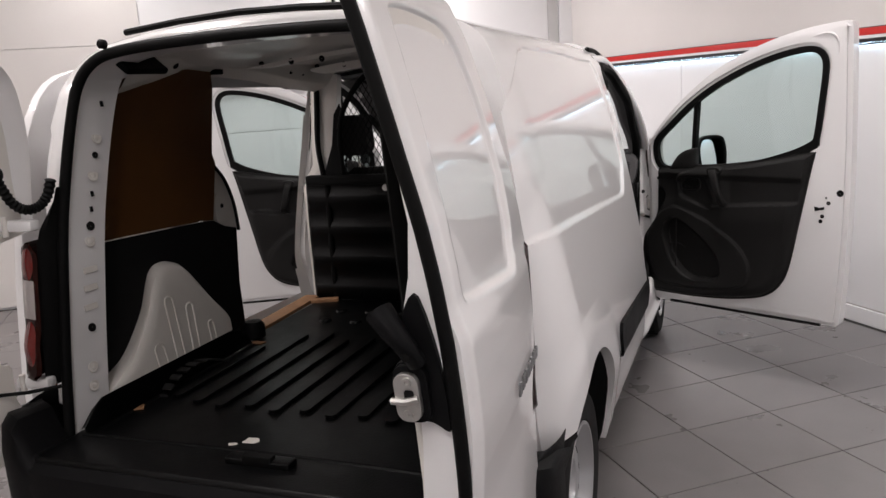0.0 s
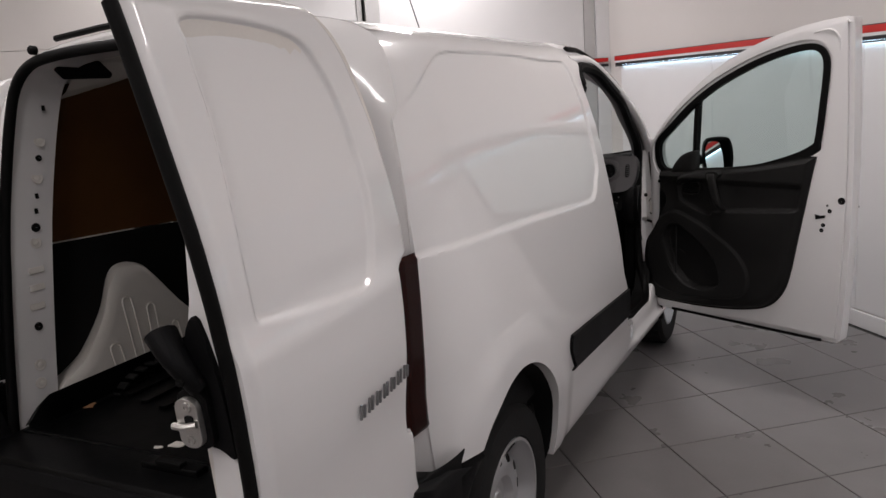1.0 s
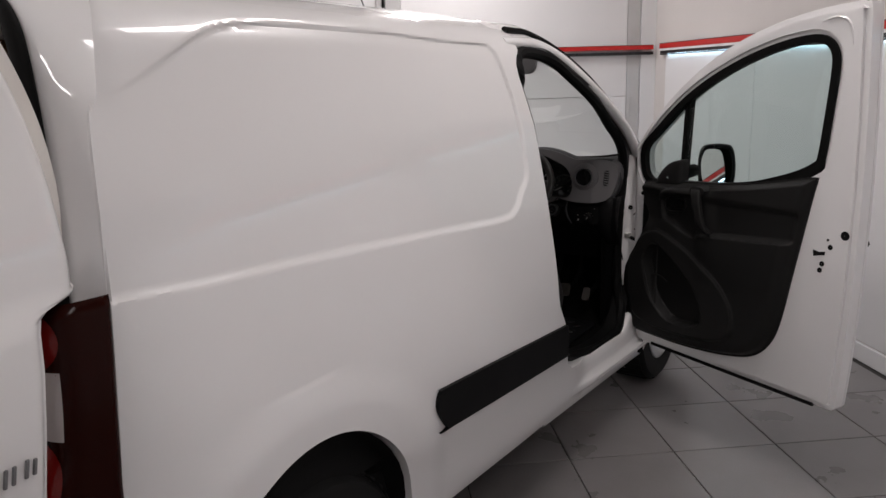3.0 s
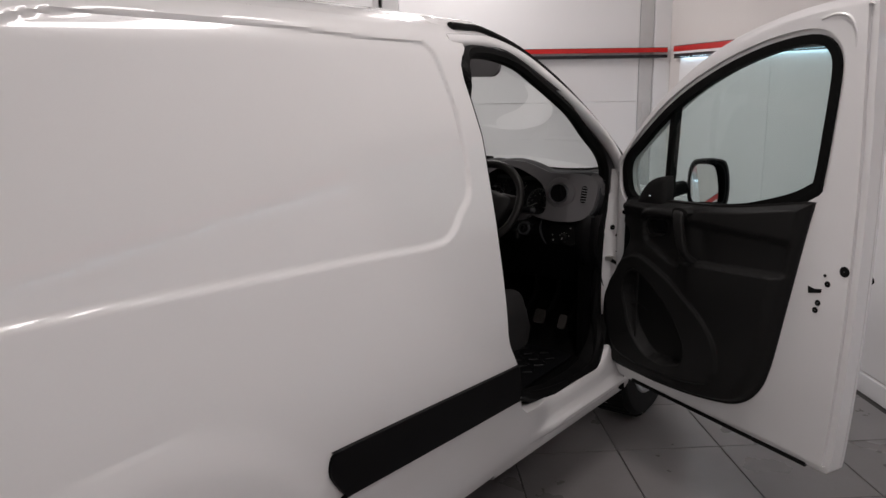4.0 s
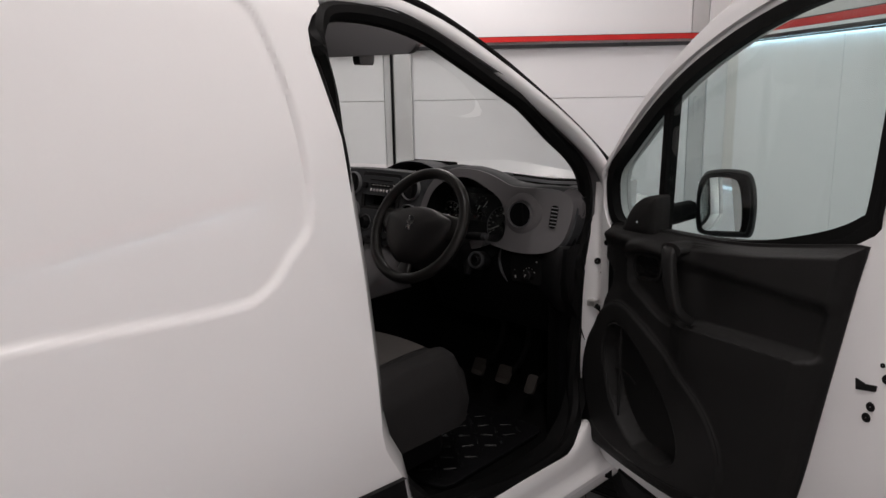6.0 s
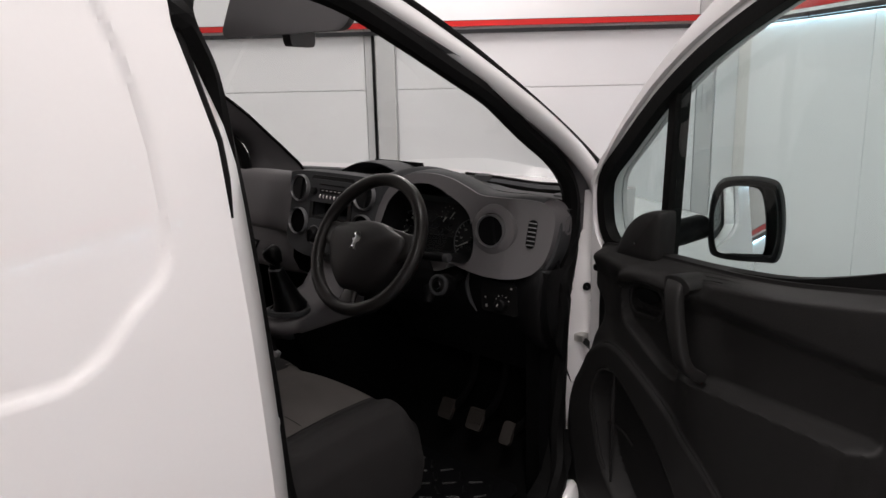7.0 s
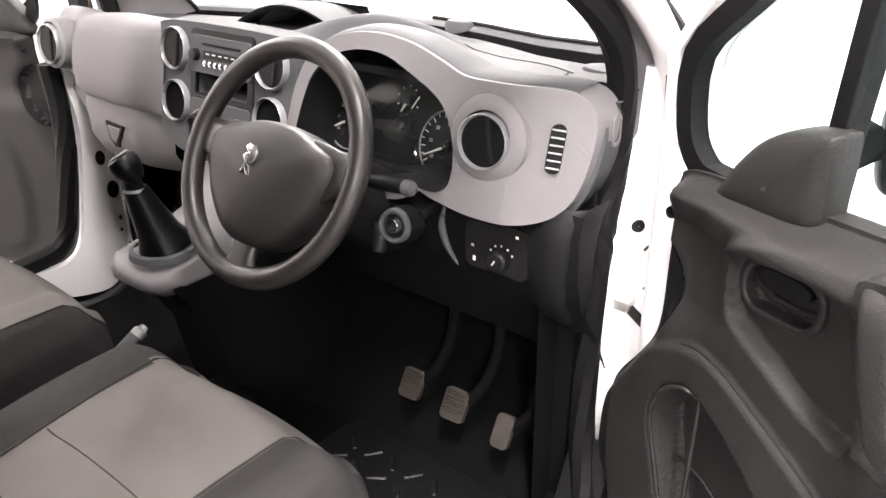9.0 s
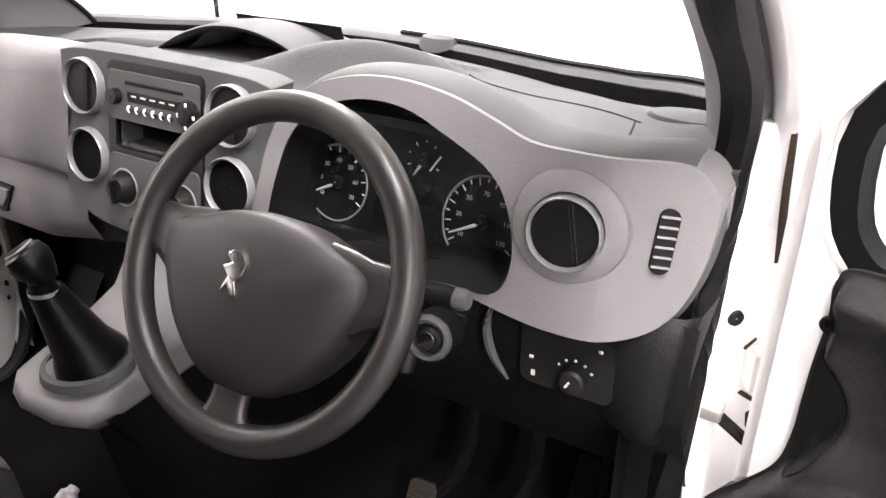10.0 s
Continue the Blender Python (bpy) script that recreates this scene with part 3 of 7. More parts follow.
# tail lamps
def tail_lamp(s):
    W = 0.092

    def place(u, v, w):
        # u runs rearwards along the side, then round the corner inwards
        y = lerp_list(REAR_Z, REAR_Y, v) - 0.004
        k = max(0.0, u - W)
        r = min(1.0, max(0.0, (u - W + 0.02) / 0.03))
        return Vector((s * (side_x(y, v) + 0.001 + w * (1 - r * 0.8) - 0.10 * min(u, W) - 0.95 * k - 0.006 * r), y - min(u, W) * (1 + 0.16 * smooth01(1.0, 0.92, v)) - 0.22 * k - w * r, v))
    # a fine grid keeps the wrap round the corner smooth
    bm, rows = bmesh.new(), []
    for j in range(33):
        v = 0.812 + 0.440 * j / 32
        e = min(v - 0.812, 1.252 - v)
        hi = 0.172 - 0.05 * (1 - smooth01(0, 0.045, e)) ** 2
        row = []
        for i in range(19):
            u = hi * i / 18
            w = 0.012 * smooth01(0, 0.012, min(e + 0.002, u + 0.004, hi - u + 0.004))
            row.append(bm.verts.new(place(u, v, w)))
        rows.append(row)
    for A, B in zip(rows, rows[1:]):
        for k in range(18):
            bm.faces.new((A[k], A[k + 1], B[k + 1], B[k]))
    lamp_ob = part("tail_lamp", bm, RED_DARK, van, "dark red and clear tail lamp", sharp=80)
    for v, h, m, nm, r in ((1.190, 0.100, RED, "upper_lens", 0.036), (1.078, 0.122, CLEAR, "clear_lens", 0.008), (0.938, 0.140, RED, "lower_lens", 0.044)):
        bm, rows = bmesh.new(), []
        for j in range(11):
            b = -1 + 2 * j / 10
            half_w = 0.036 * (math.sqrt(max(0.05, 1 - b * b * (0.95 if r > 0.02 else 0.05))))
            rows.append([bm.verts.new(place(0.126 + half_w * (-1 + 2 * i / 10), v + b * h / 2, 0.0125 + 0.006 * (1 - b * b) * (1 - (-1 + i / 5) ** 2))) for i in range(11)])
        for A, B in zip(rows, rows[1:]):
            for k in range(10):
                bm.faces.new((A[k], A[k + 1], B[k + 1], B[k]))
        part(nm, bm, m, lamp_ob, sharp=80)
    return lamp_ob


for s in (1, -1):
    tail_lamp(s)

# rear bumper and load sill
prof = [(-0.02, 0.60), (-0.075, 0.595), (-0.10, 0.57), (-0.105, 0.52), (-0.10, 0.40), (-0.08, 0.33), (-0.02, 0.30)]
rings = []
for k in range(-24, 25):
    a = k / 24
    x = 0.885 * math.sin(a * math.pi / 2) if abs(a) < 0.999 else 0.885 * a
    sw = max(0.0, abs(a) - 0.55) / 0.45
    back = 0.30 * sw ** 2.2
    up = 0.13 * smooth01(0.62, 0.82, abs(a))
    rings.append([(x * (1 if z > 0.35 else 0.98), y + back * (1.0 if i else 0.8), z + up * smooth01(0.33, 0.58, z)) for i, (y, z) in enumerate(prof)] + [(x * 0.93, 0.16 + back * 0.4, prof[-1][1])])
bump = part("rear_bumper", loft(rings), TRIM, van, "black grained plastic rear bumper with scuffs")
for s in (-1, 1):
    rings = []
    for y, zt, zb in ((0.10, 0.690, 0.33), (0.16, 0.686, 0.34), (0.20, 0.684, 0.37), (0.235, 0.684, 0.44), (0.28, 0.684, 0.52), (0.315, 0.684, 0.60)):
        rings.append([(s * (side_x(y, zt) + 0.002), y, zt), (s * (side_x(y, zt) + 0.008), y, zt - 0.02), (s * (side_x(y, 0.6) + 0.004), y, (zt + zb) / 2), (s * (side_x(y, 0.5) - 0.005), y, zb), (s * (side_x(y, 0.5) - 0.06), y, zb)])
    part("bumper_corner", loft(rings), TRIM, van)
for s in (-1, 1):
    rings = []
    for k in range(12):
        a = k / 11
        x = 0.70 + 0.205 * math.sin(a * math.pi / 2)
        y = -0.095 + 0.15 * a ** 2.5
        top = 0.605 + 0.125 * smooth01(0.715, 0.80, x) - 0.04 * a ** 4
        rings.append([(s * x, y + 0.17, top - 0.01), (s * x, y + 0.04, top), (s * x, y + 0.008, top - 0.03), (s * x, y - 0.006, (top + 0.5) / 2), (s * x, y - 0.006, 0.45), (s * x, y + 0.03, 0.31)])
    part("bumper_end", loft(rings), TRIM, van, "black grained plastic bumper end")
part("load_sill", box((1.46, 0.20, 0.05), Matrix.Translation((0, 0.03, 0.585)), 0.015, 3), LINER, van, "black plastic load sill")
part("sill_ridge", tube([(x, 0.118 - 0.02 * (x / 0.7) ** 2, 0.607) for x in np.linspace(-0.69, 0.69, 21)], 0.009, 8), LINER, van)
catch = part("floor_catch", box((0.22, 0.05, 0.035), Matrix.Translation((0.02, 0.06, 0.612)), 0.008), LINER, van)
part("catch_plate", box((0.10, 0.03, 0.02), Matrix.Translation((0.02, 0.05, 0.632)), 0.004), RUBBER, catch)

# load floor liner with long ribs
liner = part("floor_liner", box((1.50, 1.68, 0.03), Matrix.Translation((0, 0.95, 0.585)), 0.006), LINER, van, "black moulded load floor liner with long ribs")
for i in range(12):
    x = -0.605 + 0.11 * i
    y0, y1 = 0.40 + 0.02 * (i % 2), 1.16 + 0.035 * (i % 3)
    if i == 0:
        y0, y1 = 0.45, 1.02
    bm = plate([(a, b) for a, b in rounded(0.042, y1 - y0, 0.020)], [], 0, 0.013, lambda u, v, w, x=x, yc=(y0 + y1) / 2: Vector((x + u, yc + v, 0.600 + w)), 0.008, 3)
    part("rib", bm, LINER, liner)
for i in range(5):
    for j in range(2):
        part("stud", revolve([(0.030, 0.0), (0.024, 0.010), (0.001, 0.012)], Matrix.Translation((-0.52 + 0.16 * i, 1.42 + 0.16 * j, 0.600)), 16), LINER, liner)
for x, y, w, d, r in ((-0.70, 0.345, 0.09, 0.05, 20), (-0.11, 0.20, 0.05, 0.05, -30), (-0.155, 0.165, 0.03, 0.02, 10), (-0.66, 1.07, 0.07, 0.05, 15)):
    wob = [(w * (0.5 + 0.12 * math.sin(3 * a + x * 40)) * math.cos(a), d * (0.5 + 0.15 * math.cos(2 * a + y * 30)) * math.sin(a)) for a in (2 * math.pi * k / 14 for k in range(14))]
    part("torn_patch", plate(wob, [], 0, 0.003, lambda u, v, q, x=x, y=y: Vector((x + u, y + v, 0.6005 + q)), 0.001), WOOD if x < -0.2 else PAINT_IN, liner, "torn spot showing the floor beneath")
part("step_edge", box((0.085, 0.62, 0.018), pose(-0.80, 1.50, 0.603, 0, 0, 2), 0.003), WOOD, van, "worn bare plywood step edge")
part("step_corner", box((0.14, 0.05, 0.018), pose(-0.70, 1.74, 0.606, 0, 0, 24), 0.003), WOOD, van, "worn bare plywood corner")
part("under_floor", box((1.62, 2.05, 0.08), Matrix.Translation((0, 0.95, 0.52)), 0.01), BLACK_IN, van)


# linings of the load space
FLARE = 0.015


def lining(s):
    def at(u, v, w):
        return Vector((s * (side_x(max(u, 0.45), v) - 0.075 - w), u, v))
    up = [(0.30, 1.20), (0.44, 1.192), (0.74, 1.180), (0.95, 1.168), (1.014, 1.160), (1.010, 1.40), (0.985, 1.44), (0.978, 1.50), (0.962, 1.62), (0.945, 1.70), (0.89, 1.762), (0.75, 1.772), (0.53, 1.762), (0.40, 1.735), (0.36, 1.70), (0.31, 1.50)]
    if s > 0:
        up = [(0.30, 1.20), (1.80, 1.15), (1.80, 1.68), (0.95, 1.73), (0.45, 1.70), (0.36, 1.685), (0.31, 1.50)]
    part("plywood_lining", plate(up, [], 0.0, 0.006, at, 0.002, fine=0.08), PLY if s < 0 else BLACK_IN, van, "dark brown film-faced plywood side lining" if s < 0 else "matt black upper side lining")
    low = [(0.24, 0.60), (1.212, 0.60), (1.208, 0.84), (1.183, 1.096), (1.10, 1.118), (1.014, 1.157), (0.95, 1.165), (0.295, 1.197)]
    if s > 0:
        low = [(0.24, 0.60), (1.80, 0.60), (1.80, 1.145), (0.295, 1.197)]
    part("lower_lining", plate(low, [], 0.0, 0.006, at, 0.002), BLACK_IN, van, "matt black lower side lining")
    part("lining_edge", tube([at(0.30, 1.199, 0.007), at(0.75, 1.178, 0.007)], 0.0025, 6), PAINT_IN, van)
    # wheel box, ribbed bell shape
    out = spline([(x_, z_, 0) for x_, z_ in ((0.22, 0.60), (0.26, 0.69), (0.31, 0.722), (0.385, 0.765), (0.487, 0.885), (0.540, 0.990), (0.575, 1.035), (0.615, 1.055), (0.665, 1.060), (0.71, 1.052), (0.765, 1.020), (0.89, 0.870), (0.985, 0.765), (1.0, 0.70), (0.995, 0.60))], 4)
    rings = []
    for w, sh in ((0.0, 1.0), (0.04, 1.0), (0.075, 0.985), (0.095, 0.955), (0.107, 0.90), (0.11, 0.80), (0.11, 0.5), (0.11, 0.2), (0.11, 0.02)):
        ring = []
        for p in out:
            y = 0.67 + (p.x - 0.67) * sh + (0.003 + max(0.0, 0.098 - w) * 0.75) * smooth01(0.68, 0.50, p.x) * smooth01(0.62, 0.72, p.y)
            z = 0.60 + (p.y - 0.60) * sh
            x = side_x(0.67, 0.75) - 0.075 - w - FLARE * (1 - (z - 0.6) / 0.46) * smooth01(0, 0.11, w)
            ring.append((s * x, y, z))
        rings.append(ring)
    bm = loft(rings)
    wb = part("wheel_box", bm, PAINT_IN, van, "glossy white inner wheel arch box")
    for y, y1, z0, z1, hw in ((0.640, 0.612, 0.63, 0.935, 0.022), (0.730, 0.722, 0.63, 0.880, 0.020), (0.545, 0.522, 0.63, 0.775, 0.024), (0.850, 0.832, 0.63, 0.775, 0.016)):
        loop = []
        for a_, b_ in rounded(2 * hw, z1 - z0, hw * 0.9, 5):
            z = (z0 + z1) / 2 + b_
            yy = y + (y1 - y) * (z - z0) / (z1 - z0) + a_
            loop.append((s * (side_x(0.67, 0.75) - 0.075 - 0.1105 - FLARE * (1 - (z - 0.6) / 0.46)), yy, z))
        part("bead", tube(loop, 0.0045, 6, True), PAINT_IN, wb)
    # turned-up edge of the floor liner
    edge_r = []
    for y in np.linspace(0.12, 1.06, 20):
        h = 0.088 * smooth01(0.08, 0.22, y) * smooth01(1.10, 0.98, y) + 0.006
        edge_r.append([(s * 0.672, y, 0.598), (s * 0.688, y, 0.604), (s * 0.697, y, 0.600 + 0.5 * h), (s * 0.701, y, 0.600 + 0.92 * h), (s * 0.706, y, 0.600 + h), (s * 0.713, y, 0.600 + 0.96 * h), (s * 0.720, y, 0.600 + 0.5 * h)])
    part("liner_edge", loft(edge_r), LINER, van, "black turned-up edge of the floor liner")


lining(-1)
lining(1)
part("rail_cover", box((0.085, 0.19, 0.024), pose(-0.505, 0.395, 1.782, 0, 40, 0), 0.008), TRIM, van, "black plastic corner cover")
part("black_cap", revolve([(0.05, 0), (0.05, 0.05), (0.035, 0.07), (0.001, 0.075)], pose(-0.72, 1.13, 0.61), 18), TRIM, van)
# left sliding door, pushed back along the side
slid = lambda u, v, w: Vector((-side_x(max(u, 0.45), v) - 0.075 - w, u, v))
sd = part("sliding_door", plate([(p.x, p.y) for p in spline([(0.20, 0.42, 0), (0.60, 0.42, 0), (1.06, 0.42, 0), (1.10, 0.70, 0), (1.10, 1.40, 0), (1.09, 1.68, 0), (1.0, 1.765, 0), (0.60, 1.79, 0), (0.36, 1.78, 0), (0.26, 1.70, 0), (0.20, 1.45, 0), (0.19, 0.9, 0)], 3, True)], [], 0, 0.04, slid, 0.012), PAINT, van, "white side sliding door pushed open")
part("door_lining", plate([(p.x, p.y) for p in spline([(0.30, 0.62, 0), (0.98, 0.62, 0), (1.0, 1.2, 0), (0.98, 1.62, 0), (0.70, 1.70, 0), (0.44, 1.69, 0), (0.33, 1.58, 0), (0.29, 1.30, 0)], 4, True)], [], -0.012, -0.002, slid, 0.002), PLY, sd, "brown plywood lining")
quarter = lambda u, v, w: Vector((-0.800 + w, u, v))
edge = spline([(1.085, 1.385, 0), (1.112, 1.36, 0), (1.150, 1.315, 0), (1.182, 1.25, 0), (1.202, 1.18, 0), (1.212, 1.08, 0)], 4)
qe = part("quarter_end", plate([(1.00, 1.08), (1.00, 1.385)] + [(p.x, p.y) for p in edge], [], -0.02, 0.0, quarter, 0.006), PAINT_IN, van, "beige-white end of the side opening")
part("opening_edge_seal", tube([quarter(p.x, p.y, 0.004) for p in edge], 0.008, 8), RUBBER, van, "black rubber opening seal")
part("track_pad", plate([(p.x, p.y) for p in spline([(1.055, 1.155, 0), (1.060, 1.245, 0), (1.078, 1.262, 0), (1.10, 1.245, 0), (1.138, 1.18, 0), (1.132, 1.15, 0), (1.09, 1.135, 0)], 4, True)], [], 0.0, 0.014, quarter, 0.006, 3), PAINT_IN, qe)
part("track_hole", revolve([(0.010, 0.0), (0.009, 0.003), (0.001, 0.003)], facing(quarter(1.098, 1.208, 0.0145), (1, 0, 0)), 12), BLACK_IN, qe)
# left door pillar with its seal
post_rings = [[(-0.82, 1.84, z), (-0.778, 1.80, z), (-0.768, 1.82, z), (-0.768, 1.93, z), (-0.82, 1.95, z)] for z in (0.50, 0.90, 1.18)]
for z, x0, x1 in ((1.30, -0.690, -0.600), (1.50, -0.675, -0.580), (1.74, -0.655, -0.548)):
    post_rings.append([(x0 - 0.06, 1.84, z), (x0, 1.810, z), (x1, 1.815, z), (x1 - 0.01, 1.88, z), (x0 - 0.05, 1.93, z)])
part("left_post", loft(post_rings, closed=True), PAINT_IN, van, "beige-white left door pillar")
part("post_seal", tube(spline([(-0.660, 1.790, 0.62), (-0.655, 1.785, 0.90), (-0.648, 1.785, 1.19), (-0.664, 1.79, 1.25), (-0.680, 1.79, 1.393), (-0.670, 1.795, 1.562), (-0.658, 1.80, 1.73)], 5), 0.014, 8), RUBBER, van, "black rubber pillar seal")
part("roof_bracket", box((0.03, 0.06, 0.025), pose(-0.625, 0.955, 1.765), 0.006), TRIM, van)

# bulkhead: ribbed lower sheet, framed wire mesh over it
def bulk_place(u, v, w):
    return Vector((u, 1.79 - w, v))


rings = []
zs = []
for k in range(25):
    zs.append(0.60 + 0.63 * k / 24)
for z in zs:
    f = 0.020 * max(0.0, math.sin((z - 0.62) / 0.155 * 2 * math.pi)) ** 0.6
    rings.append([(-0.785 + 0.03 * max(0, z - 1.0), 1.80, z), (-0.76, 1.79 - f, z), (0.76, 1.79 - f, z), (0.785, 1.80, z)])
bulkhead = part("bulkhead", loft(rings), LINER, van, "black ribbed steel bulkhead with wire mesh")
part("top_rail", box((1.52, 0.05, 0.05), Matrix.Translation((0, 1.785, 1.225)), 0.012), BLACK_IN, bulkhead)
ARCH_H = [(0.550, 1.24), (0.553, 1.44), (0.525, 1.555), (0.465, 1.647), (0.371, 1.735), (0.247, 1.783), (0.08, 1.797)]
arch = spline([(-x, z, 0) for x, z in ARCH_H] + [(x, z, 0) for x, z in reversed(ARCH_H)], 5)
part("mesh_frame", tube([bulk_place(p.x, p.y, 0.0) for p in arch], 0.014, 8), BLACK_IN, bulkhead)
part("left_web", plate([(-0.665, 1.24), (-0.550, 1.24), (-0.553, 1.44), (-0.525, 1.555), (-0.54, 1.60), (-0.575, 1.55), (-0.60, 1.40)], [], -0.006, 0, bulk_place), BLACK_IN, bulkhead)


def arch_top(x):
    pts = sorted((p.x, p.y) for p in arch)
    return lerp_list([p[0] for p in pts], [p[1] for p in pts], x)


bm = bmesh.new()
step = 0.030
for sg in (1, -1):
    c = -2.2
    while c < 2.2:
        run = []
        for k in range(0, 41):
            z = 1.25 + 0.54 * k / 40
            x = sg * (z - 1.25) * 0.62 + c
            if abs(x) < 0.545 and z < arch_top(x):
                run.append((x, 1.786 + 0.003 * sg, z))
        if len(run) > 1:
            tube([run[0], run[-1]], 0.0021, 4, bm=bm)
        c += step
part("wire_mesh", bm, BLACK_IN, bulkhead, "black diamond wire mesh")
part("mesh_bolt", revolve([(0.012, 0), (0.012, 0.03), (0.016, 0.032), (0.016, 0.045), (0.001, 0.046)], facing((-0.31, 1.77, 1.18), (0.3, -1, 0.2)), 10), STEEL, bulkhead)


# rear doors. Local frame: u from the hinge to the free edge, v up, w outwards
def rear_door(s, hinge, angle, wide, lettered):
    a = radians(angle)
    # closed, u runs to the middle of the van; opened, it turns outwards round the hinge
    du = Vector((-math.cos(a), -math.sin(a), 0)) if s > 0 else Vector((math.cos(a), -math.sin(a), 0))
    dw = Vector((math.sin(a), -math.cos(a), 0)) if s > 0 else Vector((-math.sin(a), -math.cos(a), 0))
    hx = Vector(hinge)

    def at(u, v, w):
        lean = lerp_list([0.6, 1.0, 1.06, 1.15, 1.234, 1.344, 1.436, 1.608, 1.736, 1.80], [0.0, 0.0, -0.002, -0.007, -0.014, -0.029, -0.046, -0.088, -0.120, -0.138], v)
        bow = -0.02 * (u / wide - 0.40) ** 2
        return hx + du * u + dw * (w + lean + bow) + Vector((0, 0, v))

    def thick(v):
        return lerp_list([0.6, 1.25, 1.343, 1.434, 1.53, 1.668, 1.85], [0.10, 0.10, 0.066, 0.042, 0.030, 0.024, 0.024], v) * (1.0 if s > 0 else 0.55)

    def inside(u, v, w):
        return at(u, v, w + 0.042 - thick(v))

    edge = [(0.03, 0.56), (0.02, 0.75), (0.02, 0.86), (0.05, 0.88), (0.048, 0.97), (0.036, 1.07), (0.02, 1.17), (0.006, 1.25), (-0.06, 1.270), (-0.100, 1.29), (-0.105, 1.42), (-0.102, 1.52), (-0.092, 1.60), (-0.072, 1.68), (-0.045, 1.75), (0.01, 1.805), (0.10, 1.828), (0.30, 1.835), (wide - 0.10, 1.835), (wide - 0.015, 1.83), (wide, 1.80), (wide, 1.2), (wide, 0.60), (wide - 0.02, 0.56)]
    rim = [(p.x, p.y) for p in spline([(u, v, 0) for u, v in edge], 3, True)]
    press = np.array([(p.x, p.y) for p in spline([(0.125, 1.285, 0), (0.085, 1.37, 0), (0.064, 1.47, 0), (0.067, 1.60, 0), (0.105, 1.70, 0), (0.16, 1.757, 0), (0.29, 1.78, 0), (wide - 0.13, 1.785, 0), (wide - 0.105, 1.74, 0), (wide - 0.10, 1.60, 0), (wide - 0.075, 1.43, 0), (wide - 0.065, 1.30, 0), (wide - 0.085, 1.284, 0), (0.462, 1.274, 0), (0.268, 1.253, 0), (0.18, 1.250, 0)], 4, True)])
    # outer skin as a fine grid held inside the rim
    R = np.array(rim)
    bm = bmesh.new()
    nv, nu = (270, 120) if s > 0 else (90, 50)
    rows = []
    for j in range(nv + 1):
        v = 0.56 + 1.275 * j / nv
        us = []
        for (u0, v0), (u1, v1) in zip(rim, rim[1:] + rim[:1]):
            if (v0 - v) * (v1 - v) <= 0 and v0 != v1:
                us.append(u0 + (u1 - u0) * (v - v0) / (v1 - v0))
        if len(us) < 2:
            continue
        lo, hi = min(us), max(us)
        row = []
        for i in range(nu + 1):
            u = lo + (hi - lo) * (i / nu)
            sd = press_depth(u, v, press)
            e = min(u - lo, hi - u, v - 0.56, 1.836 - v)
            w = 0.042 - 0.011 * smooth01(-0.004, 0.012, sd) - 0.014 * (1 - smooth01(0, 0.03, e)) ** 2
            w += 0.012 * smooth01(1.30, 1.22, v) * smooth01(0.9, 1.1, v)
            w -= 0.048 * smooth01(1.26, 1.29, v) * (1 - smooth01(0, 0.065, u - lo)) ** 1.6
            row.append(bm.verts.new(at(u, v, w)))
        rows.append(row)
    for A, B in zip(rows, rows[1:]):
        for k in range(nu):
            bm.faces.new((A[k], A[k + 1], B[k + 1], B[k]))
    rimv = [r[0] for r in rows] + rows[-1][1:] + [r[-1] for r in reversed(rows[:-1])] + list(reversed(rows[0][1:-1]))
    inn = [bm.verts.new(v.co - dw * (max(0.012, thick(v.co.z) - 0.014 - (0.04 if (v.co - hx).dot(du) < 0.3 else 0)))) for v in rimv]
    for k in range(len(rimv)):
        k2 = (k + 1) % len(rimv)
        bm.faces.new((rimv[k], rimv[k2], inn[k2], inn[k]))
    door = part("rear_door", bm, PAINT, van, "white steel rear door swung wide open")
    # inner face with its framed recess
    hole = [(p.x, p.y) for p in spline([(0.12, 1.25, 0), (0.12, 1.45, 0), (0.19, 1.66, 0), (0.28, 1.73, 0), (wide - 0.13, 1.735, 0), (wide - 0.09, 1.68, 0), (wide - 0.10, 1.27, 0), (0.25, 1.24, 0)], 4, True)]
    shr = [(0.5 * wide + (u - 0.5 * wide) * 0.985, 1.2 + (v - 1.2) * 0.992) for u, v in rim]
    part("inner_frame", plate(shr, [hole], 0.0, 0.012, inside, 0.004), PAINT_IN, door, "white inner door frame with a cut-out")
    if s > 0:
        part("inner_panel", plate([(0.07, 0.62), (wide - 0.06, 0.62), (wide - 0.06, 1.76), (0.15, 1.70), (0.09, 1.4)], [], -0.004, -0.001, inside), BLACK_IN, door, "matt black door lining")
    if s > 0:
        fe = [at(wide + 0.004, v, 0.020) for v in np.linspace(0.57, 1.80, 40)]
        part("edge_seal", tube(fe, 0.0125, 10), RUBBER, door, "black rubber door edge seal")

        def end(a_, b_, c_):
            # on the free edge: a across its thickness, b up, c outwards
            return at(wide + c_, b_, a_)
        part("latch_cover", plate([(p.x, p.y) for p in spline([(-0.012, 1.312, 0), (0.004, 1.20, 0), (0.009, 1.10, 0), (0.004, 1.083, 0), (-0.02, 1.098, 0), (-0.072, 1.115, 0), (-0.076, 1.19, 0), (-0.05, 1.21, 0), (-0.055, 1.245, 0), (-0.035, 1.30, 0)], 3, True)], [], -0.01, 0.012, end, 0.005, 3), TRIM, door, "black plastic latch cover")
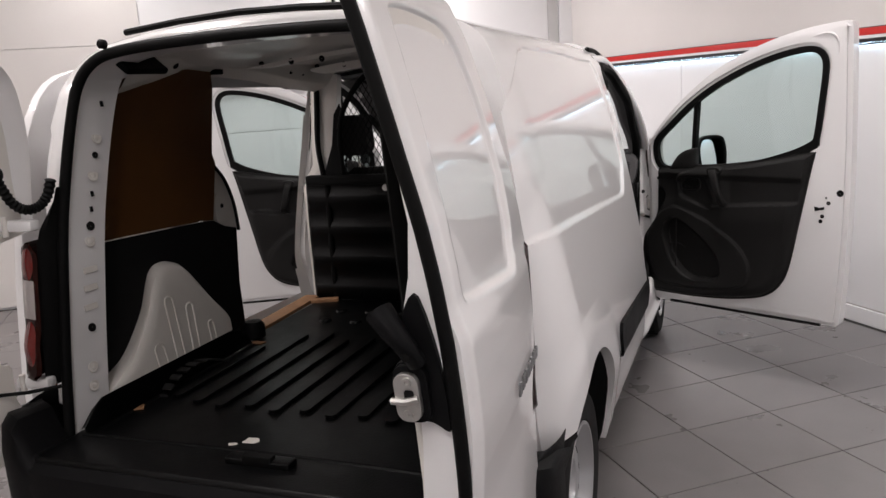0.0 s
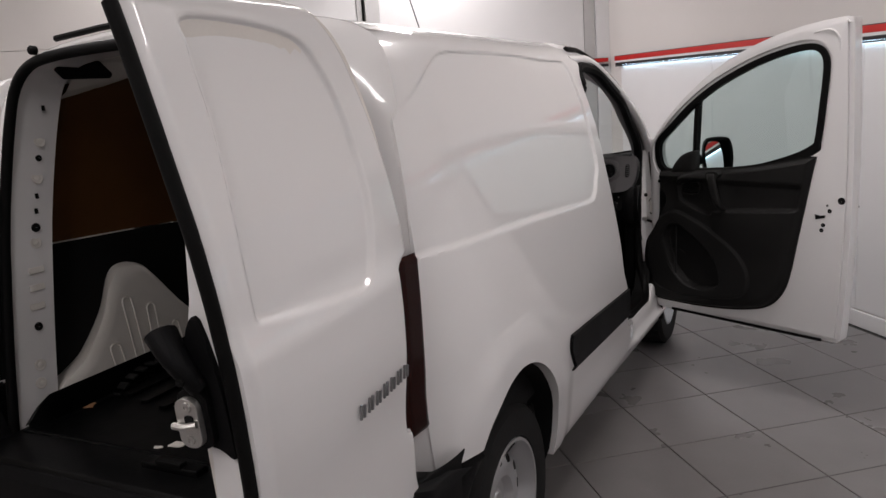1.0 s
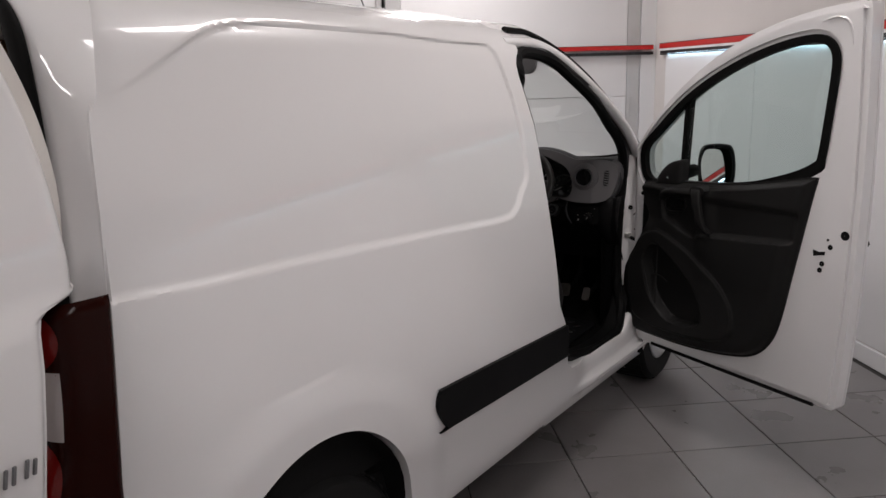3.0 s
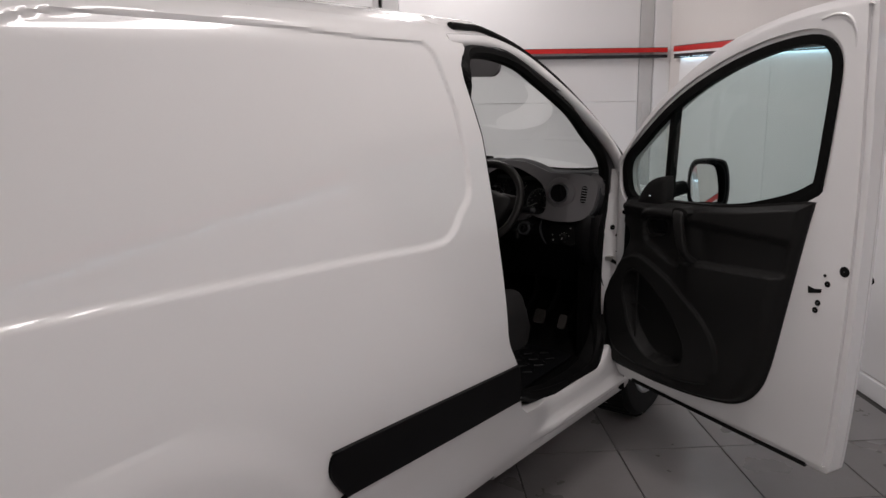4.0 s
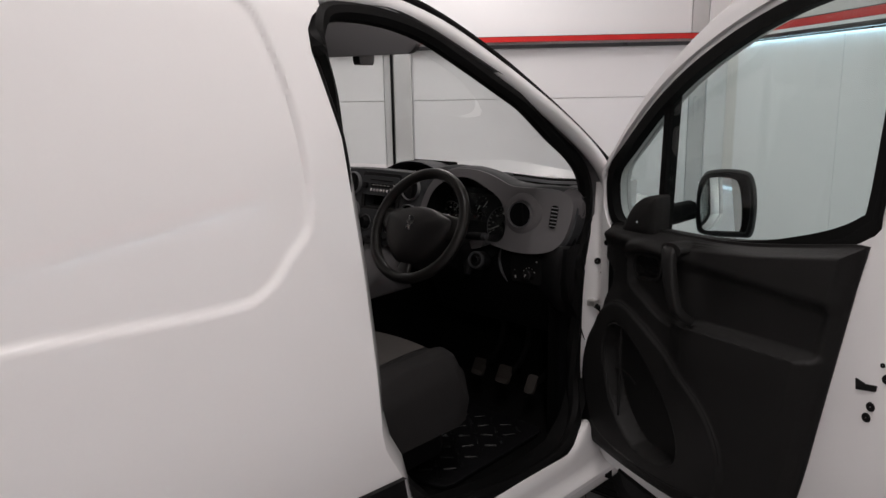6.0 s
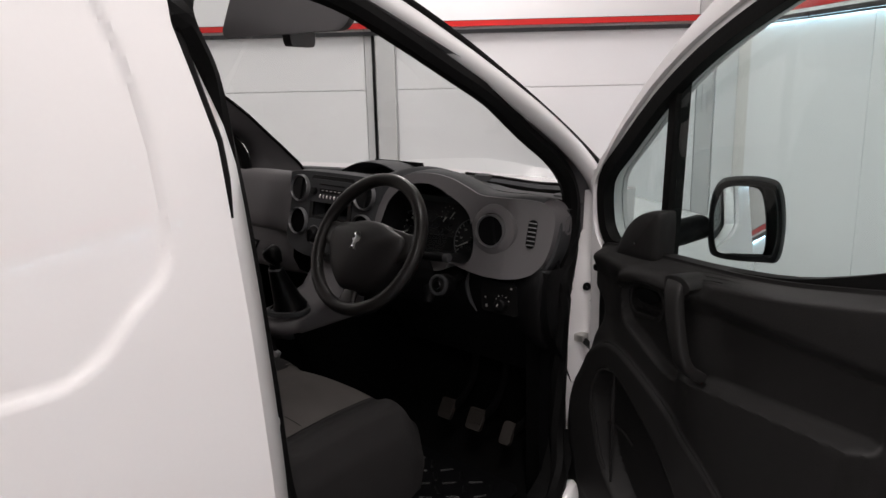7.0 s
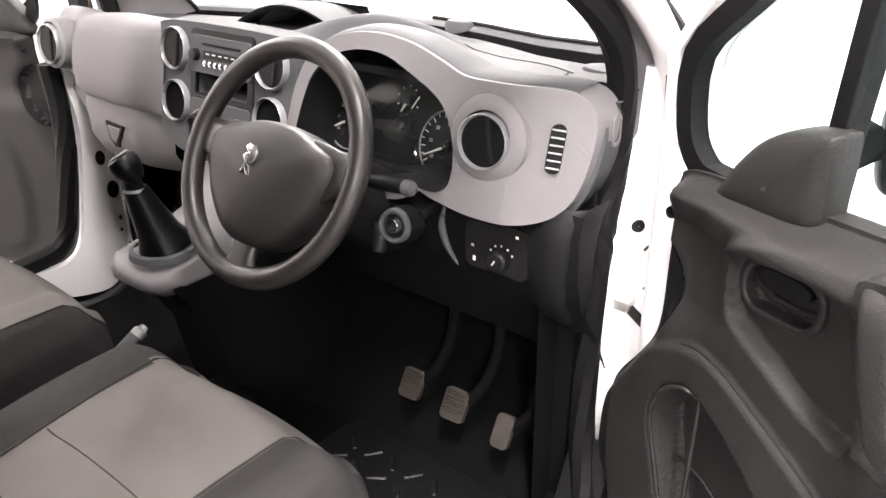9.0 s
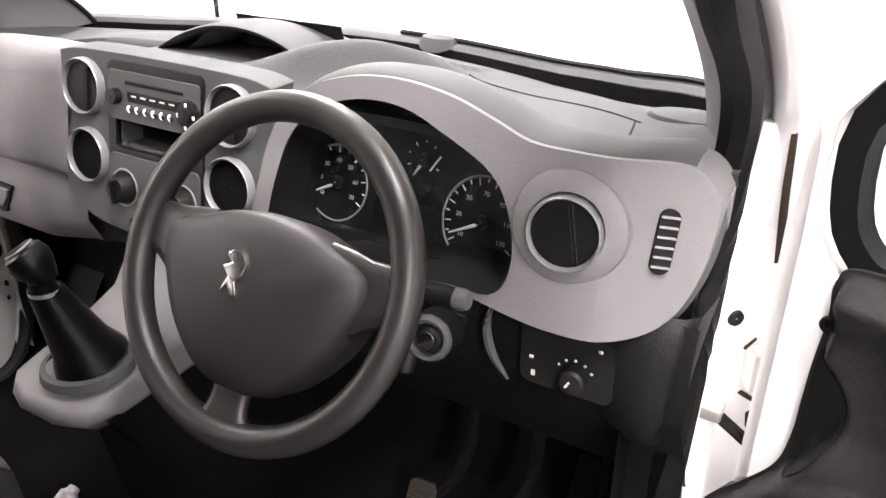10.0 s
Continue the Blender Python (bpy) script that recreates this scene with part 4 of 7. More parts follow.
        part("latch_box", plate([(-0.046 + a_, 1.152 + b_) for a_, b_ in rounded(0.058, 0.098, 0.020)], [], 0.0, 0.024, end, 0.006, 3), TRIM, door)
        part("latch", plate([(-0.050 + a_, 1.150 + b_) for a_, b_ in rounded(0.042, 0.082, 0.018)], [], 0.010, 0.036, end, 0.005, 3), STEEL, door, "zinc plated door latch")
        part("latch_bolt", tube([end(-0.030, 1.152, 0.040), end(-0.052, 1.147, 0.044), end(-0.076, 1.146, 0.040)], 0.006, 8), STEEL, door)
        part("latch_slot", plate([(-0.046 + a_, 1.156 + b_) for a_, b_ in rounded(0.016, 0.016, 0.004)], [], 0.034, 0.038, end, 0.001), BLACK_IN, door)
        m = facing(end(-0.050, 1.150, 0.010), du)
        for dv in (0.028, -0.027):
            part("screw", revolve([(0.009, 0.024), (0.008, 0.030), (0.004, 0.030), (0.003, 0.027), (0.001, 0.027)], m @ Matrix.Translation((0, dv, 0)), 14), STEEL, door)
        hb = spline([end(-0.030, 1.205, 0.020), end(-0.040, 1.235, 0.030), end(-0.056, 1.262, 0.030), end(-0.078, 1.292, 0.020)], 5)
        part("inner_handle", tube(hb, [0.020 + 0.0006 * k for k in range(len(hb))], 12, squash=0.8), TRIM, door, "black plastic inside handle")
        part("handle_screw", revolve([(0.008, 0.0), (0.007, 0.004), (0.001, 0.004)], facing(end(-0.036, 1.225, 0.048), du), 12), RUBBER, door)
    if lettered:
        # lettering drawn as plain chrome bars
        n = 7
        for k in range(n):
            u = 0.300 - 0.036 * k
            m = Matrix.Translation(at(u, 1.031 + 0.0005 * k, 0.0545)) @ Matrix(((du.x, 0, dw.x, 0), (du.y, 0, dw.y, 0), (0, 1, 0, 0), (0, 0, 0, 1)))
            for off, tall in ((-0.0075, 0.015), (0.0065, 0.011 + 0.004 * (k % 2))):
                part("badge_bar", plate([(off - 0.0055, -0.015), (off + 0.0005, -0.015), (off + 0.0005 + 0.2 * (tall + 0.015), tall), (off - 0.0055 + 0.2 * (tall + 0.015), tall)], [], 0.0, 0.006, lambda a_, b_, c_, m=m: m @ Vector((-a_, b_, c_)), 0.002), SILVER, door, "small silver badge bar")
    return door


rear_door(1, (0.818, 0.045, 0), 95.5, 0.615, True)
rear_door(-1, (-0.868, 0.045, 0), 95.5, 0.80, False)
# hinges, wiring boot and check rod of the left door
for z, x in ((1.315, -0.755), (0.805, -0.80)):
    hg = part("hinge", box((0.12, 0.045, 0.035), pose(x, 0.055, z, 0, 0, 8), 0.010), PAINT, van, "white door hinge arm")
    part("hinge_pin", tube([(x - 0.03, 0.030, z - 0.03), (x - 0.03, 0.030, z + 0.03)], 0.010, 10), PAINT_IN, hg)
boot = spline([(-0.740, -0.01, 1.478), (-0.735, 0.0, 1.44), (-0.725, 0.02, 1.39), (-0.71, 0.05, 1.365), (-0.69, 0.08, 1.37), (-0.67, 0.10, 1.40), (-0.655, 0.11, 1.45)], 7)
part("wiring_boot", tube(boot, [0.013 + 0.004 * (k % 2) for k in range(len(boot))], 10), RUBBER, van, "black corrugated wiring boot")
part("boot_cap", revolve([(0.026, 0), (0.026, 0.02), (0.015, 0.03), (0.001, 0.03)], facing((-0.750, -0.01, 1.48), (1, -0.5, 0)), 16), RUBBER, van)
rings = []
for z in np.linspace(0.79, 1.42, 16):
    k = smooth01(1.26, 1.42, z)
    ox_ = lerp_list([p.y for p in half[:30]], [p.x for p in half[:30]], z) + 0.008
    lx_ = (side_x(0.03, z) - 0.062) * (1 - k) + ox_ * k
    ly_ = (lerp_list(REAR_Z, REAR_Y, z) - 0.098) * (1 - k) + (open_y(z) - 0.03) * k
    rings.append([(-lx_ - 0.004, ly_ + 0.02, z), (-lx_, ly_, z), (-(lx_ + ox_) / 2, (ly_ + open_y(z)) / 2 - 0.025, z), (-ox_, open_y(z) - 0.026, z), (-ox_, open_y(z) + 0.0, z)])
part("lamp_backing", loft(rings), RUBBER, van, "black plastic strip beside the tail lamp")
part("check_rod", tube([(-0.92, -0.06, 0.785), (-0.78, 0.0, 0.79), (-0.70, 0.06, 0.795)], 0.006, 8), RUBBER, van)

# rub strip, sill, wheel wells, wheels
for s in (1, -1):
    strip = [(p.x, p.y) for p in spline([(1.062, 0.70, 0), (1.065, 0.742, 0), (1.085, 0.756, 0), (1.14, 0.756, 0), (1.86, 0.708, 0), (1.915, 0.704, 0), (1.924, 0.692, 0), (1.94, 0.585, 0), (1.915, 0.577, 0), (1.135, 0.628, 0), (1.11, 0.634, 0)], 3, True)]
    if s > 0:
        part("rub_strip", plate(strip, [], -0.004, 0.012, lambda u, v, w, s=s: Vector((s * (side_x(u, v) + w), u, v)), 0.005), TRIM, van, "black grained plastic side rub strip")
    rings = []
    for y in np.linspace(1.90, 3.02, 29):
        d = lift(y) * 0 - 0.05 * (y - 1.95)
        k_ = smooth01(2.09, 2.32, y)
        rise = 0.026 * (1 - smooth01(2.05, 2.40, y)) + 0.07 * smooth01(2.66, 2.82, y) ** 2
        ring = []
        for x, z in ((0.78, 0.27), (0.830, 0.285), (0.842, 0.31), (0.848, 0.335), (0.864, 0.343), (0.872, 0.352), (0.873, 0.368), (0.866, 0.378), (0.855, 0.388), (0.850, 0.405), (0.848, 0.43), (0.845, 0.450), (0.836, 0.462), (0.822, 0.465), (0.80, 0.455), (0.765, 0.43), (0.745, 0.39)):
            z += d + rise * smooth01(0.39, 0.45, z)
            if x > 0.82 and z > 0.31:
                x = (side_x(y, z) - 0.003) * (1 - k_) + x * k_
            ring.append((s * x, y, z))
        rings.append(ring)
    part("sill", loft(rings), PAINT, van, "white door sill")
    well = []
    for k in range(25):
        a = radians(-12 + 204 * k / 24)
        wy, wz = ARCH[0] + ARCH[2] * math.cos(a), ARCH[1] + ARCH[3] * math.sin(a)
        well.append([(s * x, ARCH[0] + (ARCH[2] - g) * math.cos(a) + sh, ARCH[1] + (ARCH[3] - g) * math.sin(a) - dz) for x, g, dz, sh in ((min(0.885, side_x(wy, wz) - 0.012), 0.003, 0.0, 0.0), (0.815, 0.006, 0.0, 0.0), (0.800, 0.030, 0.02, 0.02), (0.745, 0.095, 0.03, 0.02))])
    part("wheel_well", loft(well), BLACK_IN, van)


def wheel(x, y, s):
    m = facing((x, y, 0.329), (s, 0, 0)) @ Matrix.Scale(1.03, 4)
    tyre_p = [(0.20, -0.02), (0.235, -0.02), (0.29, -0.02), (0.312, -0.012), (0.318, 0.0), (0.318, 0.055), (0.312, 0.08), (0.295, 0.097), (0.25, 0.102), (0.212, 0.096), (0.205, 0.08)]
    w = part("wheel", revolve(tyre_p, m, 56), TYRE, van, "black tyre on a silver steel wheel")
    part("rim", revolve([(0.207, 0.09), (0.205, 0.096), (0.196, 0.096), (0.190, 0.075), (0.172, 0.045), (0.165, 0.02), (0.15, 0.015)], m, 48), RIMS, w, "silver painted steel rim")
    bm = revolve([(0.168, 0.028), (0.150, 0.050), (0.115, 0.062), (0.085, 0.060), (0.07, 0.035), (0.045, 0.030), (0.03, 0.045), (0.001, 0.047)], m, 48)
    part("wheel_disc", bm, RIMS, w, "silver steel wheel disc")
    for k in range(12):
        a = 2 * math.pi * k / 12
        p = m @ Matrix.Rotation(a, 4, "Z") @ Matrix.Translation((0.137, 0, 0.0525))
        part("vent_hole", revolve([(0.016, 0), (0.014, 0.004), (0.001, 0.0035)], p @ Matrix.Rotation(0.4, 4, "Y"), 12), BLACK_IN, w)
    for k in range(40):
        p = m @ Matrix.Rotation(2 * math.pi * k / 40, 4, "Z")
        part("tread_block", box((0.008, 0.030, 0.165), p @ Matrix.Translation((0.318, 0, -0.003)), 0.002, 1), TYRE, w)
    return w


for y in (0.645, 3.31):
    for s in (1, -1):
        wheel(s * 0.738, y, s)


# ---- cab shell ----
GUT = [(0.655, 1.88, 1.765), (0.663, 1.98, 1.762), (0.665, 2.10, 1.755), (0.695, 2.28, 1.700), (0.737, 2.46, 1.604), (0.762, 2.65, 1.492), (0.775, 2.82, 1.388), (0.782, 2.948, 1.302), (0.788, 3.02, 1.247), (0.798, 3.10, 1.175)]
APT = [(0.752, 1.890, 1.60), (0.735, 1.903, 1.645), (0.722, 1.950, 1.682), (0.722, 2.08, 1.680), (0.740, 2.20, 1.650), (0.752, 2.32, 1.595), (0.772, 2.46, 1.520), (0.770, 2.58, 1.462), (0.766, 2.71, 1.378), (0.765, 2.81, 1.318), (0.762, 2.878, 1.262), (0.759, 2.912, 1.20), (0.757, 2.918, 1.12), (0.757, 2.905, 1.04)]
for s in (1, -1):
    g = spline([(s * x, y, z) for x, y, z in GUT], 6)
    n = len(g)
    mids = [(0.684, 1.86, 1.722), (0.695, 1.98, 1.722), (0.704, 2.10, 1.716), (0.722, 2.28, 1.664), (0.755, 2.465, 1.568), (0.780, 2.645, 1.465), (0.790, 2.79, 1.378), (0.794, 2.90, 1.300), (0.796, 2.960, 1.235), (0.796, 2.975, 1.17), (0.796, 2.975, 1.10)]
    pil = spline([(s * x, y, z) for x, y, z in mids], 6)
    part("windscreen_pillar", tube([p + Vector((-s * 0.002, 0.002, -0.006)) for p in pil], 0.023, 12), PAINT, van, "white windscreen pillar")
    part("gutter_strip", tube([p + Vector((s * 0.004, 0, 0.0)) for p in g[3:]], [0.0125 - 0.003 * min(1.0, k / 16) for k in range(n - 3)], 8), RUBBER, van, "black rubber roof gutter strip")
    part("roof_rail", tube([p + Vector((-s * 0.012, 0, -0.021)) for p in g[:22]], 0.022, 10), PAINT, van, "white roof rail over the door")
    edge = []
    for k, p in enumerate(g[:34]):
        f = 1 - 0.75 * smooth01(14, 33, k)
        if k == 0:
            edge.append([p + Vector((-s * a_, -0.10, b_ * 0.6 - 0.02)) for a_, b_ in ((-0.002, -0.012), (0.012, 0.014), (0.035, 0.027), (0.075, 0.034), (0.12, 0.030), (0.17, 0.0))])
        edge.append([p + Vector((-s * a_ * f, 0, b_ * f)) for a_, b_ in ((-0.002, -0.012), (0.012, 0.014), (0.035, 0.027), (0.075, 0.034), (0.12, 0.030), (0.17, 0.0))])
    part("roof_edge", loft(edge), PAINT, van, "white front corner of the roof")
    # inner trim: one face to the cab, one to the windscreen, meeting in a soft ridge
    cols, screen_edge = [], []
    for edge_p, ridge_p, glass_p in (((0.700, 1.98, 1.700), (0.640, 1.99, 1.700), (0.600, 2.02, 1.722)), ((0.712, 2.12, 1.690), (0.650, 2.13, 1.688), (0.620, 2.18, 1.716)), ((0.745, 2.33, 1.600), (0.690, 2.35, 1.600), (0.650, 2.40, 1.625)), ((0.765, 2.58, 1.485), (0.700, 2.62, 1.490), (0.662, 2.67, 1.505)),
                                     ((0.770, 2.73, 1.390), (0.695, 2.80, 1.385), (0.662, 2.85, 1.395)), ((0.767, 2.89, 1.295), (0.720, 2.872, 1.295), (0.683, 2.935, 1.300)), ((0.765, 2.945, 1.220), (0.732, 2.920, 1.220), (0.692, 2.99, 1.225)), ((0.765, 2.950, 1.150), (0.736, 2.950, 1.150), (0.697, 3.01, 1.150)), ((0.765, 2.950, 1.08), (0.736, 2.950, 1.08), (0.70, 3.01, 1.08))):
        E_, R_, G_ = Vector(edge_p), Vector(ridge_p), Vector(glass_p)
        if s < 0:
            # the broad foot of the passenger's trim runs out along the screen
            E_.y += 0.055 * smooth01(2.05, 2.35, E_.y)
            G_ = Vector((lerp_list([1.165, 1.30, 1.50, 1.72], [0.620, 0.642, 0.652, 0.600], G_.z), cat([1.08, 1.165, 1.225, 1.300, 1.395, 1.505, 1.625, 1.716, 1.75], [3.150, 3.135, 3.075, 3.000, 2.895, 2.735, 2.47, 2.18, 2.02], G_.z), G_.z))
            R_ = E_.lerp(G_, 0.45) + Vector((-0.006, -0.010, 0))
            screen_edge.append((-G_.x, G_.y + 0.004, G_.z))
        cols.append([E_ + (E_ - R_) * 0.3 + Vector((0, 0.03, 0)), E_, E_.lerp(R_, 0.5) + Vector((-0.004, -0.004, 0)), R_.lerp(E_, 0.16), R_ + Vector((-0.001, 0.001, 0)), R_.lerp(G_, 0.16), R_.lerp(G_, 0.6) + Vector((-0.003, 0, 0)), G_, G_ + Vector((0.03, 0.03, 0))])
    smooth_cols = list(zip(*[spline(line, 5) for line in zip(*cols)]))
    part("pillar_trim", loft([[(s * q.x, q.y, q.z) for q in ring] for ring in smooth_cols]), DASH, van, "grey plastic inner pillar trim", sharp=70)
    if s < 0:
        part("screen_edge", tube(spline(screen_edge, 4), 0.006, 6), RUBBER, van, "black windscreen edge")
    # aperture seal: top, front, bottom, rear
    ahead = 0.0 if s > 0 else 0.055
    loop = [(x - 0.012, y + ahead * smooth01(2.05, 2.35, y), z) for x, y, z in APT] + [(0.747, 2.880, 0.95), (0.745, 2.868, 0.75), (0.760, 2.845, 0.60), (0.795, 2.80, 0.50), (0.812, 2.72, 0.435), (0.815, 2.60, 0.422), (0.815, 2.42, 0.432), (0.815, 2.20, 0.475), (0.810, 2.12, 0.510), (0.790, 2.085, 0.550), (0.765, 2.055, 0.60), (0.757, 2.025, 0.68), (0.752, 1.995, 0.80), (0.725, 1.996, 1.0), (0.697, 1.995, 1.2), (0.680, 1.982, 1.38), (0.695, 1.950, 1.52)]
    part("door_seal", tube(spline([(s * x, y, z) for x, y, z in loop], 5, True), 0.022, 8, True), RUBBER, van, "black rubber door aperture seal")
    tread = [[(s * 0.818, y, z + 0.004), (s * 0.79, y, z + 0.012), (s * 0.74, y, z + 0.006), (s * 0.715, y, 0.40)] for y, z in ((2.06, 0.535), (2.12, 0.505), (2.20, 0.472), (2.42, 0.430), (2.60, 0.420), (2.72, 0.432), (2.80, 0.495), (2.85, 0.60))]
    part("sill_tread", loft(tread), RUBBER, van, "black sill tread cover")
    # hinge post
    post = []
    for z, dx in ((0.36, 0.0), (0.45, 0.0), (0.60, 0.0), (0.80, -0.002), (1.00, -0.004), (1.05, -0.003), (1.12, 0.0), (1.22, 0.004)):
        k_ = smooth01(0.98, 1.10, z)
        post.append([(s * (x + dx + max(0.0, 0.762 - x) * k_), y + max(0.0, 2.945 - y) * k_, z) for x, y in ((0.70, 2.875), (0.745, 2.875), (0.760, 2.885), (0.772, 2.935), (0.785, 2.952), (0.815, 2.962), (0.838, 2.975), (0.845, 3.00), (0.84, 3.06), (0.70, 3.06))])
    hp = part("hinge_post", loft(post, caps=True), PAINT, van, "white door hinge post")
    part("hole", revolve([(0.011, 0.0), (0.010, 0.004), (0.001, 0.003)], facing((s * 0.779, 2.942, 0.972), (s * 1, -0.9, 0)), 14), BLACK_IN, hp)
    for z in (0.58, 0.90):
        hinge = part("door_hinge", box((0.024, 0.040, 0.060), pose(s * 0.812, 2.958, z, 0, 0, s * 30), 0.007), PAINT_IN, hp, "beige-white door hinge")
        # flat plates paint the shade and grime of the slots; nothing is cut out
        for slot in ([(0.796, 0.040), (0.807, 0.055), (0.809, 0.052), (0.799, 0.036)], [(0.800, -0.029), (0.806, -0.034), (0.818, -0.042), (0.818, -0.036), (0.804, -0.025)], [(0.814, -0.061), (0.821, -0.053), (0.827, -0.084), (0.817, -0.083)]):
            part("hinge_slot", plate(slot, [], 0.0, 0.004, lambda u, v, w, z=z: Vector((s * u, 2.936 + 0.5 * (u - 0.80) - w, z + v)), 0.001), GRIME_SHADE, hinge)
    # thin plate painting the shaded gap, no opening behind it
    part("hinge_gap", plate([(0.796, 1.215), (0.803, 1.215), (0.808, 1.146), (0.811, 1.114), (0.812, 1.055), (0.808, 1.054), (0.802, 1.112), (0.799, 1.147)], [], 0.0, 0.004, lambda u, v, w: Vector((s * u, 2.950 - w, v)), 0.001), GRIME_SHADE, hp, "strip painted as the shaded, grimy gap beside the door hinge")
    if s > 0:
        part("post_cover", box((0.056, 0.014, 0.72), Matrix.Translation((s * 0.716, 2.866, 0.775)), 0.005), TRIM, hp, "black plastic post cover")
    part("check_strap", tube([(s * 0.775, 2.93, 0.835), (s * 0.83, 2.90, 0.825), (s * 0.90, 2.89, 0.815)], 0.008, 6), RUBBER, hp)
    part("strap_bracket", box((0.03, 0.03, 0.02), pose(s * 0.775, 2.925, 0.84), 0.004), STEEL, hp)
    if s < 0:
        inner = [(p.x, p.y) for p in spline([(2.80, 1.04, 0), (2.805, 0.88, 0), (2.764, 0.66, 0), (2.735, 0.575, 0), (2.69, 0.545, 0), (2.60, 0.545, 0), (2.56, 0.51, 0), (2.66, 0.455, 0), (2.735, 0.432, 0), (2.80, 0.430, 0), (2.845, 0.475, 0), (2.88, 0.60, 0), (2.892, 0.70, 0), (2.89, 0.90, 0), (2.88, 1.04, 0)], 4, True)]
        pr = part("inner_post", plate(inner, [], -0.02, 0.004, lambda u, v, w: Vector((-0.718 + w, u, v)), 0.004), PAINT, van, "white pressed door post and sill corner")
        for y, z, r in ((2.858, 0.705, 0.021), (2.842, 0.800, 0.017), (2.862, 0.62, 0.006), (2.858, 0.585, 0.005)):
            part("hole", revolve([(r, 0.0), (r * 0.9, 0.002), (0.001, 0.001)], facing((-0.7135, y, z), (1, 0, 0)) @ Matrix.Diagonal((0.8, 1.2, 1, 1)), 18), BLACK_IN, pr)
        part("post_seal", tube(spline([(-0.738, 2.775, 1.06), (-0.738, 2.775, 0.88), (-0.738, 2.732, 0.67), (-0.738, 2.705, 0.60), (-0.738, 2.655, 0.572), (-0.738, 2.54, 0.565)], 5), 0.026, 8), RUBBER, van, "black rubber seal along the door post")
        part("kick_trim", tube(spline([(-0.715, 2.905, 1.0), (-0.715, 2.912, 0.70), (-0.713, 2.885, 0.53), (-0.71, 2.835, 0.43), (-0.71, 2.74, 0.405), (-0.71, 2.60, 0.43)], 5), 0.014, 8), DASH_TOP, van, "grey edge trim of the footwell")
    part("edge_seal", tube([(s * (side_x(1.89, z) - 0.010), lerp_list(B_Z, B_Y, z) + 0.008, z) for z in np.linspace(1.32, 1.63, 12)], [0.002, 0.005] + [0.0075] * 10, 6), RUBBER, van, "black door edge seal")
    # rear door-post return and striker
    ret = []
    for z in np.linspace(0.52, 1.70, 20):
        yb = lerp_list(B_Z, B_Y, z)
        x = side_x(1.89, z)
        k = 1 - 0.75 * smooth01(1.35, 1.62, z)
        ret.append([(s * (x - dx * k), yb + dy * k, z) for dx, dy in ((0.020, 0.004), (0.032, 0.028), (0.070, 0.070), (0.118, 0.098), (0.142, 0.106), (0.152, 0.085))])
    part("door_post", loft(ret), PAINT, van, "white rear door post")
    trimr = [[(s * (side_x(1.89, z) - 0.145), 1.965, z), (s * (side_x(1.89, z) - 0.18), 1.975, z), (s * (side_x(1.89, z) - 0.26), 1.86, z)] for z in np.linspace(0.45, 1.72, 16)]
    if s > 0:
        part("post_trim", loft(trimr), TRIM, van, "black plastic door post trim")
part("striker", tube(spline([(0.758, 1.970, 0.933), (0.764, 1.985, 0.936), (0.764, 1.985, 0.956), (0.758, 1.970, 0.959)], 5), 0.0035, 8), STEEL, van, "steel door striker loop")

# windscreen, header, cowl
rs = spline(GUT[1:], 6)
rings = []
for i, p in enumerate(rs):
    t = i / (len(rs) - 1)
    bul = 0.20 + 0.17 * t
    rings.append([(p.x * k / 14, p.y + bul * (1 - abs(k / 14) ** 2.2), p.z + (0.075 - 0.10 * t) * (1 - (k / 14) ** 2)) for k in range(-14, 15)])
ws = part("windscreen", loft(rings), SCREEN, van, "clear curved windscreen")
ws.visible_shadow = False
part("roof_header", tube([(x, 2.13 + 0.165 * (1 - (x / 0.66) ** 2), 1.752 + 0.05 * (1 - (x / 0.66) ** 2)) for x in np.linspace(-0.58, 0.58, 17)], 0.040, 10, squash=0.6), PAINT_IN, van, "beige windscreen header")
head = []
for y in np.linspace(1.86, 2.25, 6):
    head.append([(x, y + 0.10 * (1 - (x / 0.66) ** 2) * (y > 2.1), 1.72 + 0.035 * (1 - (x / 0.66) ** 2)) for x in np.linspace(-0.66, 0.66, 13)])
part("headliner", loft(head), DASH, van, "grey cab headlining")
for s in (1, -1):
    part("sun_visor", plate([(a, b) for a, b in rounded(0.46, 0.13, 0.03)], [], -0.009, 0.009, lambda u, v, w, s=s: Vector((s * 0.33 + u, 2.36 + 0.045 * (1 - abs(u)) + v * 0.35 + w, 1.665 + v * 0.9)), 0.005), DASH, van, "grey folded sun visor")
rv = part("rear_view_mirror", plate([(a, b) for a, b in rounded(0.22, 0.06, 0.025)], [], 0, 0.03, lambda u, v, w: Vector((0.14 + u * 0.55 + w, 2.56 - u * 0.80, 1.615 + v)), 0.01, 3), TRIM, van, "black interior rear-view mirror")
part("mirror_stem", tube([(0.14, 2.57, 1.62), (0.06, 2.55, 1.72)], 0.010, 8), TRIM, rv)

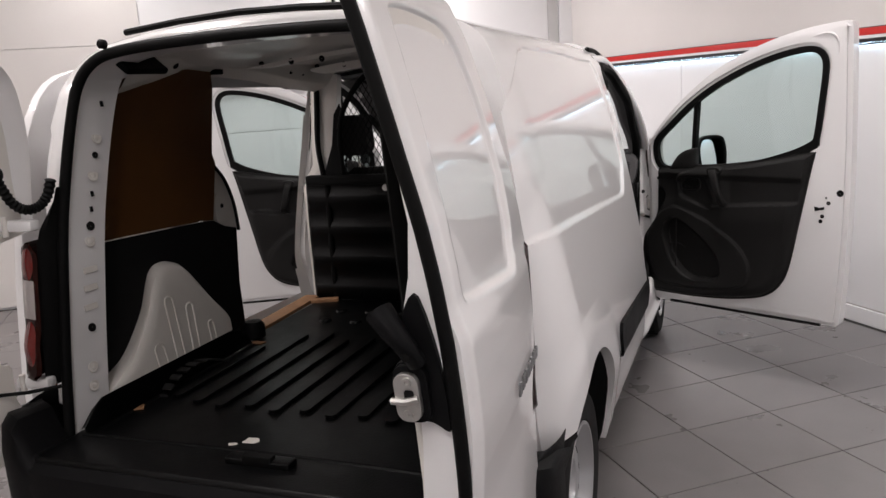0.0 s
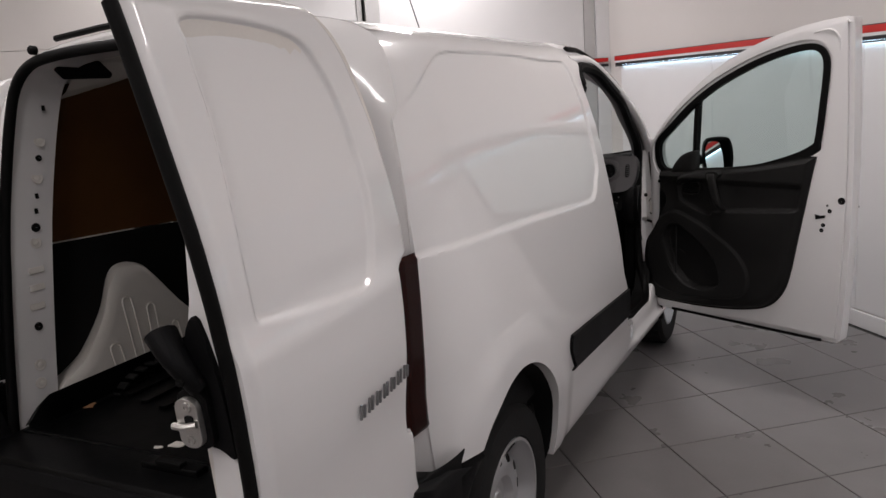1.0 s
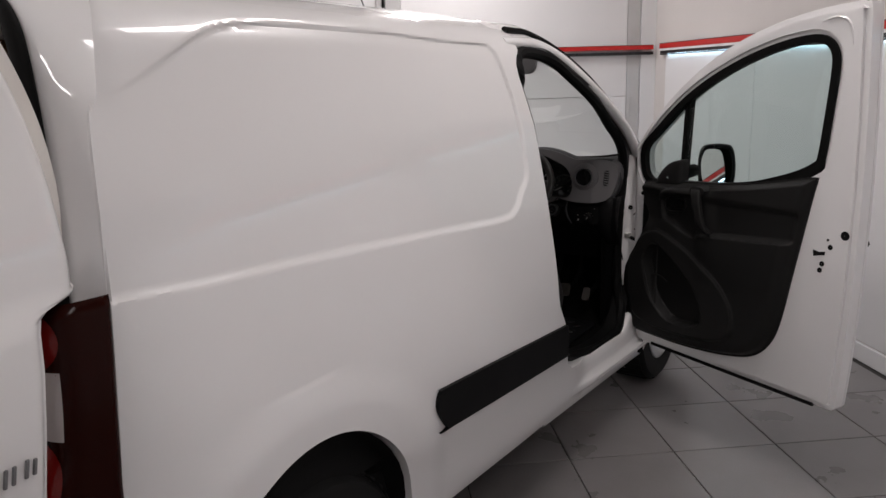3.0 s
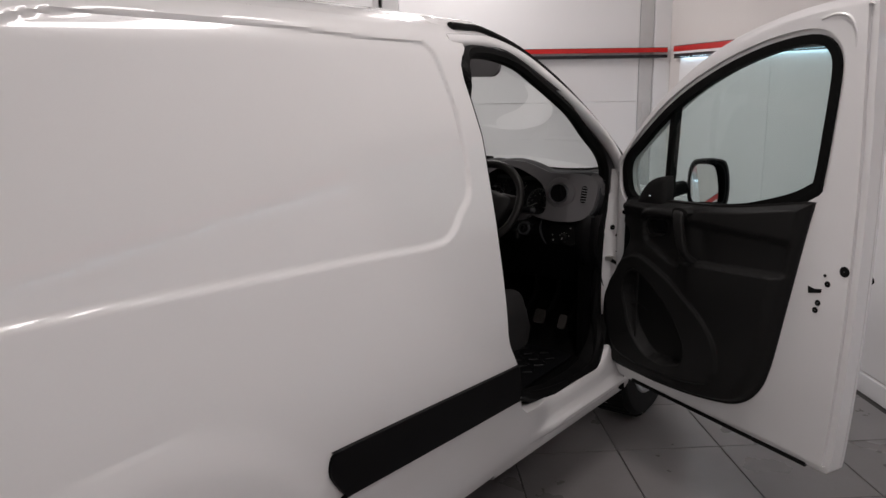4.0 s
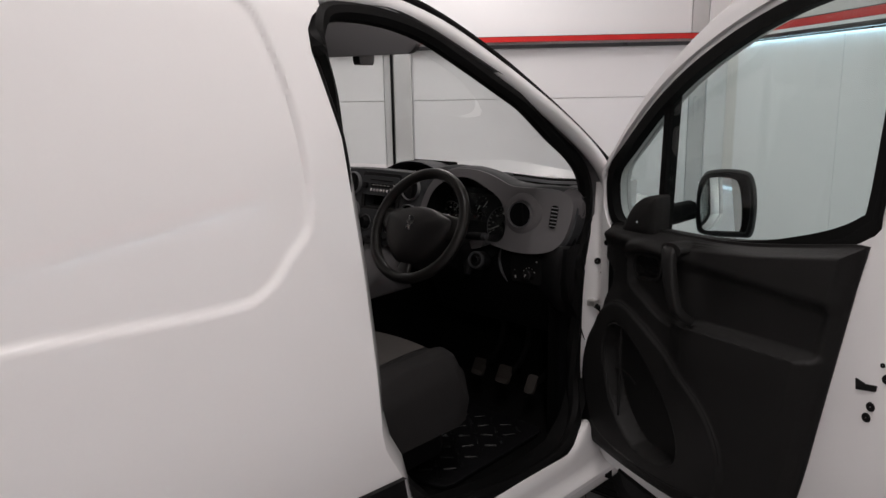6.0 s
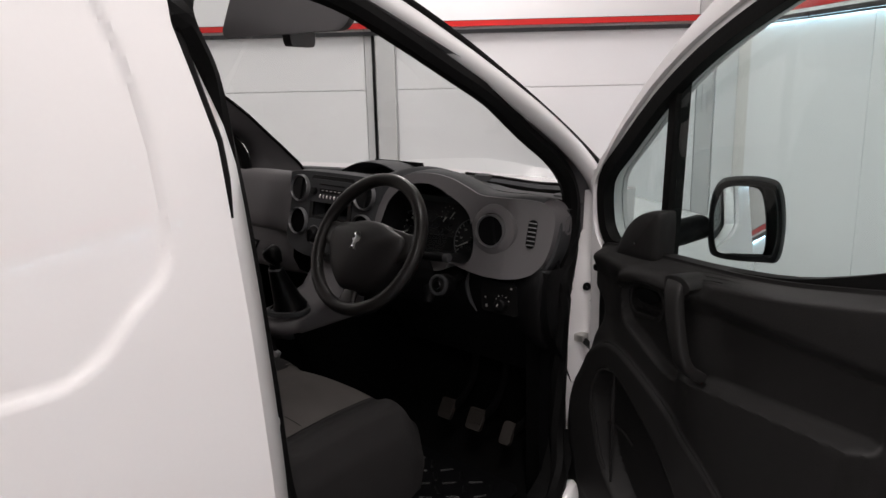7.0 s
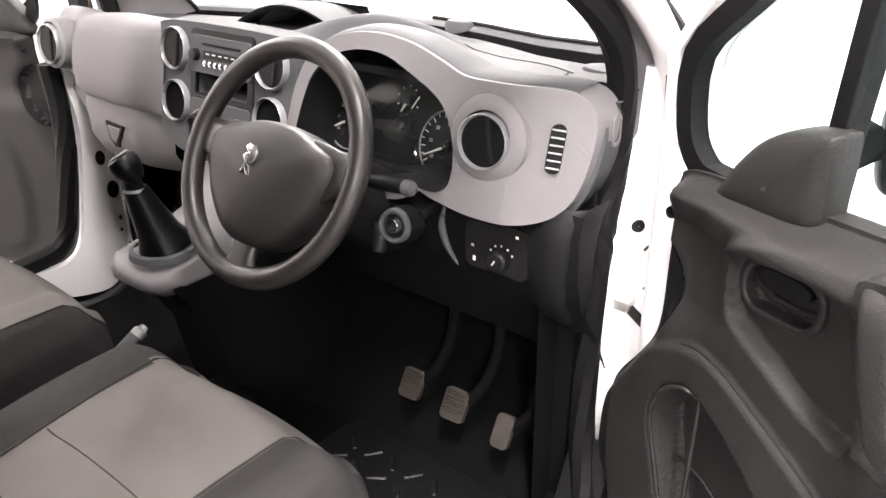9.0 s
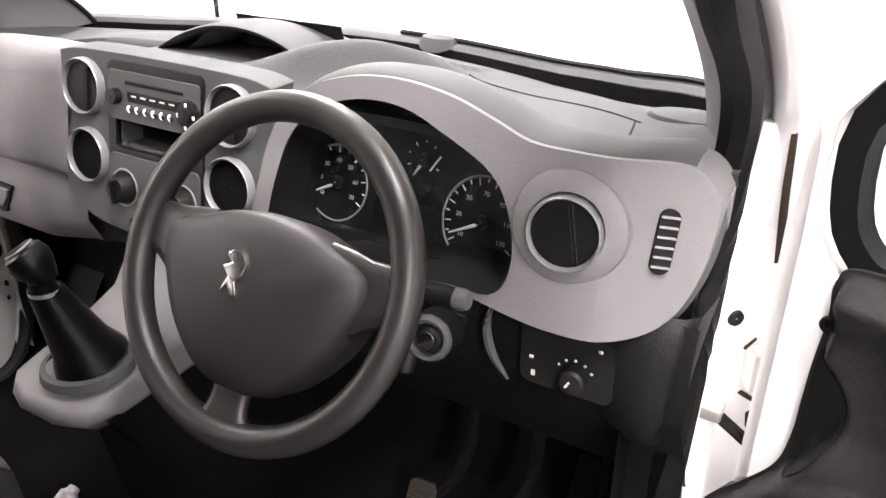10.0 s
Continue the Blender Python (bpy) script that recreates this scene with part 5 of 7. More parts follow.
# bonnet and wings, front closing panels
for s in (1, -1):
    grid = []
    for y in np.linspace(3.02, 4.18, 34):
        f = max(0.0, (y - 3.75) / 0.43)
        lo = max(0.33 - 0.02 * (y - 3), 0.335 + math.sqrt(max(0, 0.405 ** 2 - (y - 3.31) ** 2))) if abs(y - 3.31) < 0.405 else 0.27
        top = 1.075 - 0.10 * (y - 3.02) - 0.18 * f * f
        ring = []
        for k in range(13):
            z = lo + (top - lo) * k / 12
            x = lerp_list([0.25, 0.5, 0.72, 0.9, 1.0, 1.08], [0.84, 0.885, 0.895, 0.87, 0.83, 0.78], z) - 0.22 * f * f
            ring.append((s * x, y, z))
        x0 = ring[-1][0]
        for k in range(1, 9):
            a = k / 8
            ring.append((x0 * (1 - a), y + 0.10 * a * a * (1 - f * 0.5), top + 0.085 * math.sin(a * math.pi / 2)))
        grid.append(ring)
    part("wing", loft(grid), PAINT, van, "white front wing and bonnet half")
    well = [[(s * x, 3.31 + 0.405 * math.cos(a), 0.335 + 0.405 * math.sin(a)) for x in (0.87, 0.58)] for a in (radians(-10 + 200 * k / 20) for k in range(21))]
    part("wheel_well", loft(well), BLACK_IN, van)
nose = []
for z in np.linspace(0.27, 0.80, 8):
    nose.append([(x, 4.40 - 0.30 * (abs(x) / 0.68) ** 2.4 - 0.25 * max(0, z - 0.6), z) for x in np.linspace(-0.68, 0.68, 21)])
part("front_bumper", loft(nose), PAINT, van, "plain white front bumper")
# black band and scuttle along the foot of the screen, wiper resting on it
DASH_R = lambda x: 3.31 - 0.5 * x * x
DASH_RZ = lambda x: lerp_list([-0.72, -0.50, 0.0, 0.40, 0.54, 0.634, 0.72], [1.146, 1.136, 1.137, 1.138, 1.148, 1.165, 1.176], x)
foot = np.linspace(-0.735, 0.735, 41)
band_h = lambda x: 0.007 + 0.011 * smooth01(0.25, 0.60, x)
part("screen_band", loft([[(x, DASH_R(x) - 0.004, DASH_RZ(x) - 0.03), (x, DASH_R(x) + 0.010, DASH_RZ(x) - 0.004), (x, DASH_R(x) + 0.030, DASH_RZ(x) + band_h(x))] for x in foot]), GAP, van, "black band at the foot of the windscreen")
part("scuttle_panel", loft([[(x, DASH_R(x) + 0.029, DASH_RZ(x) + band_h(x) - 0.001), (x, DASH_R(x) + 0.040, DASH_RZ(x) + band_h(x) + 0.008), (x, DASH_R(x) + 0.075, DASH_RZ(x) + band_h(x) + 0.009), (x, DASH_R(x) + 0.14, DASH_RZ(x) - 0.02), (x, DASH_R(x) + 0.20, DASH_RZ(x) - 0.07)] for x in foot]), DASH_TOP, van, "grey scuttle panel below the windscreen")
part("wiper", tube([(x, DASH_R(x) + 0.052, DASH_RZ(x) + band_h(x) + 0.014) for x in np.linspace(0.68, 0.02, 14)], 0.005, 6), RUBBER, van, "black wiper arm")
part("wiper_boss", loft([[Vector((0.115 + 0.042 * k * math.cos(q), 3.345 + 0.026 * k * math.sin(q), h)) for q in (2 * math.pi * n / 16 for n in range(16))] for k, h in ((1.0, 1.135), (0.97, 1.154), (0.8, 1.162), (0.4, 1.165), (0.02, 1.166))], closed=True), DASH_TOP, van)
part("aerial", tube([(-0.16, 2.20, 1.86), (-0.16, 2.02, 2.16)], 0.003, 6), RUBBER, van, "black roof aerial")

# cab floor, firewall
part("cab_floor", box((1.50, 1.30, 0.03), Matrix.Translation((0, 2.42, 0.395)), 0.004), CARPET, van, "black cab carpet")
part("firewall", loft([[(-0.72, y, z), (0.72, y, z)] for y, z in ((2.78, 0.40), (2.98, 0.50), (3.04, 0.70), (3.06, 1.12))]), CARPET, van, "black firewall lining")
for s in (1, -1):
    part("kick_panel", loft([[(s * 0.692, y, 0.40), (s * 0.692, y, 1.1)] for y in (2.80 if s > 0 else 2.915, 3.06)]), CARPET, van)
mat_ob = link("floor_mat", plate([(a, b) for a, b in rounded(0.44, 0.50, 0.05)], [], 0, 0.012, lambda u, v, w: Vector((0.46 + u, 2.56 + v, 0.412 + w)), 0.004), MATTING)
tagged(mat_ob, "glossy black rubber floor mat with raised bars in the footwell", "floor mat")
for i in range(7):
    for j in range(9):
        part("bar", box((0.040, 0.011, 0.007), pose(0.30 + 0.053 * i, 2.36 + 0.048 * j, 0.4265, 3 * math.sin(i * 7.1 + j * 3.3), 3 * math.cos(i * 5.3 + j * 2.1), (45 if (i + j) % 2 else -45) + 9 * math.sin(i * 3.7 + j * 5.1)), 0.003, 1), MATTING, mat_ob)


# ---- front doors. Local frame: u from the hinge to the free edge, v up, w to the outside
def front_door(s, angle):
    a = radians(angle)
    H = Vector((0.862, 2.905, 0)) if s > 0 else Vector((-0.900, 2.890, 0))
    du = Vector((s * math.sin(a), -math.cos(a), 0))
    dw = Vector((s * math.cos(a), math.sin(a), 0))

    def at(u, v, w):
        bow = 0.030 * (1 - ((v - 0.75) / 0.75) ** 2) if v < 1.5 else 0.0
        lean = -0.16 * max(0.0, v - 1.2) ** 1.5
        return H + du * u + dw * (w + lean * 0.5) + Vector((0, 0, v))

    outer = [(-0.03, 1.24), (-0.01, 1.285), (0.05, 1.36), (0.14, 1.45), (0.25, 1.54), (0.38, 1.628), (0.52, 1.70), (0.68, 1.757), (0.84, 1.795), (1.0, 1.814), (1.045, 1.812), (1.062, 1.79), (1.062, 1.60), (1.060, 1.02), (1.048, 0.66), (1.030, 0.40), (1.018, 0.362), (0.99, 0.355), (0.80, 0.360), (0.5, 0.355), (0.2, 0.350), (0.04, 0.352), (-0.01, 0.37), (-0.025, 0.42), (-0.03, 0.8)]
    rim = [(p.x, p.y) for p in spline([(u, v, 0) for u, v in outer], 3, True)]
    win = [(0.025, 1.265), (0.10, 1.34), (0.235, 1.455), (0.37, 1.543), (0.52, 1.615), (0.65, 1.662), (0.76, 1.690), (0.86, 1.703), (0.915, 1.690), (0.943, 1.648), (0.943, 1.58), (0.925, 1.44), (0.903, 1.285), (0.885, 1.258), (0.82, 1.222), (0.72, 1.187), (0.60, 1.155), (0.45, 1.135), (0.25, 1.120), (0.10, 1.115), (0.055, 1.125), (0.025, 1.17)]
    wl = [(p.x, p.y) for p in spline([(u, v, 0) for u, v in win], 3, True)]
    door = part("front_door", plate(rim, [wl], -0.03, 0.020, at, 0.012, 3), PAINT, van, "white steel front door standing open")
    # raised inner shell, corner pressing and outer skin
    part("inner_shell", plate(offs(rim, -0.024), [offs(wl, 0.030)], -0.043, -0.02, at, 0.009, 3), PAINT, door)
    part("corner_pressing", tube(spline([at(u_, v_, -0.043) for u_, v_ in ((0.895, 1.757), (0.945, 1.768), (0.985, 1.758), (1.003, 1.725), (1.005, 1.675))], 4), [0.002, 0.003, 0.004, 0.005, 0.006, 0.006, 0.007, 0.007, 0.008, 0.007, 0.007, 0.006, 0.006, 0.005, 0.004, 0.003, 0.002], 8, squash=0.7), PAINT, door)
    part("outer_skin", plate([(u, v) for u, v in rim], [[(p[0], p[1]) for p in wl]], 0.022, 0.034, at, 0.005), PAINT, door)
    big = lambda k: offs(wl, (k - 1.0) * 0.45)
    part("window_seal", plate(offs(wl, 0.014), [offs(wl, -0.015)], -0.041, -0.012, at, 0.005), RUBBER, door, "black rubber window seal")
    pane = part("window_pane", plate(big(1.01), [], -0.018, -0.014, at), GLASS, door, "tinted door glass")
    pane.visible_shadow = False
    # on the passenger's door handle and pocket sit further from the hinge, the mirror nearer to it
    far, near = (0.0, 0.0) if s > 0 else (0.15, -0.09)

    def card_at(u, v, w):
        return at(u + far, v, w)
    part("window_divider", plate([(u_ + near, v_ + 0.9 * near * (v_ > 1.2)) for u_, v_ in ((0.225, 1.112), (0.246, 1.112), (0.281, 1.490), (0.256, 1.474))], [], -0.026, 0.012, at, 0.003), RUBBER, door)
    part("rear_corner_seal", plate([(0.60, 1.150), (0.74, 1.185), (0.84, 1.222), (0.90, 1.268), (0.925, 1.40), (0.912, 1.22), (0.88, 1.205), (0.7, 1.155)], [], -0.042, -0.018, at, 0.003), RUBBER, door)
    # door card: moulded panel with its bellied form
    cardl = [(0.038, 1.00), (0.042, 1.06), (0.04, 1.10), (0.07, 1.125), (0.25, 1.138), (0.45, 1.150), (0.60, 1.166), (0.75, 1.192), (0.89, 1.218), (0.902, 1.205), (0.885, 1.13), (0.83, 0.85), (0.785, 0.63), (0.74, 0.53), (0.67, 0.468), (0.56, 0.435), (0.4, 0.412), (0.18, 0.400), (-0.02, 0.406), (-0.058, 0.418), (-0.068, 0.47), (-0.069, 0.62), (-0.062, 0.70), (-0.046, 0.742), (-0.008, 0.795), (0.026, 0.850), (0.036, 0.90), (0.037, 0.95)]
    cl = spline([(u, v, 0) for u, v in cardl], 4, True)
    pk = [(p.x, p.y) for p in spline([(0.0, 0.60, 0), (-0.006, 0.72, 0), (0.008, 0.80, 0), (0.05, 0.85, 0), (0.115, 0.897, 0), (0.178, 0.912, 0), (0.27, 0.882, 0), (0.39, 0.825, 0), (0.52, 0.735, 0), (0.59, 0.62, 0), (0.55, 0.51, 0), (0.30, 0.47, 0), (0.06, 0.49, 0)], 4, True)]
    PI = np.array([(p.x, p.y) for p in spline([(0.15, 0.60, 0), (0.112, 0.689, 0), (0.094, 0.762, 0), (0.106, 0.812, 0), (0.136, 0.844, 0), (0.178, 0.848, 0), (0.29, 0.779, 0), (0.38, 0.70, 0), (0.43, 0.60, 0), (0.40, 0.53, 0), (0.25, 0.52, 0)], 4, True)])
    CL = np.array([(p.x, p.y) for p in cl])
    PK = np.array(pk)

    # recessed handle panel and the cup in it
    h1 = [(0.250 + x_, 1.036 + y_ + x_ * 0.08) for x_, y_ in rounded(0.108, 0.060, 0.026)]
    panel_q = [(p.x, p.y) for p in spline([(0.186, 1.056, 0), (0.187, 1.015, 0), (0.196, 0.982, 0), (0.222, 0.966, 0), (0.26, 0.951, 0), (0.30, 0.932, 0), (0.345, 0.917, 0), (0.382, 0.914, 0), (0.384, 0.945, 0), (0.372, 0.985, 0), (0.357, 1.034, 0), (0.346, 1.076, 0), (0.325, 1.088, 0), (0.27, 1.084, 0), (0.21, 1.074, 0)], 4, True)]
    brow_q = np.array([(p.x, p.y) for p in spline([(0.182, 1.060, 0), (0.20, 1.086, 0), (0.245, 1.108, 0), (0.32, 1.128, 0), (0.38, 1.134, 0), (0.43, 1.130, 0), (0.43, 1.098, 0), (0.36, 1.092, 0), (0.325, 1.092, 0), (0.27, 1.088, 0), (0.20, 1.074, 0)], 4, True)])
    HQ, H1 = np.array(panel_q), np.array(h1)
    # hollow along the hinge side; its outline also cuts the painted shade sheet
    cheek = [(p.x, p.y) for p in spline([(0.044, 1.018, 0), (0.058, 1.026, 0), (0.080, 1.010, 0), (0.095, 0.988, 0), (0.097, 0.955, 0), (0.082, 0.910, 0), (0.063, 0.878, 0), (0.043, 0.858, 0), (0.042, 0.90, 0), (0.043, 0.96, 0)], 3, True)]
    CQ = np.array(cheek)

    def relief(u, v):
        # upper roll, hollow waist above the armrest ledge, bellied lower half, door pocket, speaker hollow
        e = press_depth(u, v, CL)
        hollow = 0.026 * smooth01(-0.004, 0.012, press_depth(u, v, CQ))
        u -= far
        d = -0.040 - 0.034 * smooth01(0.0, 0.026, e)
        vl = 0.932 + 0.085 * (u - 0.43)
        k = smooth01(0.37, 0.45, u)
        d += -0.026 * k * smooth01(vl + 0.004, vl - 0.007, v) * smooth01(0.0, 0.06, e) * (1 - 0.6 * smooth01(vl - 0.06, vl - 0.25, v))
        d += 0.012 * smooth01(0.42, 0.48, u) * smooth01(vl, vl + 0.012, v) * smooth01(1.095, 1.06, v) * smooth01(0.0, 0.05, e)
        d += -0.012 * smooth01(1.06, 1.10, v) * smooth01(0.0, 0.03, e)
        d += -0.014 * (1 - k) * smooth01(0.97, 0.90, v) * smooth01(0.0, 0.05, e)
        sp = press_depth(u, v, PK)
        d += -0.012 * smooth01(-0.010, 0.006, sp) + 0.060 * smooth01(-0.006, 0.012, press_depth(u, v, PI))
        d += -0.012 * smooth01(0.10, 0.20, u) * smooth01(0.50, 0.40, u) * smooth01(0.90, 0.96, v) * smooth01(1.13, 1.10, v)
        d += -0.016 * smooth01(-0.012, 0.006, press_depth(u, v, brow_q))
        d += 0.022 * smooth01(-0.004, 0.008, press_depth(u, v, HQ)) + 0.034 * smooth01(-0.002, 0.006, press_depth(u, v, H1))
        return min(d + hollow, -0.0475)

    bm, grid = bmesh.new(), []
    gv, gu = (190, 170) if s > 0 else (70, 60)
    v0, v1 = min(p.y for p in cl) + 0.002, max(p.y for p in cl) - 0.002
    for j in range(gv + 1):
        v = v0 + (v1 - v0) * j / gv
        us = sorted(A.x + (B.x - A.x) * (v - A.y) / (B.y - A.y) for A, B in zip(cl, cl[1:] + cl[:1]) if (A.y - v) * (B.y - v) < 0)
        lo, hi = us[0], us[-1]
        grid.append([bm.verts.new(at(u, v, relief(u, v))) for u in (lo + (hi - lo) * i / gu for i in range(gu + 1))])
    for A, B in zip(grid, grid[1:]):
        for k in range(gu):
            bm.faces.new((A[k], A[k + 1], B[k + 1], B[k]))
    rimv = [r[0] for r in grid] + grid[-1][1:] + [r[-1] for r in reversed(grid[:-1])] + list(reversed(grid[0][1:-1]))
    back = [bm.verts.new(q.co + dw * 0.03) for q in rimv]
    for k in range(len(rimv)):
        k2 = (k + 1) % len(rimv)
        bm.faces.new((rimv[k], rimv[k2], back[k2], back[k]))
    part("door_card", bm, CARD, door, "charcoal moulded plastic door card", sharp=50)
    # shade in the hollow is painted: a thin black sheet follows its relief
    part("cheek_shade", plate(cheek, [], 0.0, 0.001, lambda u, v, w: at(u, v, relief(u, v) - 0.0014 - w), fine=0.012), BLACK_IN, door, "black sheet painting shade into the hollow of the door card")
    ring_w = relief(0.345, 1.03)
    part("handle_bezel", plate(offs(h1, 0.009), [offs(h1, -0.002)], ring_w - 0.007, ring_w + 0.035, card_at, 0.004, 3), CARD, door, "charcoal rim of the handle cup")
    part("door_lever", plate([(p.x, p.y) for p in spline([(0.208, 1.046, 0), (0.222, 1.058, 0), (0.258, 1.062, 0), (0.286, 1.056, 0), (0.281, 1.042, 0), (0.252, 1.036, 0), (0.226, 1.034, 0)], 4, True)], [], ring_w - 0.002, ring_w + 0.012, card_at, 0.005, 3), DASH_LOW, door, "dark grey door release lever")
    part("lever_shelf", tube([card_at(u, v, ring_w + 0.010) for u, v in ((0.203, 1.030), (0.235, 1.020), (0.27, 1.022), (0.296, 1.028))], 0.004, 6), CARD, door)
    # brow over the panel, running out into the head of the pull handle
    brow = [(p.x, p.y) for p in spline([(0.375, 1.128, 0), (0.41, 1.137, 0), (0.436, 1.133, 0), (0.449, 1.119, 0), (0.436, 1.106, 0), (0.422, 1.092, 0), (0.40, 1.085, 0), (0.378, 1.100, 0)], 4, True)]
    part("handle_brow", plate(brow, [], -0.118, -0.060, card_at, 0.010, 3), CARD, door, "charcoal brow over the handle panel")
    grip = spline([(0.388, 1.115, -0.086), (0.403, 1.118, -0.112), (0.415, 1.092, -0.126), (0.432, 1.030, -0.129), (0.450, 0.975, -0.124), (0.460, 0.948, -0.094)], 5)
    rings = []
    for k, p in enumerate(grip):
        q = grip[min(k + 1, len(grip) - 1)] - grip[max(k - 1, 0)]
        # section square to the run: half its width across the door, depth along the run's normal
        nz = Vector((q.z, -q.y)).normalized()
        hw = 0.026 - 0.010 * k / len(grip)
        rings.append([card_at(p.x + a_ * hw, p.y + b_ * 0.011 * nz.x, p.z + b_ * 0.011 * nz.y) for a_, b_ in rounded(2.0, 2.0, 0.55, 3)])
    part("pull_handle", loft(rings, closed=True, caps=True), CARD, door, "grey plastic pull handle", sharp=60)
    part("pocket_joint", tube([card_at(p[0], p[1] + 0.004, relief(p[0] + far, p[1] + 0.004) - 0.0005) for p in pk if p[1] > 0.60 and p[0] > 0.12], 0.0016, 5), BLACK_IN, door)
    part("pocket_rim", tube([card_at(p[0], p[1], relief(p[0] - 0.004 + far, p[1] + 0.003) - 0.001) for p in PI if p[0] < 0.19 and p[1] > 0.53], 0.0035, 6), CARD, door)
    part("pocket_divider", tube([card_at(u, v, -0.066) for u, v in ((0.118, 0.70), (0.15, 0.705), (0.185, 0.70), (0.215, 0.685))], 0.003, 6), CARD, door)
    part("card_screw", revolve([(0.009, 0), (0.008, 0.005), (0.004, 0.005), (0.003, 0.001), (0.001, 0.001)], facing(at(0.055, 1.065, -0.068), -dw), 12), TRIM, door)
    part("card_stud", revolve([(0.008, 0), (0.001, 0.004)], facing(at(0.67, 0.87, -0.088), -dw), 10), DASH_LOW, door)
    # mirror sail and mirror
    sail = [(p.x, p.y) for p in spline([(0.116, 1.106, 0), (0.128, 1.138, 0), (0.150, 1.172, 0), (0.182, 1.204, 0), (0.222, 1.223, 0), (0.262, 1.230, 0), (0.274, 1.222, 0), (0.273, 1.16, 0), (0.264, 1.118, 0), (0.19, 1.104, 0)], 4, True)]
    sx_, sz_ = 0.20, 1.15
    rings = [[at(sx_ + (u - sx_) * k + near, sz_ + (v - sz_) * k, w) for u, v in sail] for k, w in ((1.0, -0.02), (1.0, -0.042), (0.975, -0.054), (0.90, -0.062), (0.70, -0.067), (0.40, -0.069), (0.05, -0.070))]
    part("mirror_sail", loft(rings, closed=True), CARD, door, "black mirror sail cover", sharp=80)
    part("mirror_arm", tube([at(0.165 + near, 1.150, 0.02), at(0.155 + near, 1.152, 0.08), at(0.150 + near, 1.160, 0.15)], [0.036, 0.036, 0.034], 12, squash=0.8), TRIM, door)
    mc = at(0.235 + near, 1.182, 0.20)
    mn = (du * 0.66 - dw * 0.753 + Vector((0, 0, 0.06))).normalized()
    mm = facing(mc, mn)
    prof = [(x_, y_) for x_, y_ in ((p.x, p.y) for p in spline([(-0.070, -0.080, 0), (-0.076, 0.0, 0), (-0.062, 0.075, 0), (-0.03, 0.093, 0), (0.03, 0.093, 0), (0.066, 0.080, 0), (0.080, 0.03, 0), (0.078, -0.06, 0), (0.055, -0.088, 0), (-0.04, -0.090, 0)], 4, True))]
    if s > 0:
        prof = [(-x_, y_) for x_, y_ in prof]
    rings = [[mm @ Vector((x_ * k, y_ * k, h)) for x_, y_ in prof] for k, h in ((0.82, -0.002), (0.86, 0.006), (0.96, 0.008), (1.0, 0.0), (1.03, -0.03), (0.97, -0.07), (0.75, -0.10), (0.3, -0.115), (0.02, -0.117))]
    part("mirror_housing", loft(rings, closed=True), TRIM, door, "black plastic mirror housing")
    mg = facing(mc - mn * 0.020, (du * 0.885 - dw * 0.466 + Vector((0, 0, 0.17))).normalized()) if s > 0 else mm
    part("mirror_glass", plate([(x_ * 0.90, y_ * 0.87) for x_, y_ in prof], [], -0.004, 0.0, lambda p_, q_, w: mg @ Vector((p_, q_, w))), MIRROR, door, "mirror glass")
    # lock face on the free edge
    for u, v, r in ((1.020, 1.022, 0.017), (0.968, 0.972, 0.010), (0.957, 0.997, 0.005), (0.940, 0.906, 0.010), (0.933, 0.881, 0.010)):
        part("hole", revolve([(r, 0.0), (r * 0.9, 0.003), (0.001, 0.002)], facing(at(u, v, -0.0425), -dw), 14), BLACK_IN, door)
    part("lock_slot", plate([(0.902, 0.953), (0.925, 0.948), (0.95, 0.953), (0.948, 0.940), (0.905, 0.930)], [], -0.0465, -0.042, at, 0.001), BLACK_IN, door, "black lock slot")
    part("bottom_seal", tube([at(u, 0.354, -0.030) for u in np.linspace(0.10, 0.94, 14)], 0.008, 6), RUBBER, door, "black rubber bottom seal")
    part("outer_handle", tube([at(u, v, w) for u, v, w in ((0.86, 0.99, 0.05), (0.89, 0.99, 0.085), (1.0, 0.99, 0.09), (1.04, 0.985, 0.05))], 0.014, 8), TRIM, door, "black outer door handle")
    part("side_strip", plate([(0.02, 0.60), (1.03, 0.575), (1.035, 0.70), (0.02, 0.725)], [], 0.046, 0.060, at, 0.006), TRIM, door, "black side rub strip")
    return door


front_door(1, 63.2)
front_door(-1, 64.0)


# ---- dashboard ----
def dash_y(z):
    return 2.775 + 0.2 * (z - 1.13)


def dface(u, v, w):
    """Dash face: u across, v up, w towards the seats."""
    return Vector((u, dash_y(v) - w, v))


CREST = [Vector(p) for p in spline([(0.045, 2.835, 1.190), (0.075, 2.875, 1.200), (0.105, 2.91, 1.216), (0.150, 2.945, 1.232), (0.200, 2.985, 1.236), (0.245, 3.035, 1.218), (0.268, 3.085, 1.192), (0.285, 3.118, 1.168)], 6)]


def crease_y(x):
    return 3.147 - 0.396 * x * x


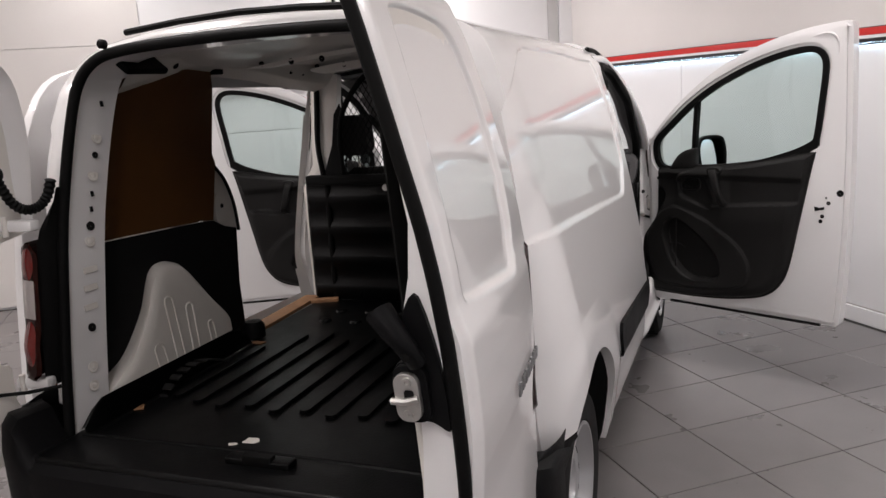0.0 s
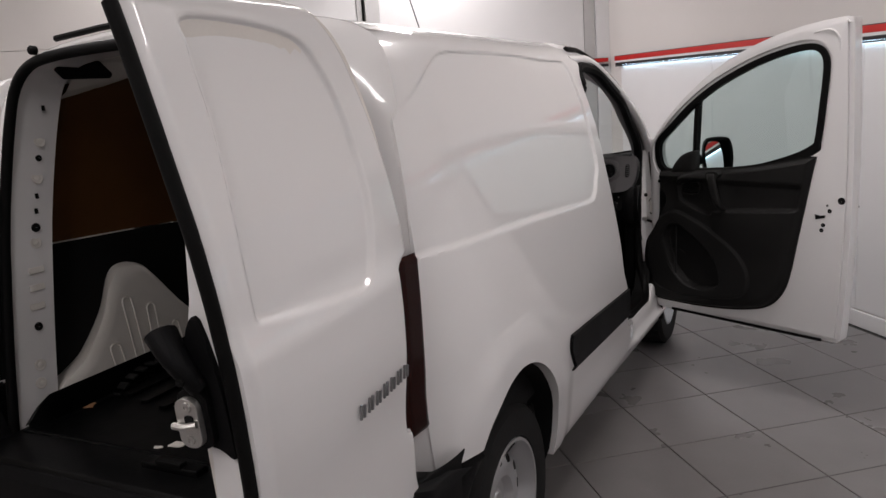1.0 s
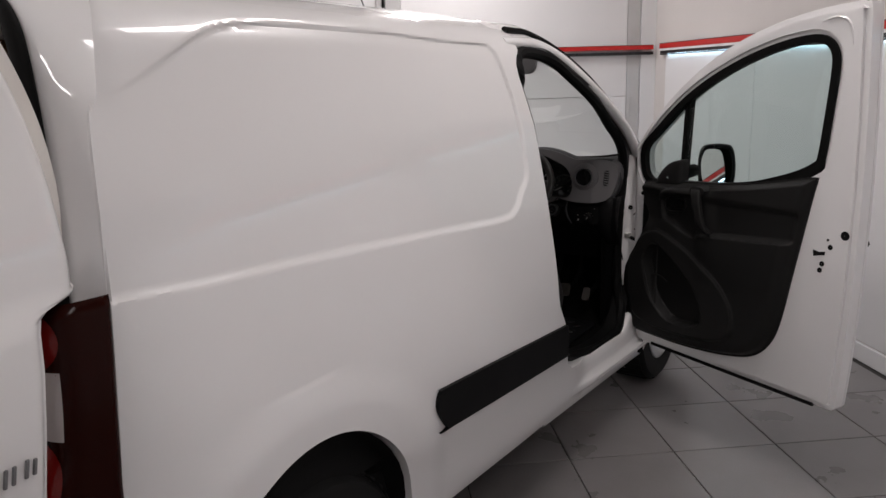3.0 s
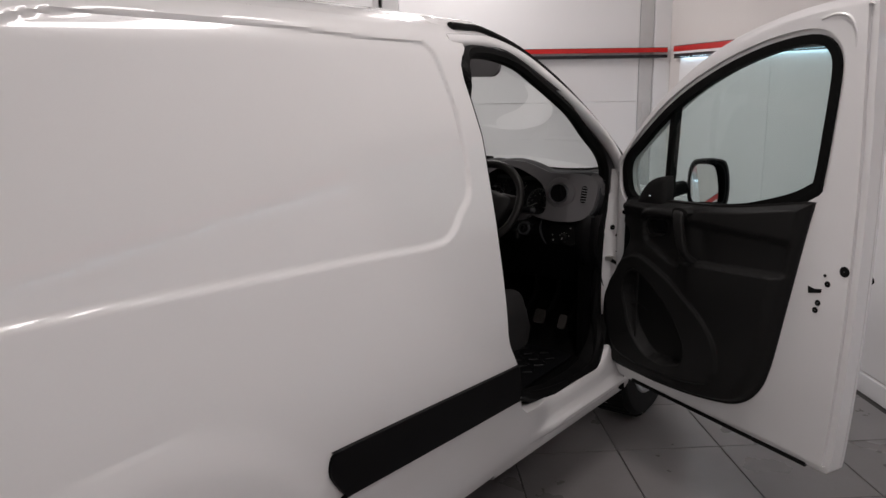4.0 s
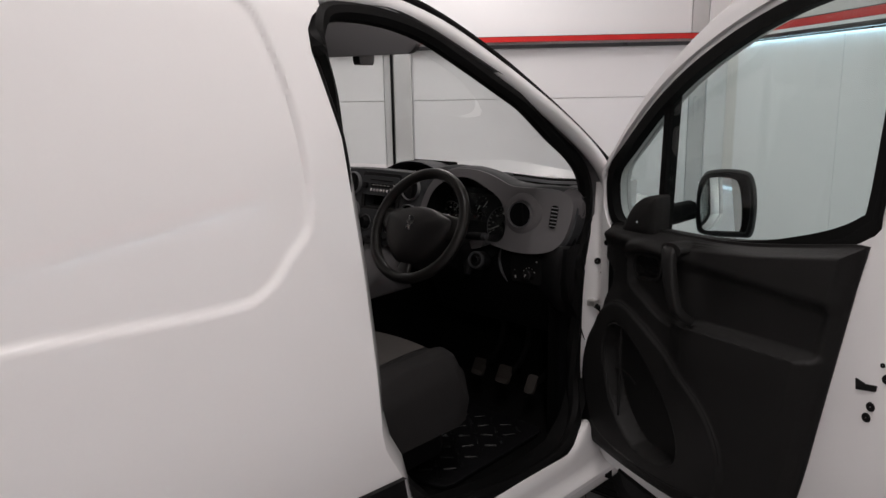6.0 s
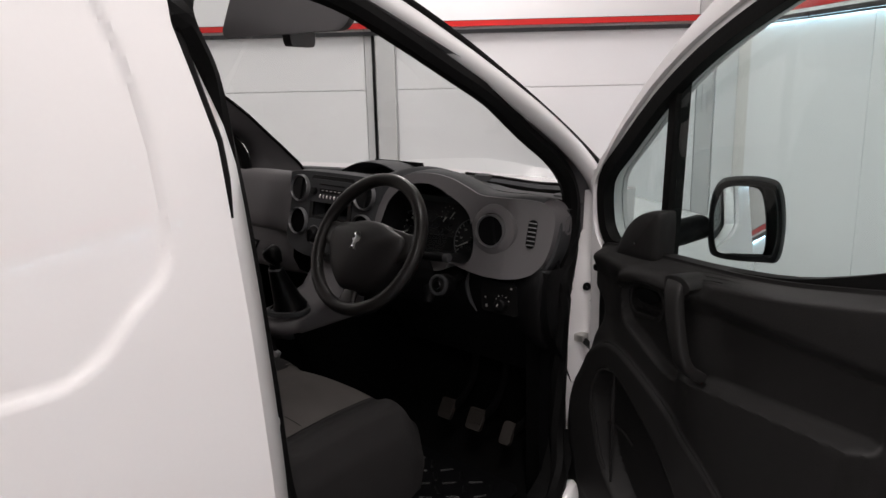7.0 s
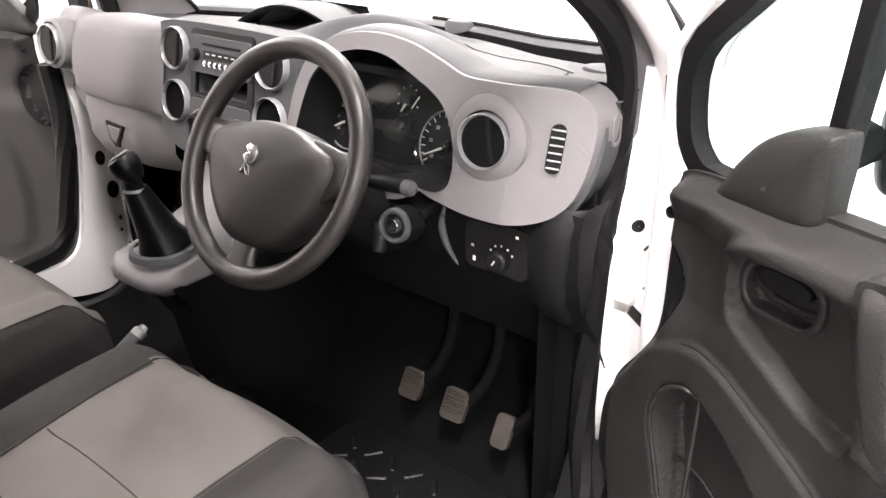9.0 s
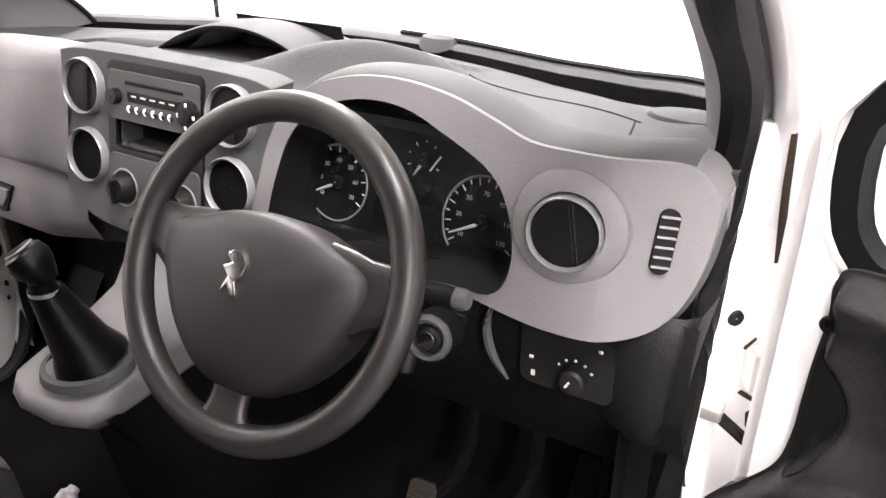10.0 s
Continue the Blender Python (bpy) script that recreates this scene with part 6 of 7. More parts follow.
def dash_base(x, y):
    """Height of the dash top without its hump: stack panel, passenger side, driver's side."""
    drv = 1.178 - 0.014 * smooth01(2.87, 3.10, y) * smooth01(0.60, 0.40, x)
    mid = 1.206 - 0.022 * smooth01(2.79, 2.97, y)
    pas = 1.188 - 0.022 * smooth01(-0.40, -0.62, x) - 0.030 * smooth01(2.80, 2.98, y)
    k = smooth01(0.03, 0.13, x)
    z = (mid if x > -0.2 else pas) * (1 - k) + drv * k
    # towards the screen the top falls to the black band
    e = smooth01(crease_y(x) - 0.01, DASH_R(x), y)
    z = z * (1 - e) + DASH_RZ(x) * e + 0.010 * math.sin(e * math.pi) * smooth01(0.1, 0.3, x)
    if x < -0.2:
        # tray let into the passenger side
        tray = smooth01(-0.60, -0.57, x) * smooth01(-0.215, -0.235, x) * smooth01(2.905, 2.925, y) * smooth01(3.04 + (x + 0.4) * 0.2, 3.02 + (x + 0.4) * 0.2, y)
        z -= 0.050 * tray
    return z


def dash_z(x, y):
    z = dash_base(x, y)
    best = 0.0
    for a, b in zip(CREST, CREST[1:]):
        ab, p = Vector((b.x - a.x, b.y - a.y)), Vector((x - a.x, y - a.y))
        t = min(1.0, max(0.0, p.dot(ab) / ab.length_squared))
        off = p - ab * t
        side = ab.x * off.y - ab.y * off.x
        w = 0.060 if side > 0 else 0.036
        best = max(best, (a.z + (b.z - a.z) * t - z) * math.exp(-(off.length / w) ** 2))
    return z + best


rings = []
for x in [*np.linspace(-0.755, -0.22, 44), *np.linspace(-0.21, 0.76, 98)]:
    front = 2.80 + 0.085 * smooth01(-0.46, -0.72, x) if x < 0.2 else 2.80 + 0.055 * smooth01(0.19, 0.24, x) * smooth01(0.60, 0.52, x) + 0.085 * smooth01(0.655, 0.74, x)
    ys = [front + (DASH_R(x) - front) * k / 46 for k in range(47)]
    rings.append([(x, front + 0.06, 0.98), (x, front + 0.05, dash_z(x, front) - 0.05), (x, front + 0.002, dash_z(x, front) - 0.008)] + [(x, y, dash_z(x, y)) for y in ys] + [(x, DASH_R(x) + 0.004, DASH_RZ(x) - 0.02)])
dash = part("dashboard", loft(rings), DASH_TOP, van, "slate grey moulded dashboard", sharp=60)
# joint lines of the top, speaker cover near the pillar
part("top_joint", tube([(x, crease_y(x), dash_z(x, crease_y(x)) + 0.0004) for x in np.linspace(0.31, 0.617, 24)], 0.0013, 5), BLACK_IN, dash)
part("top_joint", tube([(0.609 + 0.012 * math.sin(k / 10 * math.pi), y, dash_z(0.612, y) + 0.0004) for k, y in enumerate(np.linspace(2.84, crease_y(0.617), 11))], 0.0013, 5), BLACK_IN, dash)
part("speaker_cover", loft([[Vector((0.672 + 0.060 * k * math.cos(q), 3.035 + 0.032 * k * math.sin(q), h)) for q in (2 * math.pi * n / 28 for n in range(28))] for k, h in ((1.0, 1.170), (0.98, 1.181), (0.90, 1.186), (0.5, 1.189), (0.02, 1.190))], closed=True), DASH_TOP, dash, "grey oval speaker cover")
part("stack_joint", tube([(0.075 + 0.05 * k / 8, 2.79 + 0.075 * k / 8, dash_z(0.075 + 0.05 * k / 8, 2.79 + 0.075 * k / 8) + 0.0005) for k in range(9)], 0.0013, 5), BLACK_IN, dash)
# instrument surround on the driver's side
bez = [(p.x, p.y) for p in spline([(0.185, 1.02, 0), (0.19, 1.10, 0), (0.215, 1.175, 0), (0.26, 1.222, 0), (0.32, 1.245, 0), (0.39, 1.252, 0), (0.46, 1.244, 0), (0.52, 1.226, 0), (0.565, 1.212, 0), (0.62, 1.211, 0), (0.680, 1.211, 0), (0.722, 1.203, 0), (0.746, 1.186, 0), (0.758, 1.160, 0), (0.757, 1.115, 0), (0.748, 1.070, 0), (0.732, 1.038, 0), (0.705, 1.021, 0), (0.655, 1.016, 0), (0.59, 1.016, 0), (0.53, 1.022, 0), (0.485, 1.030, 0), (0.455, 1.005, 0), (0.30, 0.99, 0)], 5, True)]
hole = [(p.x, p.y) for p in spline([(0.215, 1.03, 0), (0.218, 1.10, 0), (0.24, 1.165, 0), (0.285, 1.204, 0), (0.34, 1.222, 0), (0.40, 1.222, 0), (0.455, 1.203, 0), (0.525, 1.168, 0), (0.555, 1.118, 0), (0.560, 1.068, 0), (0.54, 1.038, 0), (0.47, 1.036, 0), (0.36, 1.01, 0), (0.25, 1.005, 0)], 5, True)]


def bez_place(u, v, w):
    roll = 0.058 * smooth01(0.655, 0.768, u)
    return dface(u, v, w - roll + 0.006 * math.exp(-((u - 0.62) / 0.07) ** 2))


part("instrument_surround", plate(bez, [hole], -0.055, 0.012, bez_place, 0.010, 3, fine=0.03), DASH, dash, "light grey instrument surround")
inn = [[Vector((0.38 + (u - 0.38) * k, y + 0.3 * (v - 1.1), 1.105 + (v - 1.105) * k)) for u, v in hole] for k, y in ((1.0, 2.755), (0.985, 2.79), (0.955, 2.845), (0.94, 2.852))]
part("instrument_hood", loft(inn, closed=True), DASH_LOW, dash, "charcoal instrument hood")


def cl(u, v, w):
    return Vector((u, 2.852 + 0.3 * (v - 1.1) - w, v))


cluster = part("instrument_panel", plate([(0.38 + (u - 0.38) * 0.96, 1.105 + (v - 1.105) * 0.96) for u, v in hole], [], -0.01, 0, cl), DIAL, dash, "black instrument cluster")
cn = Vector((0, -1, 0.3)).normalized()


def figure(text, size, p, parent):
    """A number on a dial face, as a flat mesh."""
    cu = bpy.data.curves.new("figure", "FONT")
    cu.body, cu.size, cu.align_x, cu.align_y, cu.extrude = text, size, "CENTER", "CENTER", 0.0002
    tmp = bpy.data.objects.new("figure", cu)
    me = bpy.data.meshes.new_from_object(tmp)
    bpy.data.objects.remove(tmp)
    bpy.data.curves.remove(cu)
    me.materials.append(MARK)
    me.transform(facing(p, (0, -1, 0.3)))
    ob = new("figure", me)
    ob.parent = parent


for u, v, r, a0, a1, n, ned in ((0.252, 1.075, 0.050, 215, -30, 13, 205), (0.478, 1.070, 0.056, 215, -35, 19, 205), (0.383, 1.128, 0.026, 200, -20, 7, 240)):
    part("dial_ring", tube([cl(u + r * math.cos(q), v + r * math.sin(q), 0.004) for q in (2 * math.pi * k / 40 for k in range(40))], 0.0016, 5, True), SILVER, cluster) if r > 0.04 else None
    for k in range(n):
        q = radians(a0 + (a1 - a0) * k / (n - 1))
        c, s_ = math.cos(q), math.sin(q)
        ln = 0.80 if k % 2 == 0 else 0.87
        part("tick", tube([cl(u + r * ln * c, v + r * ln * s_, 0.003), cl(u + r * 0.95 * c, v + r * 0.95 * s_, 0.003)], 0.0011, 4), MARK, cluster)
        if k % 2 == 0 and 0.04 < r < 0.052:
            figure(str((k // 2 + 1) * 10), 0.0085, cl(u + r * 0.60 * c, v + r * 0.60 * s_, 0.003), cluster)
        elif r > 0.052 and k % 3 == 0:
            figure(str(10 + 10 * (k // 3) * 2), 0.0085, cl(u + r * 0.62 * c, v + r * 0.62 * s_, 0.003), cluster)
    q = radians(ned)
    part("needle", tube([cl(u, v, 0.006), cl(u + r * 0.85 * math.cos(q), v + r * 0.85 * math.sin(q), 0.006)], [0.003, 0.0012], 6), MARK, cluster)
    part("needle_hub", revolve([(0.009, 0.002), (0.008, 0.008), (0.001, 0.009)], facing(cl(u, v, 0), cn), 14), DIAL, cluster)
part("small_needle", tube([cl(0.395, 1.118, 0.006), cl(0.408, 1.138, 0.006)], 0.0014, 5), MARK, cluster)
part("display_frame", plate([(0.365 + a, 1.052 + b) for a, b in rounded(0.100, 0.038, 0.004)], [], 0, 0.002, cl), DASH_LOW, cluster)
lens = part("instrument_lens", loft([[Vector((0.38 + (u - 0.38) * k, 2.822 + 0.36 * (v - 1.105) * k + 0.012 * (1 - k), 1.105 + (v - 1.105) * k)) for u, v in hole] for k in (0.955, 0.6, 0.3, 0.02)], closed=True), SCREEN, cluster, "clear plastic lens over the dials")
lens.visible_shadow = False


def vent(u, v, place, n, r=0.041, slats=True, tilt=0.0, parent=dash):
    p = place(u, v, 0.013)
    m = facing(p, n)
    ring = part("air_vent", revolve([(r * 0.89, -0.006), (r * 0.90, 0.003), (r * 0.95, 0.006), (r, 0.003), (r * 1.02, -0.012)], m, 40), SILVER, parent, "round air vent with a silver ring")
    part("vent_well", revolve([(r * 0.895, -0.002), (r * 0.86, -0.0042), (0.001, -0.0046)], m, 32), CARPET, ring)
    if slats:
        mt = m @ Matrix.Rotation(radians(tilt), 4, "Z")
        part("vent_shutter", revolve([(r * 0.892, -0.002), (r * 0.86, -0.0005), (0.001, 0.0008)], mt, 32), TRIM, ring, "closed charcoal vent flap")
        part("vent_blade", box((0.0035, r * 1.55, 0.008), mt @ Matrix.Translation((0.30 * r, 0, 0.0)), 0.0015), DASH_LOW, ring)
        part("vent_gap", box((0.0018, r * 1.5, 0.004), mt @ Matrix.Translation((0.30 * r - 0.004, 0, 0.0012)), 0.0005, 1), BLACK_IN, ring)
    return ring


fn = Vector((0, -1, 0.2)).normalized()
vent(0.622, 1.132, lambda u, v, w: bez_place(u, v, w + 0.012), (0.10, -1, 0.16), 0.041, True, 12)
part("vent_boss", revolve([(0.066, -0.010), (0.062, 0.006), (0.053, 0.013), (0.0415, 0.015)], facing(bez_place(0.622, 1.133, 0.008), (0.08, -1, 0.16)), 40), DASH, dash)
# side demister
m = facing(bez_place(0.714, 1.127, 0.0135), (0.62, -1, 0.2)) @ Matrix.Rotation(radians(-8), 4, "Z")
sv = part("side_vent", plate([(a, b) for a, b in rounded(0.022, 0.070, 0.010)], [], -0.006, 0.005, lambda u, v, w: m @ Vector((u, v, w)), 0.002), BLACK_IN, dash, "narrow slatted demister vent")
for k in range(6):
    part("slat", box((0.020, 0.0022, 0.004), m @ Matrix.Translation((0, -0.027 + 0.0108 * k, 0.005)) @ Matrix.Rotation(0.5, 4, "X"), 0.0008, 1), SILVER, sv)
cap_line = spline([(0.675, 1.190, 0), (0.722, 1.184, 0), (0.744, 1.168, 0), (0.754, 1.14, 0), (0.753, 1.10, 0), (0.744, 1.06, 0), (0.728, 1.028, 0), (0.700, 1.008, 0)], 6)
cap_r = []
for dy, grow, drop in ((0.004, -0.002, 0.0), (0.012, 0.004, 0.0), (0.014, 0.0065, 0.0), (0.022, 0.0070, 0.0), (0.025, 0.0035, 0.0), (0.06, 0.003, 0.004), (0.11, 0.000, 0.010), (0.15, -0.006, 0.022), (0.19, -0.014, 0.040)):
    cap_r.append([(q.x + grow, bez_place(q.x, q.y, 0.0).y + dy, q.y - drop * smooth01(1.05, 1.18, q.y)) for q in cap_line])
# side cap in the darker slate: the shade on it is painted in
part("dash_end", loft(cap_r), DASH_TOP, dash, "dash end cap, dark grey by painted shade")
end_v = part("end_vent", plate([(a, b) for a, b in rounded(0.030, 0.048, 0.012)], [[(a, b) for a, b in rounded(0.020, 0.036, 0.009)]], -0.004, 0.003, lambda u, v, w: Vector((0.7585 + w - 0.10 * (u + 0.02), 2.885 + u, 1.138 + v)), 0.001), DASH, dash)
part("vent_dark", plate([(a, b) for a, b in rounded(0.021, 0.037, 0.009)], [], 0, 0.001, lambda u, v, w: Vector((0.7580 + w - 0.10 * (u + 0.02), 2.885 + u, 1.138 + v))), BLACK_IN, end_v)
part("end_joint", tube([(0.704, 2.790, 1.017), (0.708, 2.805, 1.003)], 0.0016, 5), MARK, dash)

# centre stack
stack = part("heater_console", plate([(p.x, p.y) for p in spline([(-0.215, 1.19, 0), (-0.205, 1.215, 0), (-0.10, 1.222, 0), (0.10, 1.222, 0), (0.19, 1.215, 0), (0.198, 1.19, 0), (0.195, 1.05, 0), (0.185, 1.0, 0), (0.10, 0.965, 0), (-0.12, 0.965, 0), (-0.20, 1.0, 0), (-0.213, 1.05, 0)], 4, True)], [[(-0.01 + a, 1.112 + b) for a, b in rounded(0.160, 0.046, 0.004)]], -0.04, 0.006, dface, 0.006, 3), DASH_TOP, dash, "slate grey console face of the dash")
for u, v, sl in ((-0.158, 1.168, True), (0.137, 1.170, True), (-0.153, 1.067, False), (0.137, 1.075, False)):
    vent(u, v, dface, fn, 0.042, sl, -4, stack)
part("stack_frame", plate([(-0.01 + a, 1.095 + b) for a, b in rounded(0.192, 0.235, 0.012)], [[(-0.01 + a, 1.112 + b) for a, b in rounded(0.160, 0.044, 0.004)]], 0.0, 0.010, dface, 0.003), DASH_LOW, stack)
radio = part("radio", plate([(-0.01 + a, 1.167 + b) for a, b in rounded(0.182, 0.068, 0.006)], [], 0.006, 0.014, dface, 0.003), DASH_TOP, stack, "grey car radio with round buttons")
part("disc_slot", box((0.115, 0.004, 0.004), Matrix.Translation(dface(-0.005, 1.187, 0.014)), 0.001, 1), BLACK_IN, radio)
part("key_strip", box((0.105, 0.004, 0.016), Matrix.Translation(dface(-0.005, 1.168, 0.014)), 0.001, 1), DASH_LOW, radio)
for k in range(6):
    part("button", revolve([(0.0058, 0), (0.0055, 0.004), (0.001, 0.005)], facing(dface(-0.052 + 0.0165 * k, 1.151, 0.013), fn), 14), CHROME, radio)
for k in range(5):
    part("key_bar", box((0.010, 0.002, 0.0025), Matrix.Translation(dface(-0.043 + 0.019 * k, 1.170, 0.0165)), 0.0005, 1), MARK, radio)
part("volume_knob", revolve([(0.012, 0), (0.011, 0.012), (0.001, 0.013)], facing(dface(-0.082, 1.165, 0.013), fn), 20), DASH_LOW, radio)
part("menu_knob", revolve([(0.020, 0), (0.019, 0.006), (0.011, 0.007), (0.010, 0.012), (0.001, 0.013)], facing(dface(0.064, 1.160, 0.013), fn), 20), DASH_LOW, radio)
for q in range(4):
    part("menu_mark", box((0.004, 0.003, 0.006), Matrix.Translation(dface(0.064 + 0.015 * math.cos(q * math.pi / 2), 1.160 + 0.015 * math.sin(q * math.pi / 2), 0.021)), 0.001, 1), MARK, radio)
part("open_bin", loft([[dface(-0.01 + a * k, 1.112 + b * k, w) for a, b in rounded(0.162, 0.048, 0.004)] for k, w in ((1.0, 0.006), (1.0, -0.03), (0.98, -0.12), (0.02, -0.121))], closed=True), BLACK_IN, stack, "dark open storage slot")
part("heater_panel", plate([(-0.01 + a, 1.030 + b) for a, b in rounded(0.185, 0.105, 0.010)], [], 0.006, 0.014, dface, 0.003), DASH_TOP, stack, "grey heater control panel")
for u in (-0.068, 0.052):
    part("heater_knob", revolve([(0.024, 0), (0.022, 0.010), (0.017, 0.020), (0.001, 0.021)], facing(dface(u, 1.035, 0.014), fn), 24), DASH_LOW, stack)
    part("knob_bar", box((0.006, 0.010, 0.036), Matrix.Translation(dface(u, 1.035, 0.036)), 0.002), TRIM, stack)
    part("knob_ring", tube([dface(u + 0.027 * math.cos(q), 1.035 + 0.027 * math.sin(q), 0.015) for q in (2 * math.pi * k / 28 for k in range(28))], 0.0015, 5, True), SILVER, stack)
for k in range(5):
    part("switch", box((0.018, 0.008, 0.010), Matrix.Translation(dface(-0.05 + 0.022 * k, 0.985, 0.014)), 0.002, 1), DASH_LOW, stack)

# hood bin on top of the dash, driver's cowl
BIN = spline([(-0.20, 1.182, 0), (-0.155, 1.206, 0), (-0.105, 1.226, 0), (-0.055, 1.238, 0), (0.0, 1.2405, 0), (0.05, 1.234, 0), (0.095, 1.219, 0), (0.128, 1.200, 0)], 4)
hood_r = []
for q in BIN:
    back = max(0.0, q.y - 1.18)
    hood_r.append([(q.x, 3.04, 1.180 + back * 0.55), (q.x, 2.965, q.y - 0.010), (q.x, 2.945, q.y - 0.007), (q.x, 2.943, q.y - 0.002), (q.x, 2.950, q.y), (q.x, 3.00, q.y - 0.001), (q.x * 1.03, 3.07, 1.180 + back * 0.80), (q.x * 1.08, 3.15, 1.168 + back * 0.30), (q.x * 1.12, 3.22, 1.140)])
part("bin_hood", loft(hood_r), DASH_TOP, dash, "slate grey hooded top bin", sharp=60)
part("bin_side", loft([[(-0.150 + 0.02 * k / 6, y, 1.180), (-0.118 + 0.05 * k / 6, y + 0.01, 1.205 + 0.012 * k / 6), (-0.085 + 0.055 * k / 6, y + 0.02, 1.228)] for k, y in enumerate(np.linspace(2.962, 3.06, 7))]), DASH, dash, "grey side wall of the top bin")
part("bin_inside", loft([[(x, 3.045, 1.175), (x, 3.05, 1.205), (x, 3.04, 1.235)] for x in np.linspace(-0.10, 0.12, 8)]), DASH_LOW, dash, "dark inside of the top bin")
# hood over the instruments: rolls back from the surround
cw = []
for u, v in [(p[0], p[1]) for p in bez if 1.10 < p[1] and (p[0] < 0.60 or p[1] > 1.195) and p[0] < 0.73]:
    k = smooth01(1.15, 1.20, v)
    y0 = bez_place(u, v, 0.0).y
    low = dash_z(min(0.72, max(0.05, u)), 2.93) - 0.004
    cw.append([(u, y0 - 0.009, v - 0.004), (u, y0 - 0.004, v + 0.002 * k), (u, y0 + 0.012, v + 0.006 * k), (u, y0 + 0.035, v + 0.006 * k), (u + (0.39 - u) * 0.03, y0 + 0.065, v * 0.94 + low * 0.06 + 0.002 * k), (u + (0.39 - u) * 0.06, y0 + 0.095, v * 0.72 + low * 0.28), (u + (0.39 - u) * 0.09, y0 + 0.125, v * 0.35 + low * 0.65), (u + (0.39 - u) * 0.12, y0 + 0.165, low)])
# the surround's plastic, in the darker slate to paint down the light from above
part("cowl_hood", loft(cw), DASH_TOP, dash, "instrument cowl, surround plastic darkened to slate against the light from above", sharp=70)

# passenger side of the dash, glove box
pas = []
for u in np.linspace(-0.755, -0.20, 34):
    e = 1 - 0.75 * smooth01(-0.30, -0.205, u)
    f = 0.085 * smooth01(-0.46, -0.72, u) - 0.042 * e
    top = 1.207 - 0.022 * smooth01(-0.40, -0.62, u)
    kink = 0.022 * smooth01(-0.28, -0.20, u)
    pas.append([(u + 0.12 * smooth01(1.05, 0.90, z) * smooth01(-0.45, -0.755, u), y + f * k, z) for y, z, k in ((2.93, top - 0.026, 0.3), (2.875, top - 0.006, 0.6), (2.845, top, 0.8), (2.822, top - 0.002, 0.9), (2.803, top - 0.011, 1), (2.790, top - 0.030, 1), (2.777, 1.13, 1), (2.765, 1.08, 1), (2.764, 1.045 - kink, 1), (2.772, 1.032 - kink, 1), (2.784, 1.024 - kink, 1), (2.772, 0.995 - kink, 1), (2.768, 0.94, 1), (2.79, 0.895, 1), (2.84, 0.865, 0.6), (2.90, 0.84, 0))])
part("passenger_dash", loft(pas), DASH, dash, "grey passenger dash panel and glove box", sharp=60)
glove = lambda u, v, w: Vector((u, 2.727 - w, v))
latch_ = part("glove_latch", plate([(-0.410, 0.986), (-0.337, 0.983), (-0.352, 0.958), (-0.372, 0.930), (-0.385, 0.928), (-0.403, 0.945)], [], -0.006, 0.0035, glove, 0.002), BLACK_IN, dash, "dark finger recess of the glove box")
part("latch_flap", plate([(-0.400, 0.979), (-0.345, 0.977), (-0.358, 0.957), (-0.374, 0.940), (-0.392, 0.945)], [], 0.0, 0.007, glove, 0.003), DASH, latch_)
part("vent_boss", revolve([(0.062, -0.030), (0.058, 0.004), (0.050, 0.010)], facing((-0.668, 2.772, 1.119), (0.03, -1, 0.15)), 36), DASH, dash)
vent(-0.668, 1.119, lambda u, v, w: Vector((u, 2.771 - w, v)), (0.03, -1, 0.15), 0.047, True, 0)
gl = part("glove_handle", plate([(-0.335 + a, 0.962 + b) for a, b in rounded(0.085, 0.055, 0.008)], [], -0.01, 0.004, lambda u, v, w: Vector((u, 2.735 - w, v)), 0.002), DASH_LOW, dash, "recessed glove box catch")
part("catch_lip", box((0.06, 0.012, 0.035), Matrix.Translation((-0.325, 2.733, 0.957)), 0.005), DASH, dash)

# lower driver panel, switches, ignition
low = []
for u in np.linspace(0.17, 0.765, 16):
    low.append([(u, 2.79, 1.035), (u, 2.782, 1.0), (u, 2.785, 0.93), (u, 2.80, 0.88), (u, 2.87, 0.78), (u, 2.90, 0.72), (u, 2.98, 0.70)])
part("knee_panel", loft(low), DASH_LOW, dash, "charcoal lower dash panel")
sw = part("switch_panel", plate([(0.628 + a, 0.955 + b) for a, b in rounded(0.115, 0.085, 0.012)], [], -0.01, 0.008, lambda u, v, w: Vector((u, 2.778 - w, v)), 0.003), BLACK_IN, dash, "black switch panel")
part("panel_lip", tube(spline([(0.532, 2.770, 1.010), (0.526, 2.766, 0.975), (0.535, 2.766, 0.938), (0.556, 2.768, 0.906)], 5), [0.001 + 0.0052 * math.sin(math.pi * (k + 0.5) / 16) for k in range(16)], 6), DASH_TOP, dash)
part("light_knob", revolve([(0.017, 0), (0.0155, 0.018), (0.012, 0.021), (0.001, 0.0215)], facing((0.640, 2.770, 0.940), (0.1, -1, 0.15)), 20), DASH_LOW, sw)
for k in range(5):
    q = radians(150 - 30 * k)
    part("knob_tick", box((0.0035, 0.002, 0.0035), Matrix.Translation((0.640 + 0.023 * math.cos(q), 2.769, 0.940 + 0.023 * math.sin(q))), 0.0008, 1), MARK, sw)
part("knob_mark", box((0.003, 0.002, 0.010), pose(0.639, 2.7485, 0.942, 0, 30, 0), 0.0006, 1), MARK, sw)
for u, v in ((0.585, 0.950), (0.588, 0.930), (0.588, 0.926), (0.668, 0.985)):
    part("switch_mark", box((0.0055, 0.002, 0.0045), Matrix.Translation((u, 2.769, v)), 0.0008, 1), MARK, sw)
cover = []
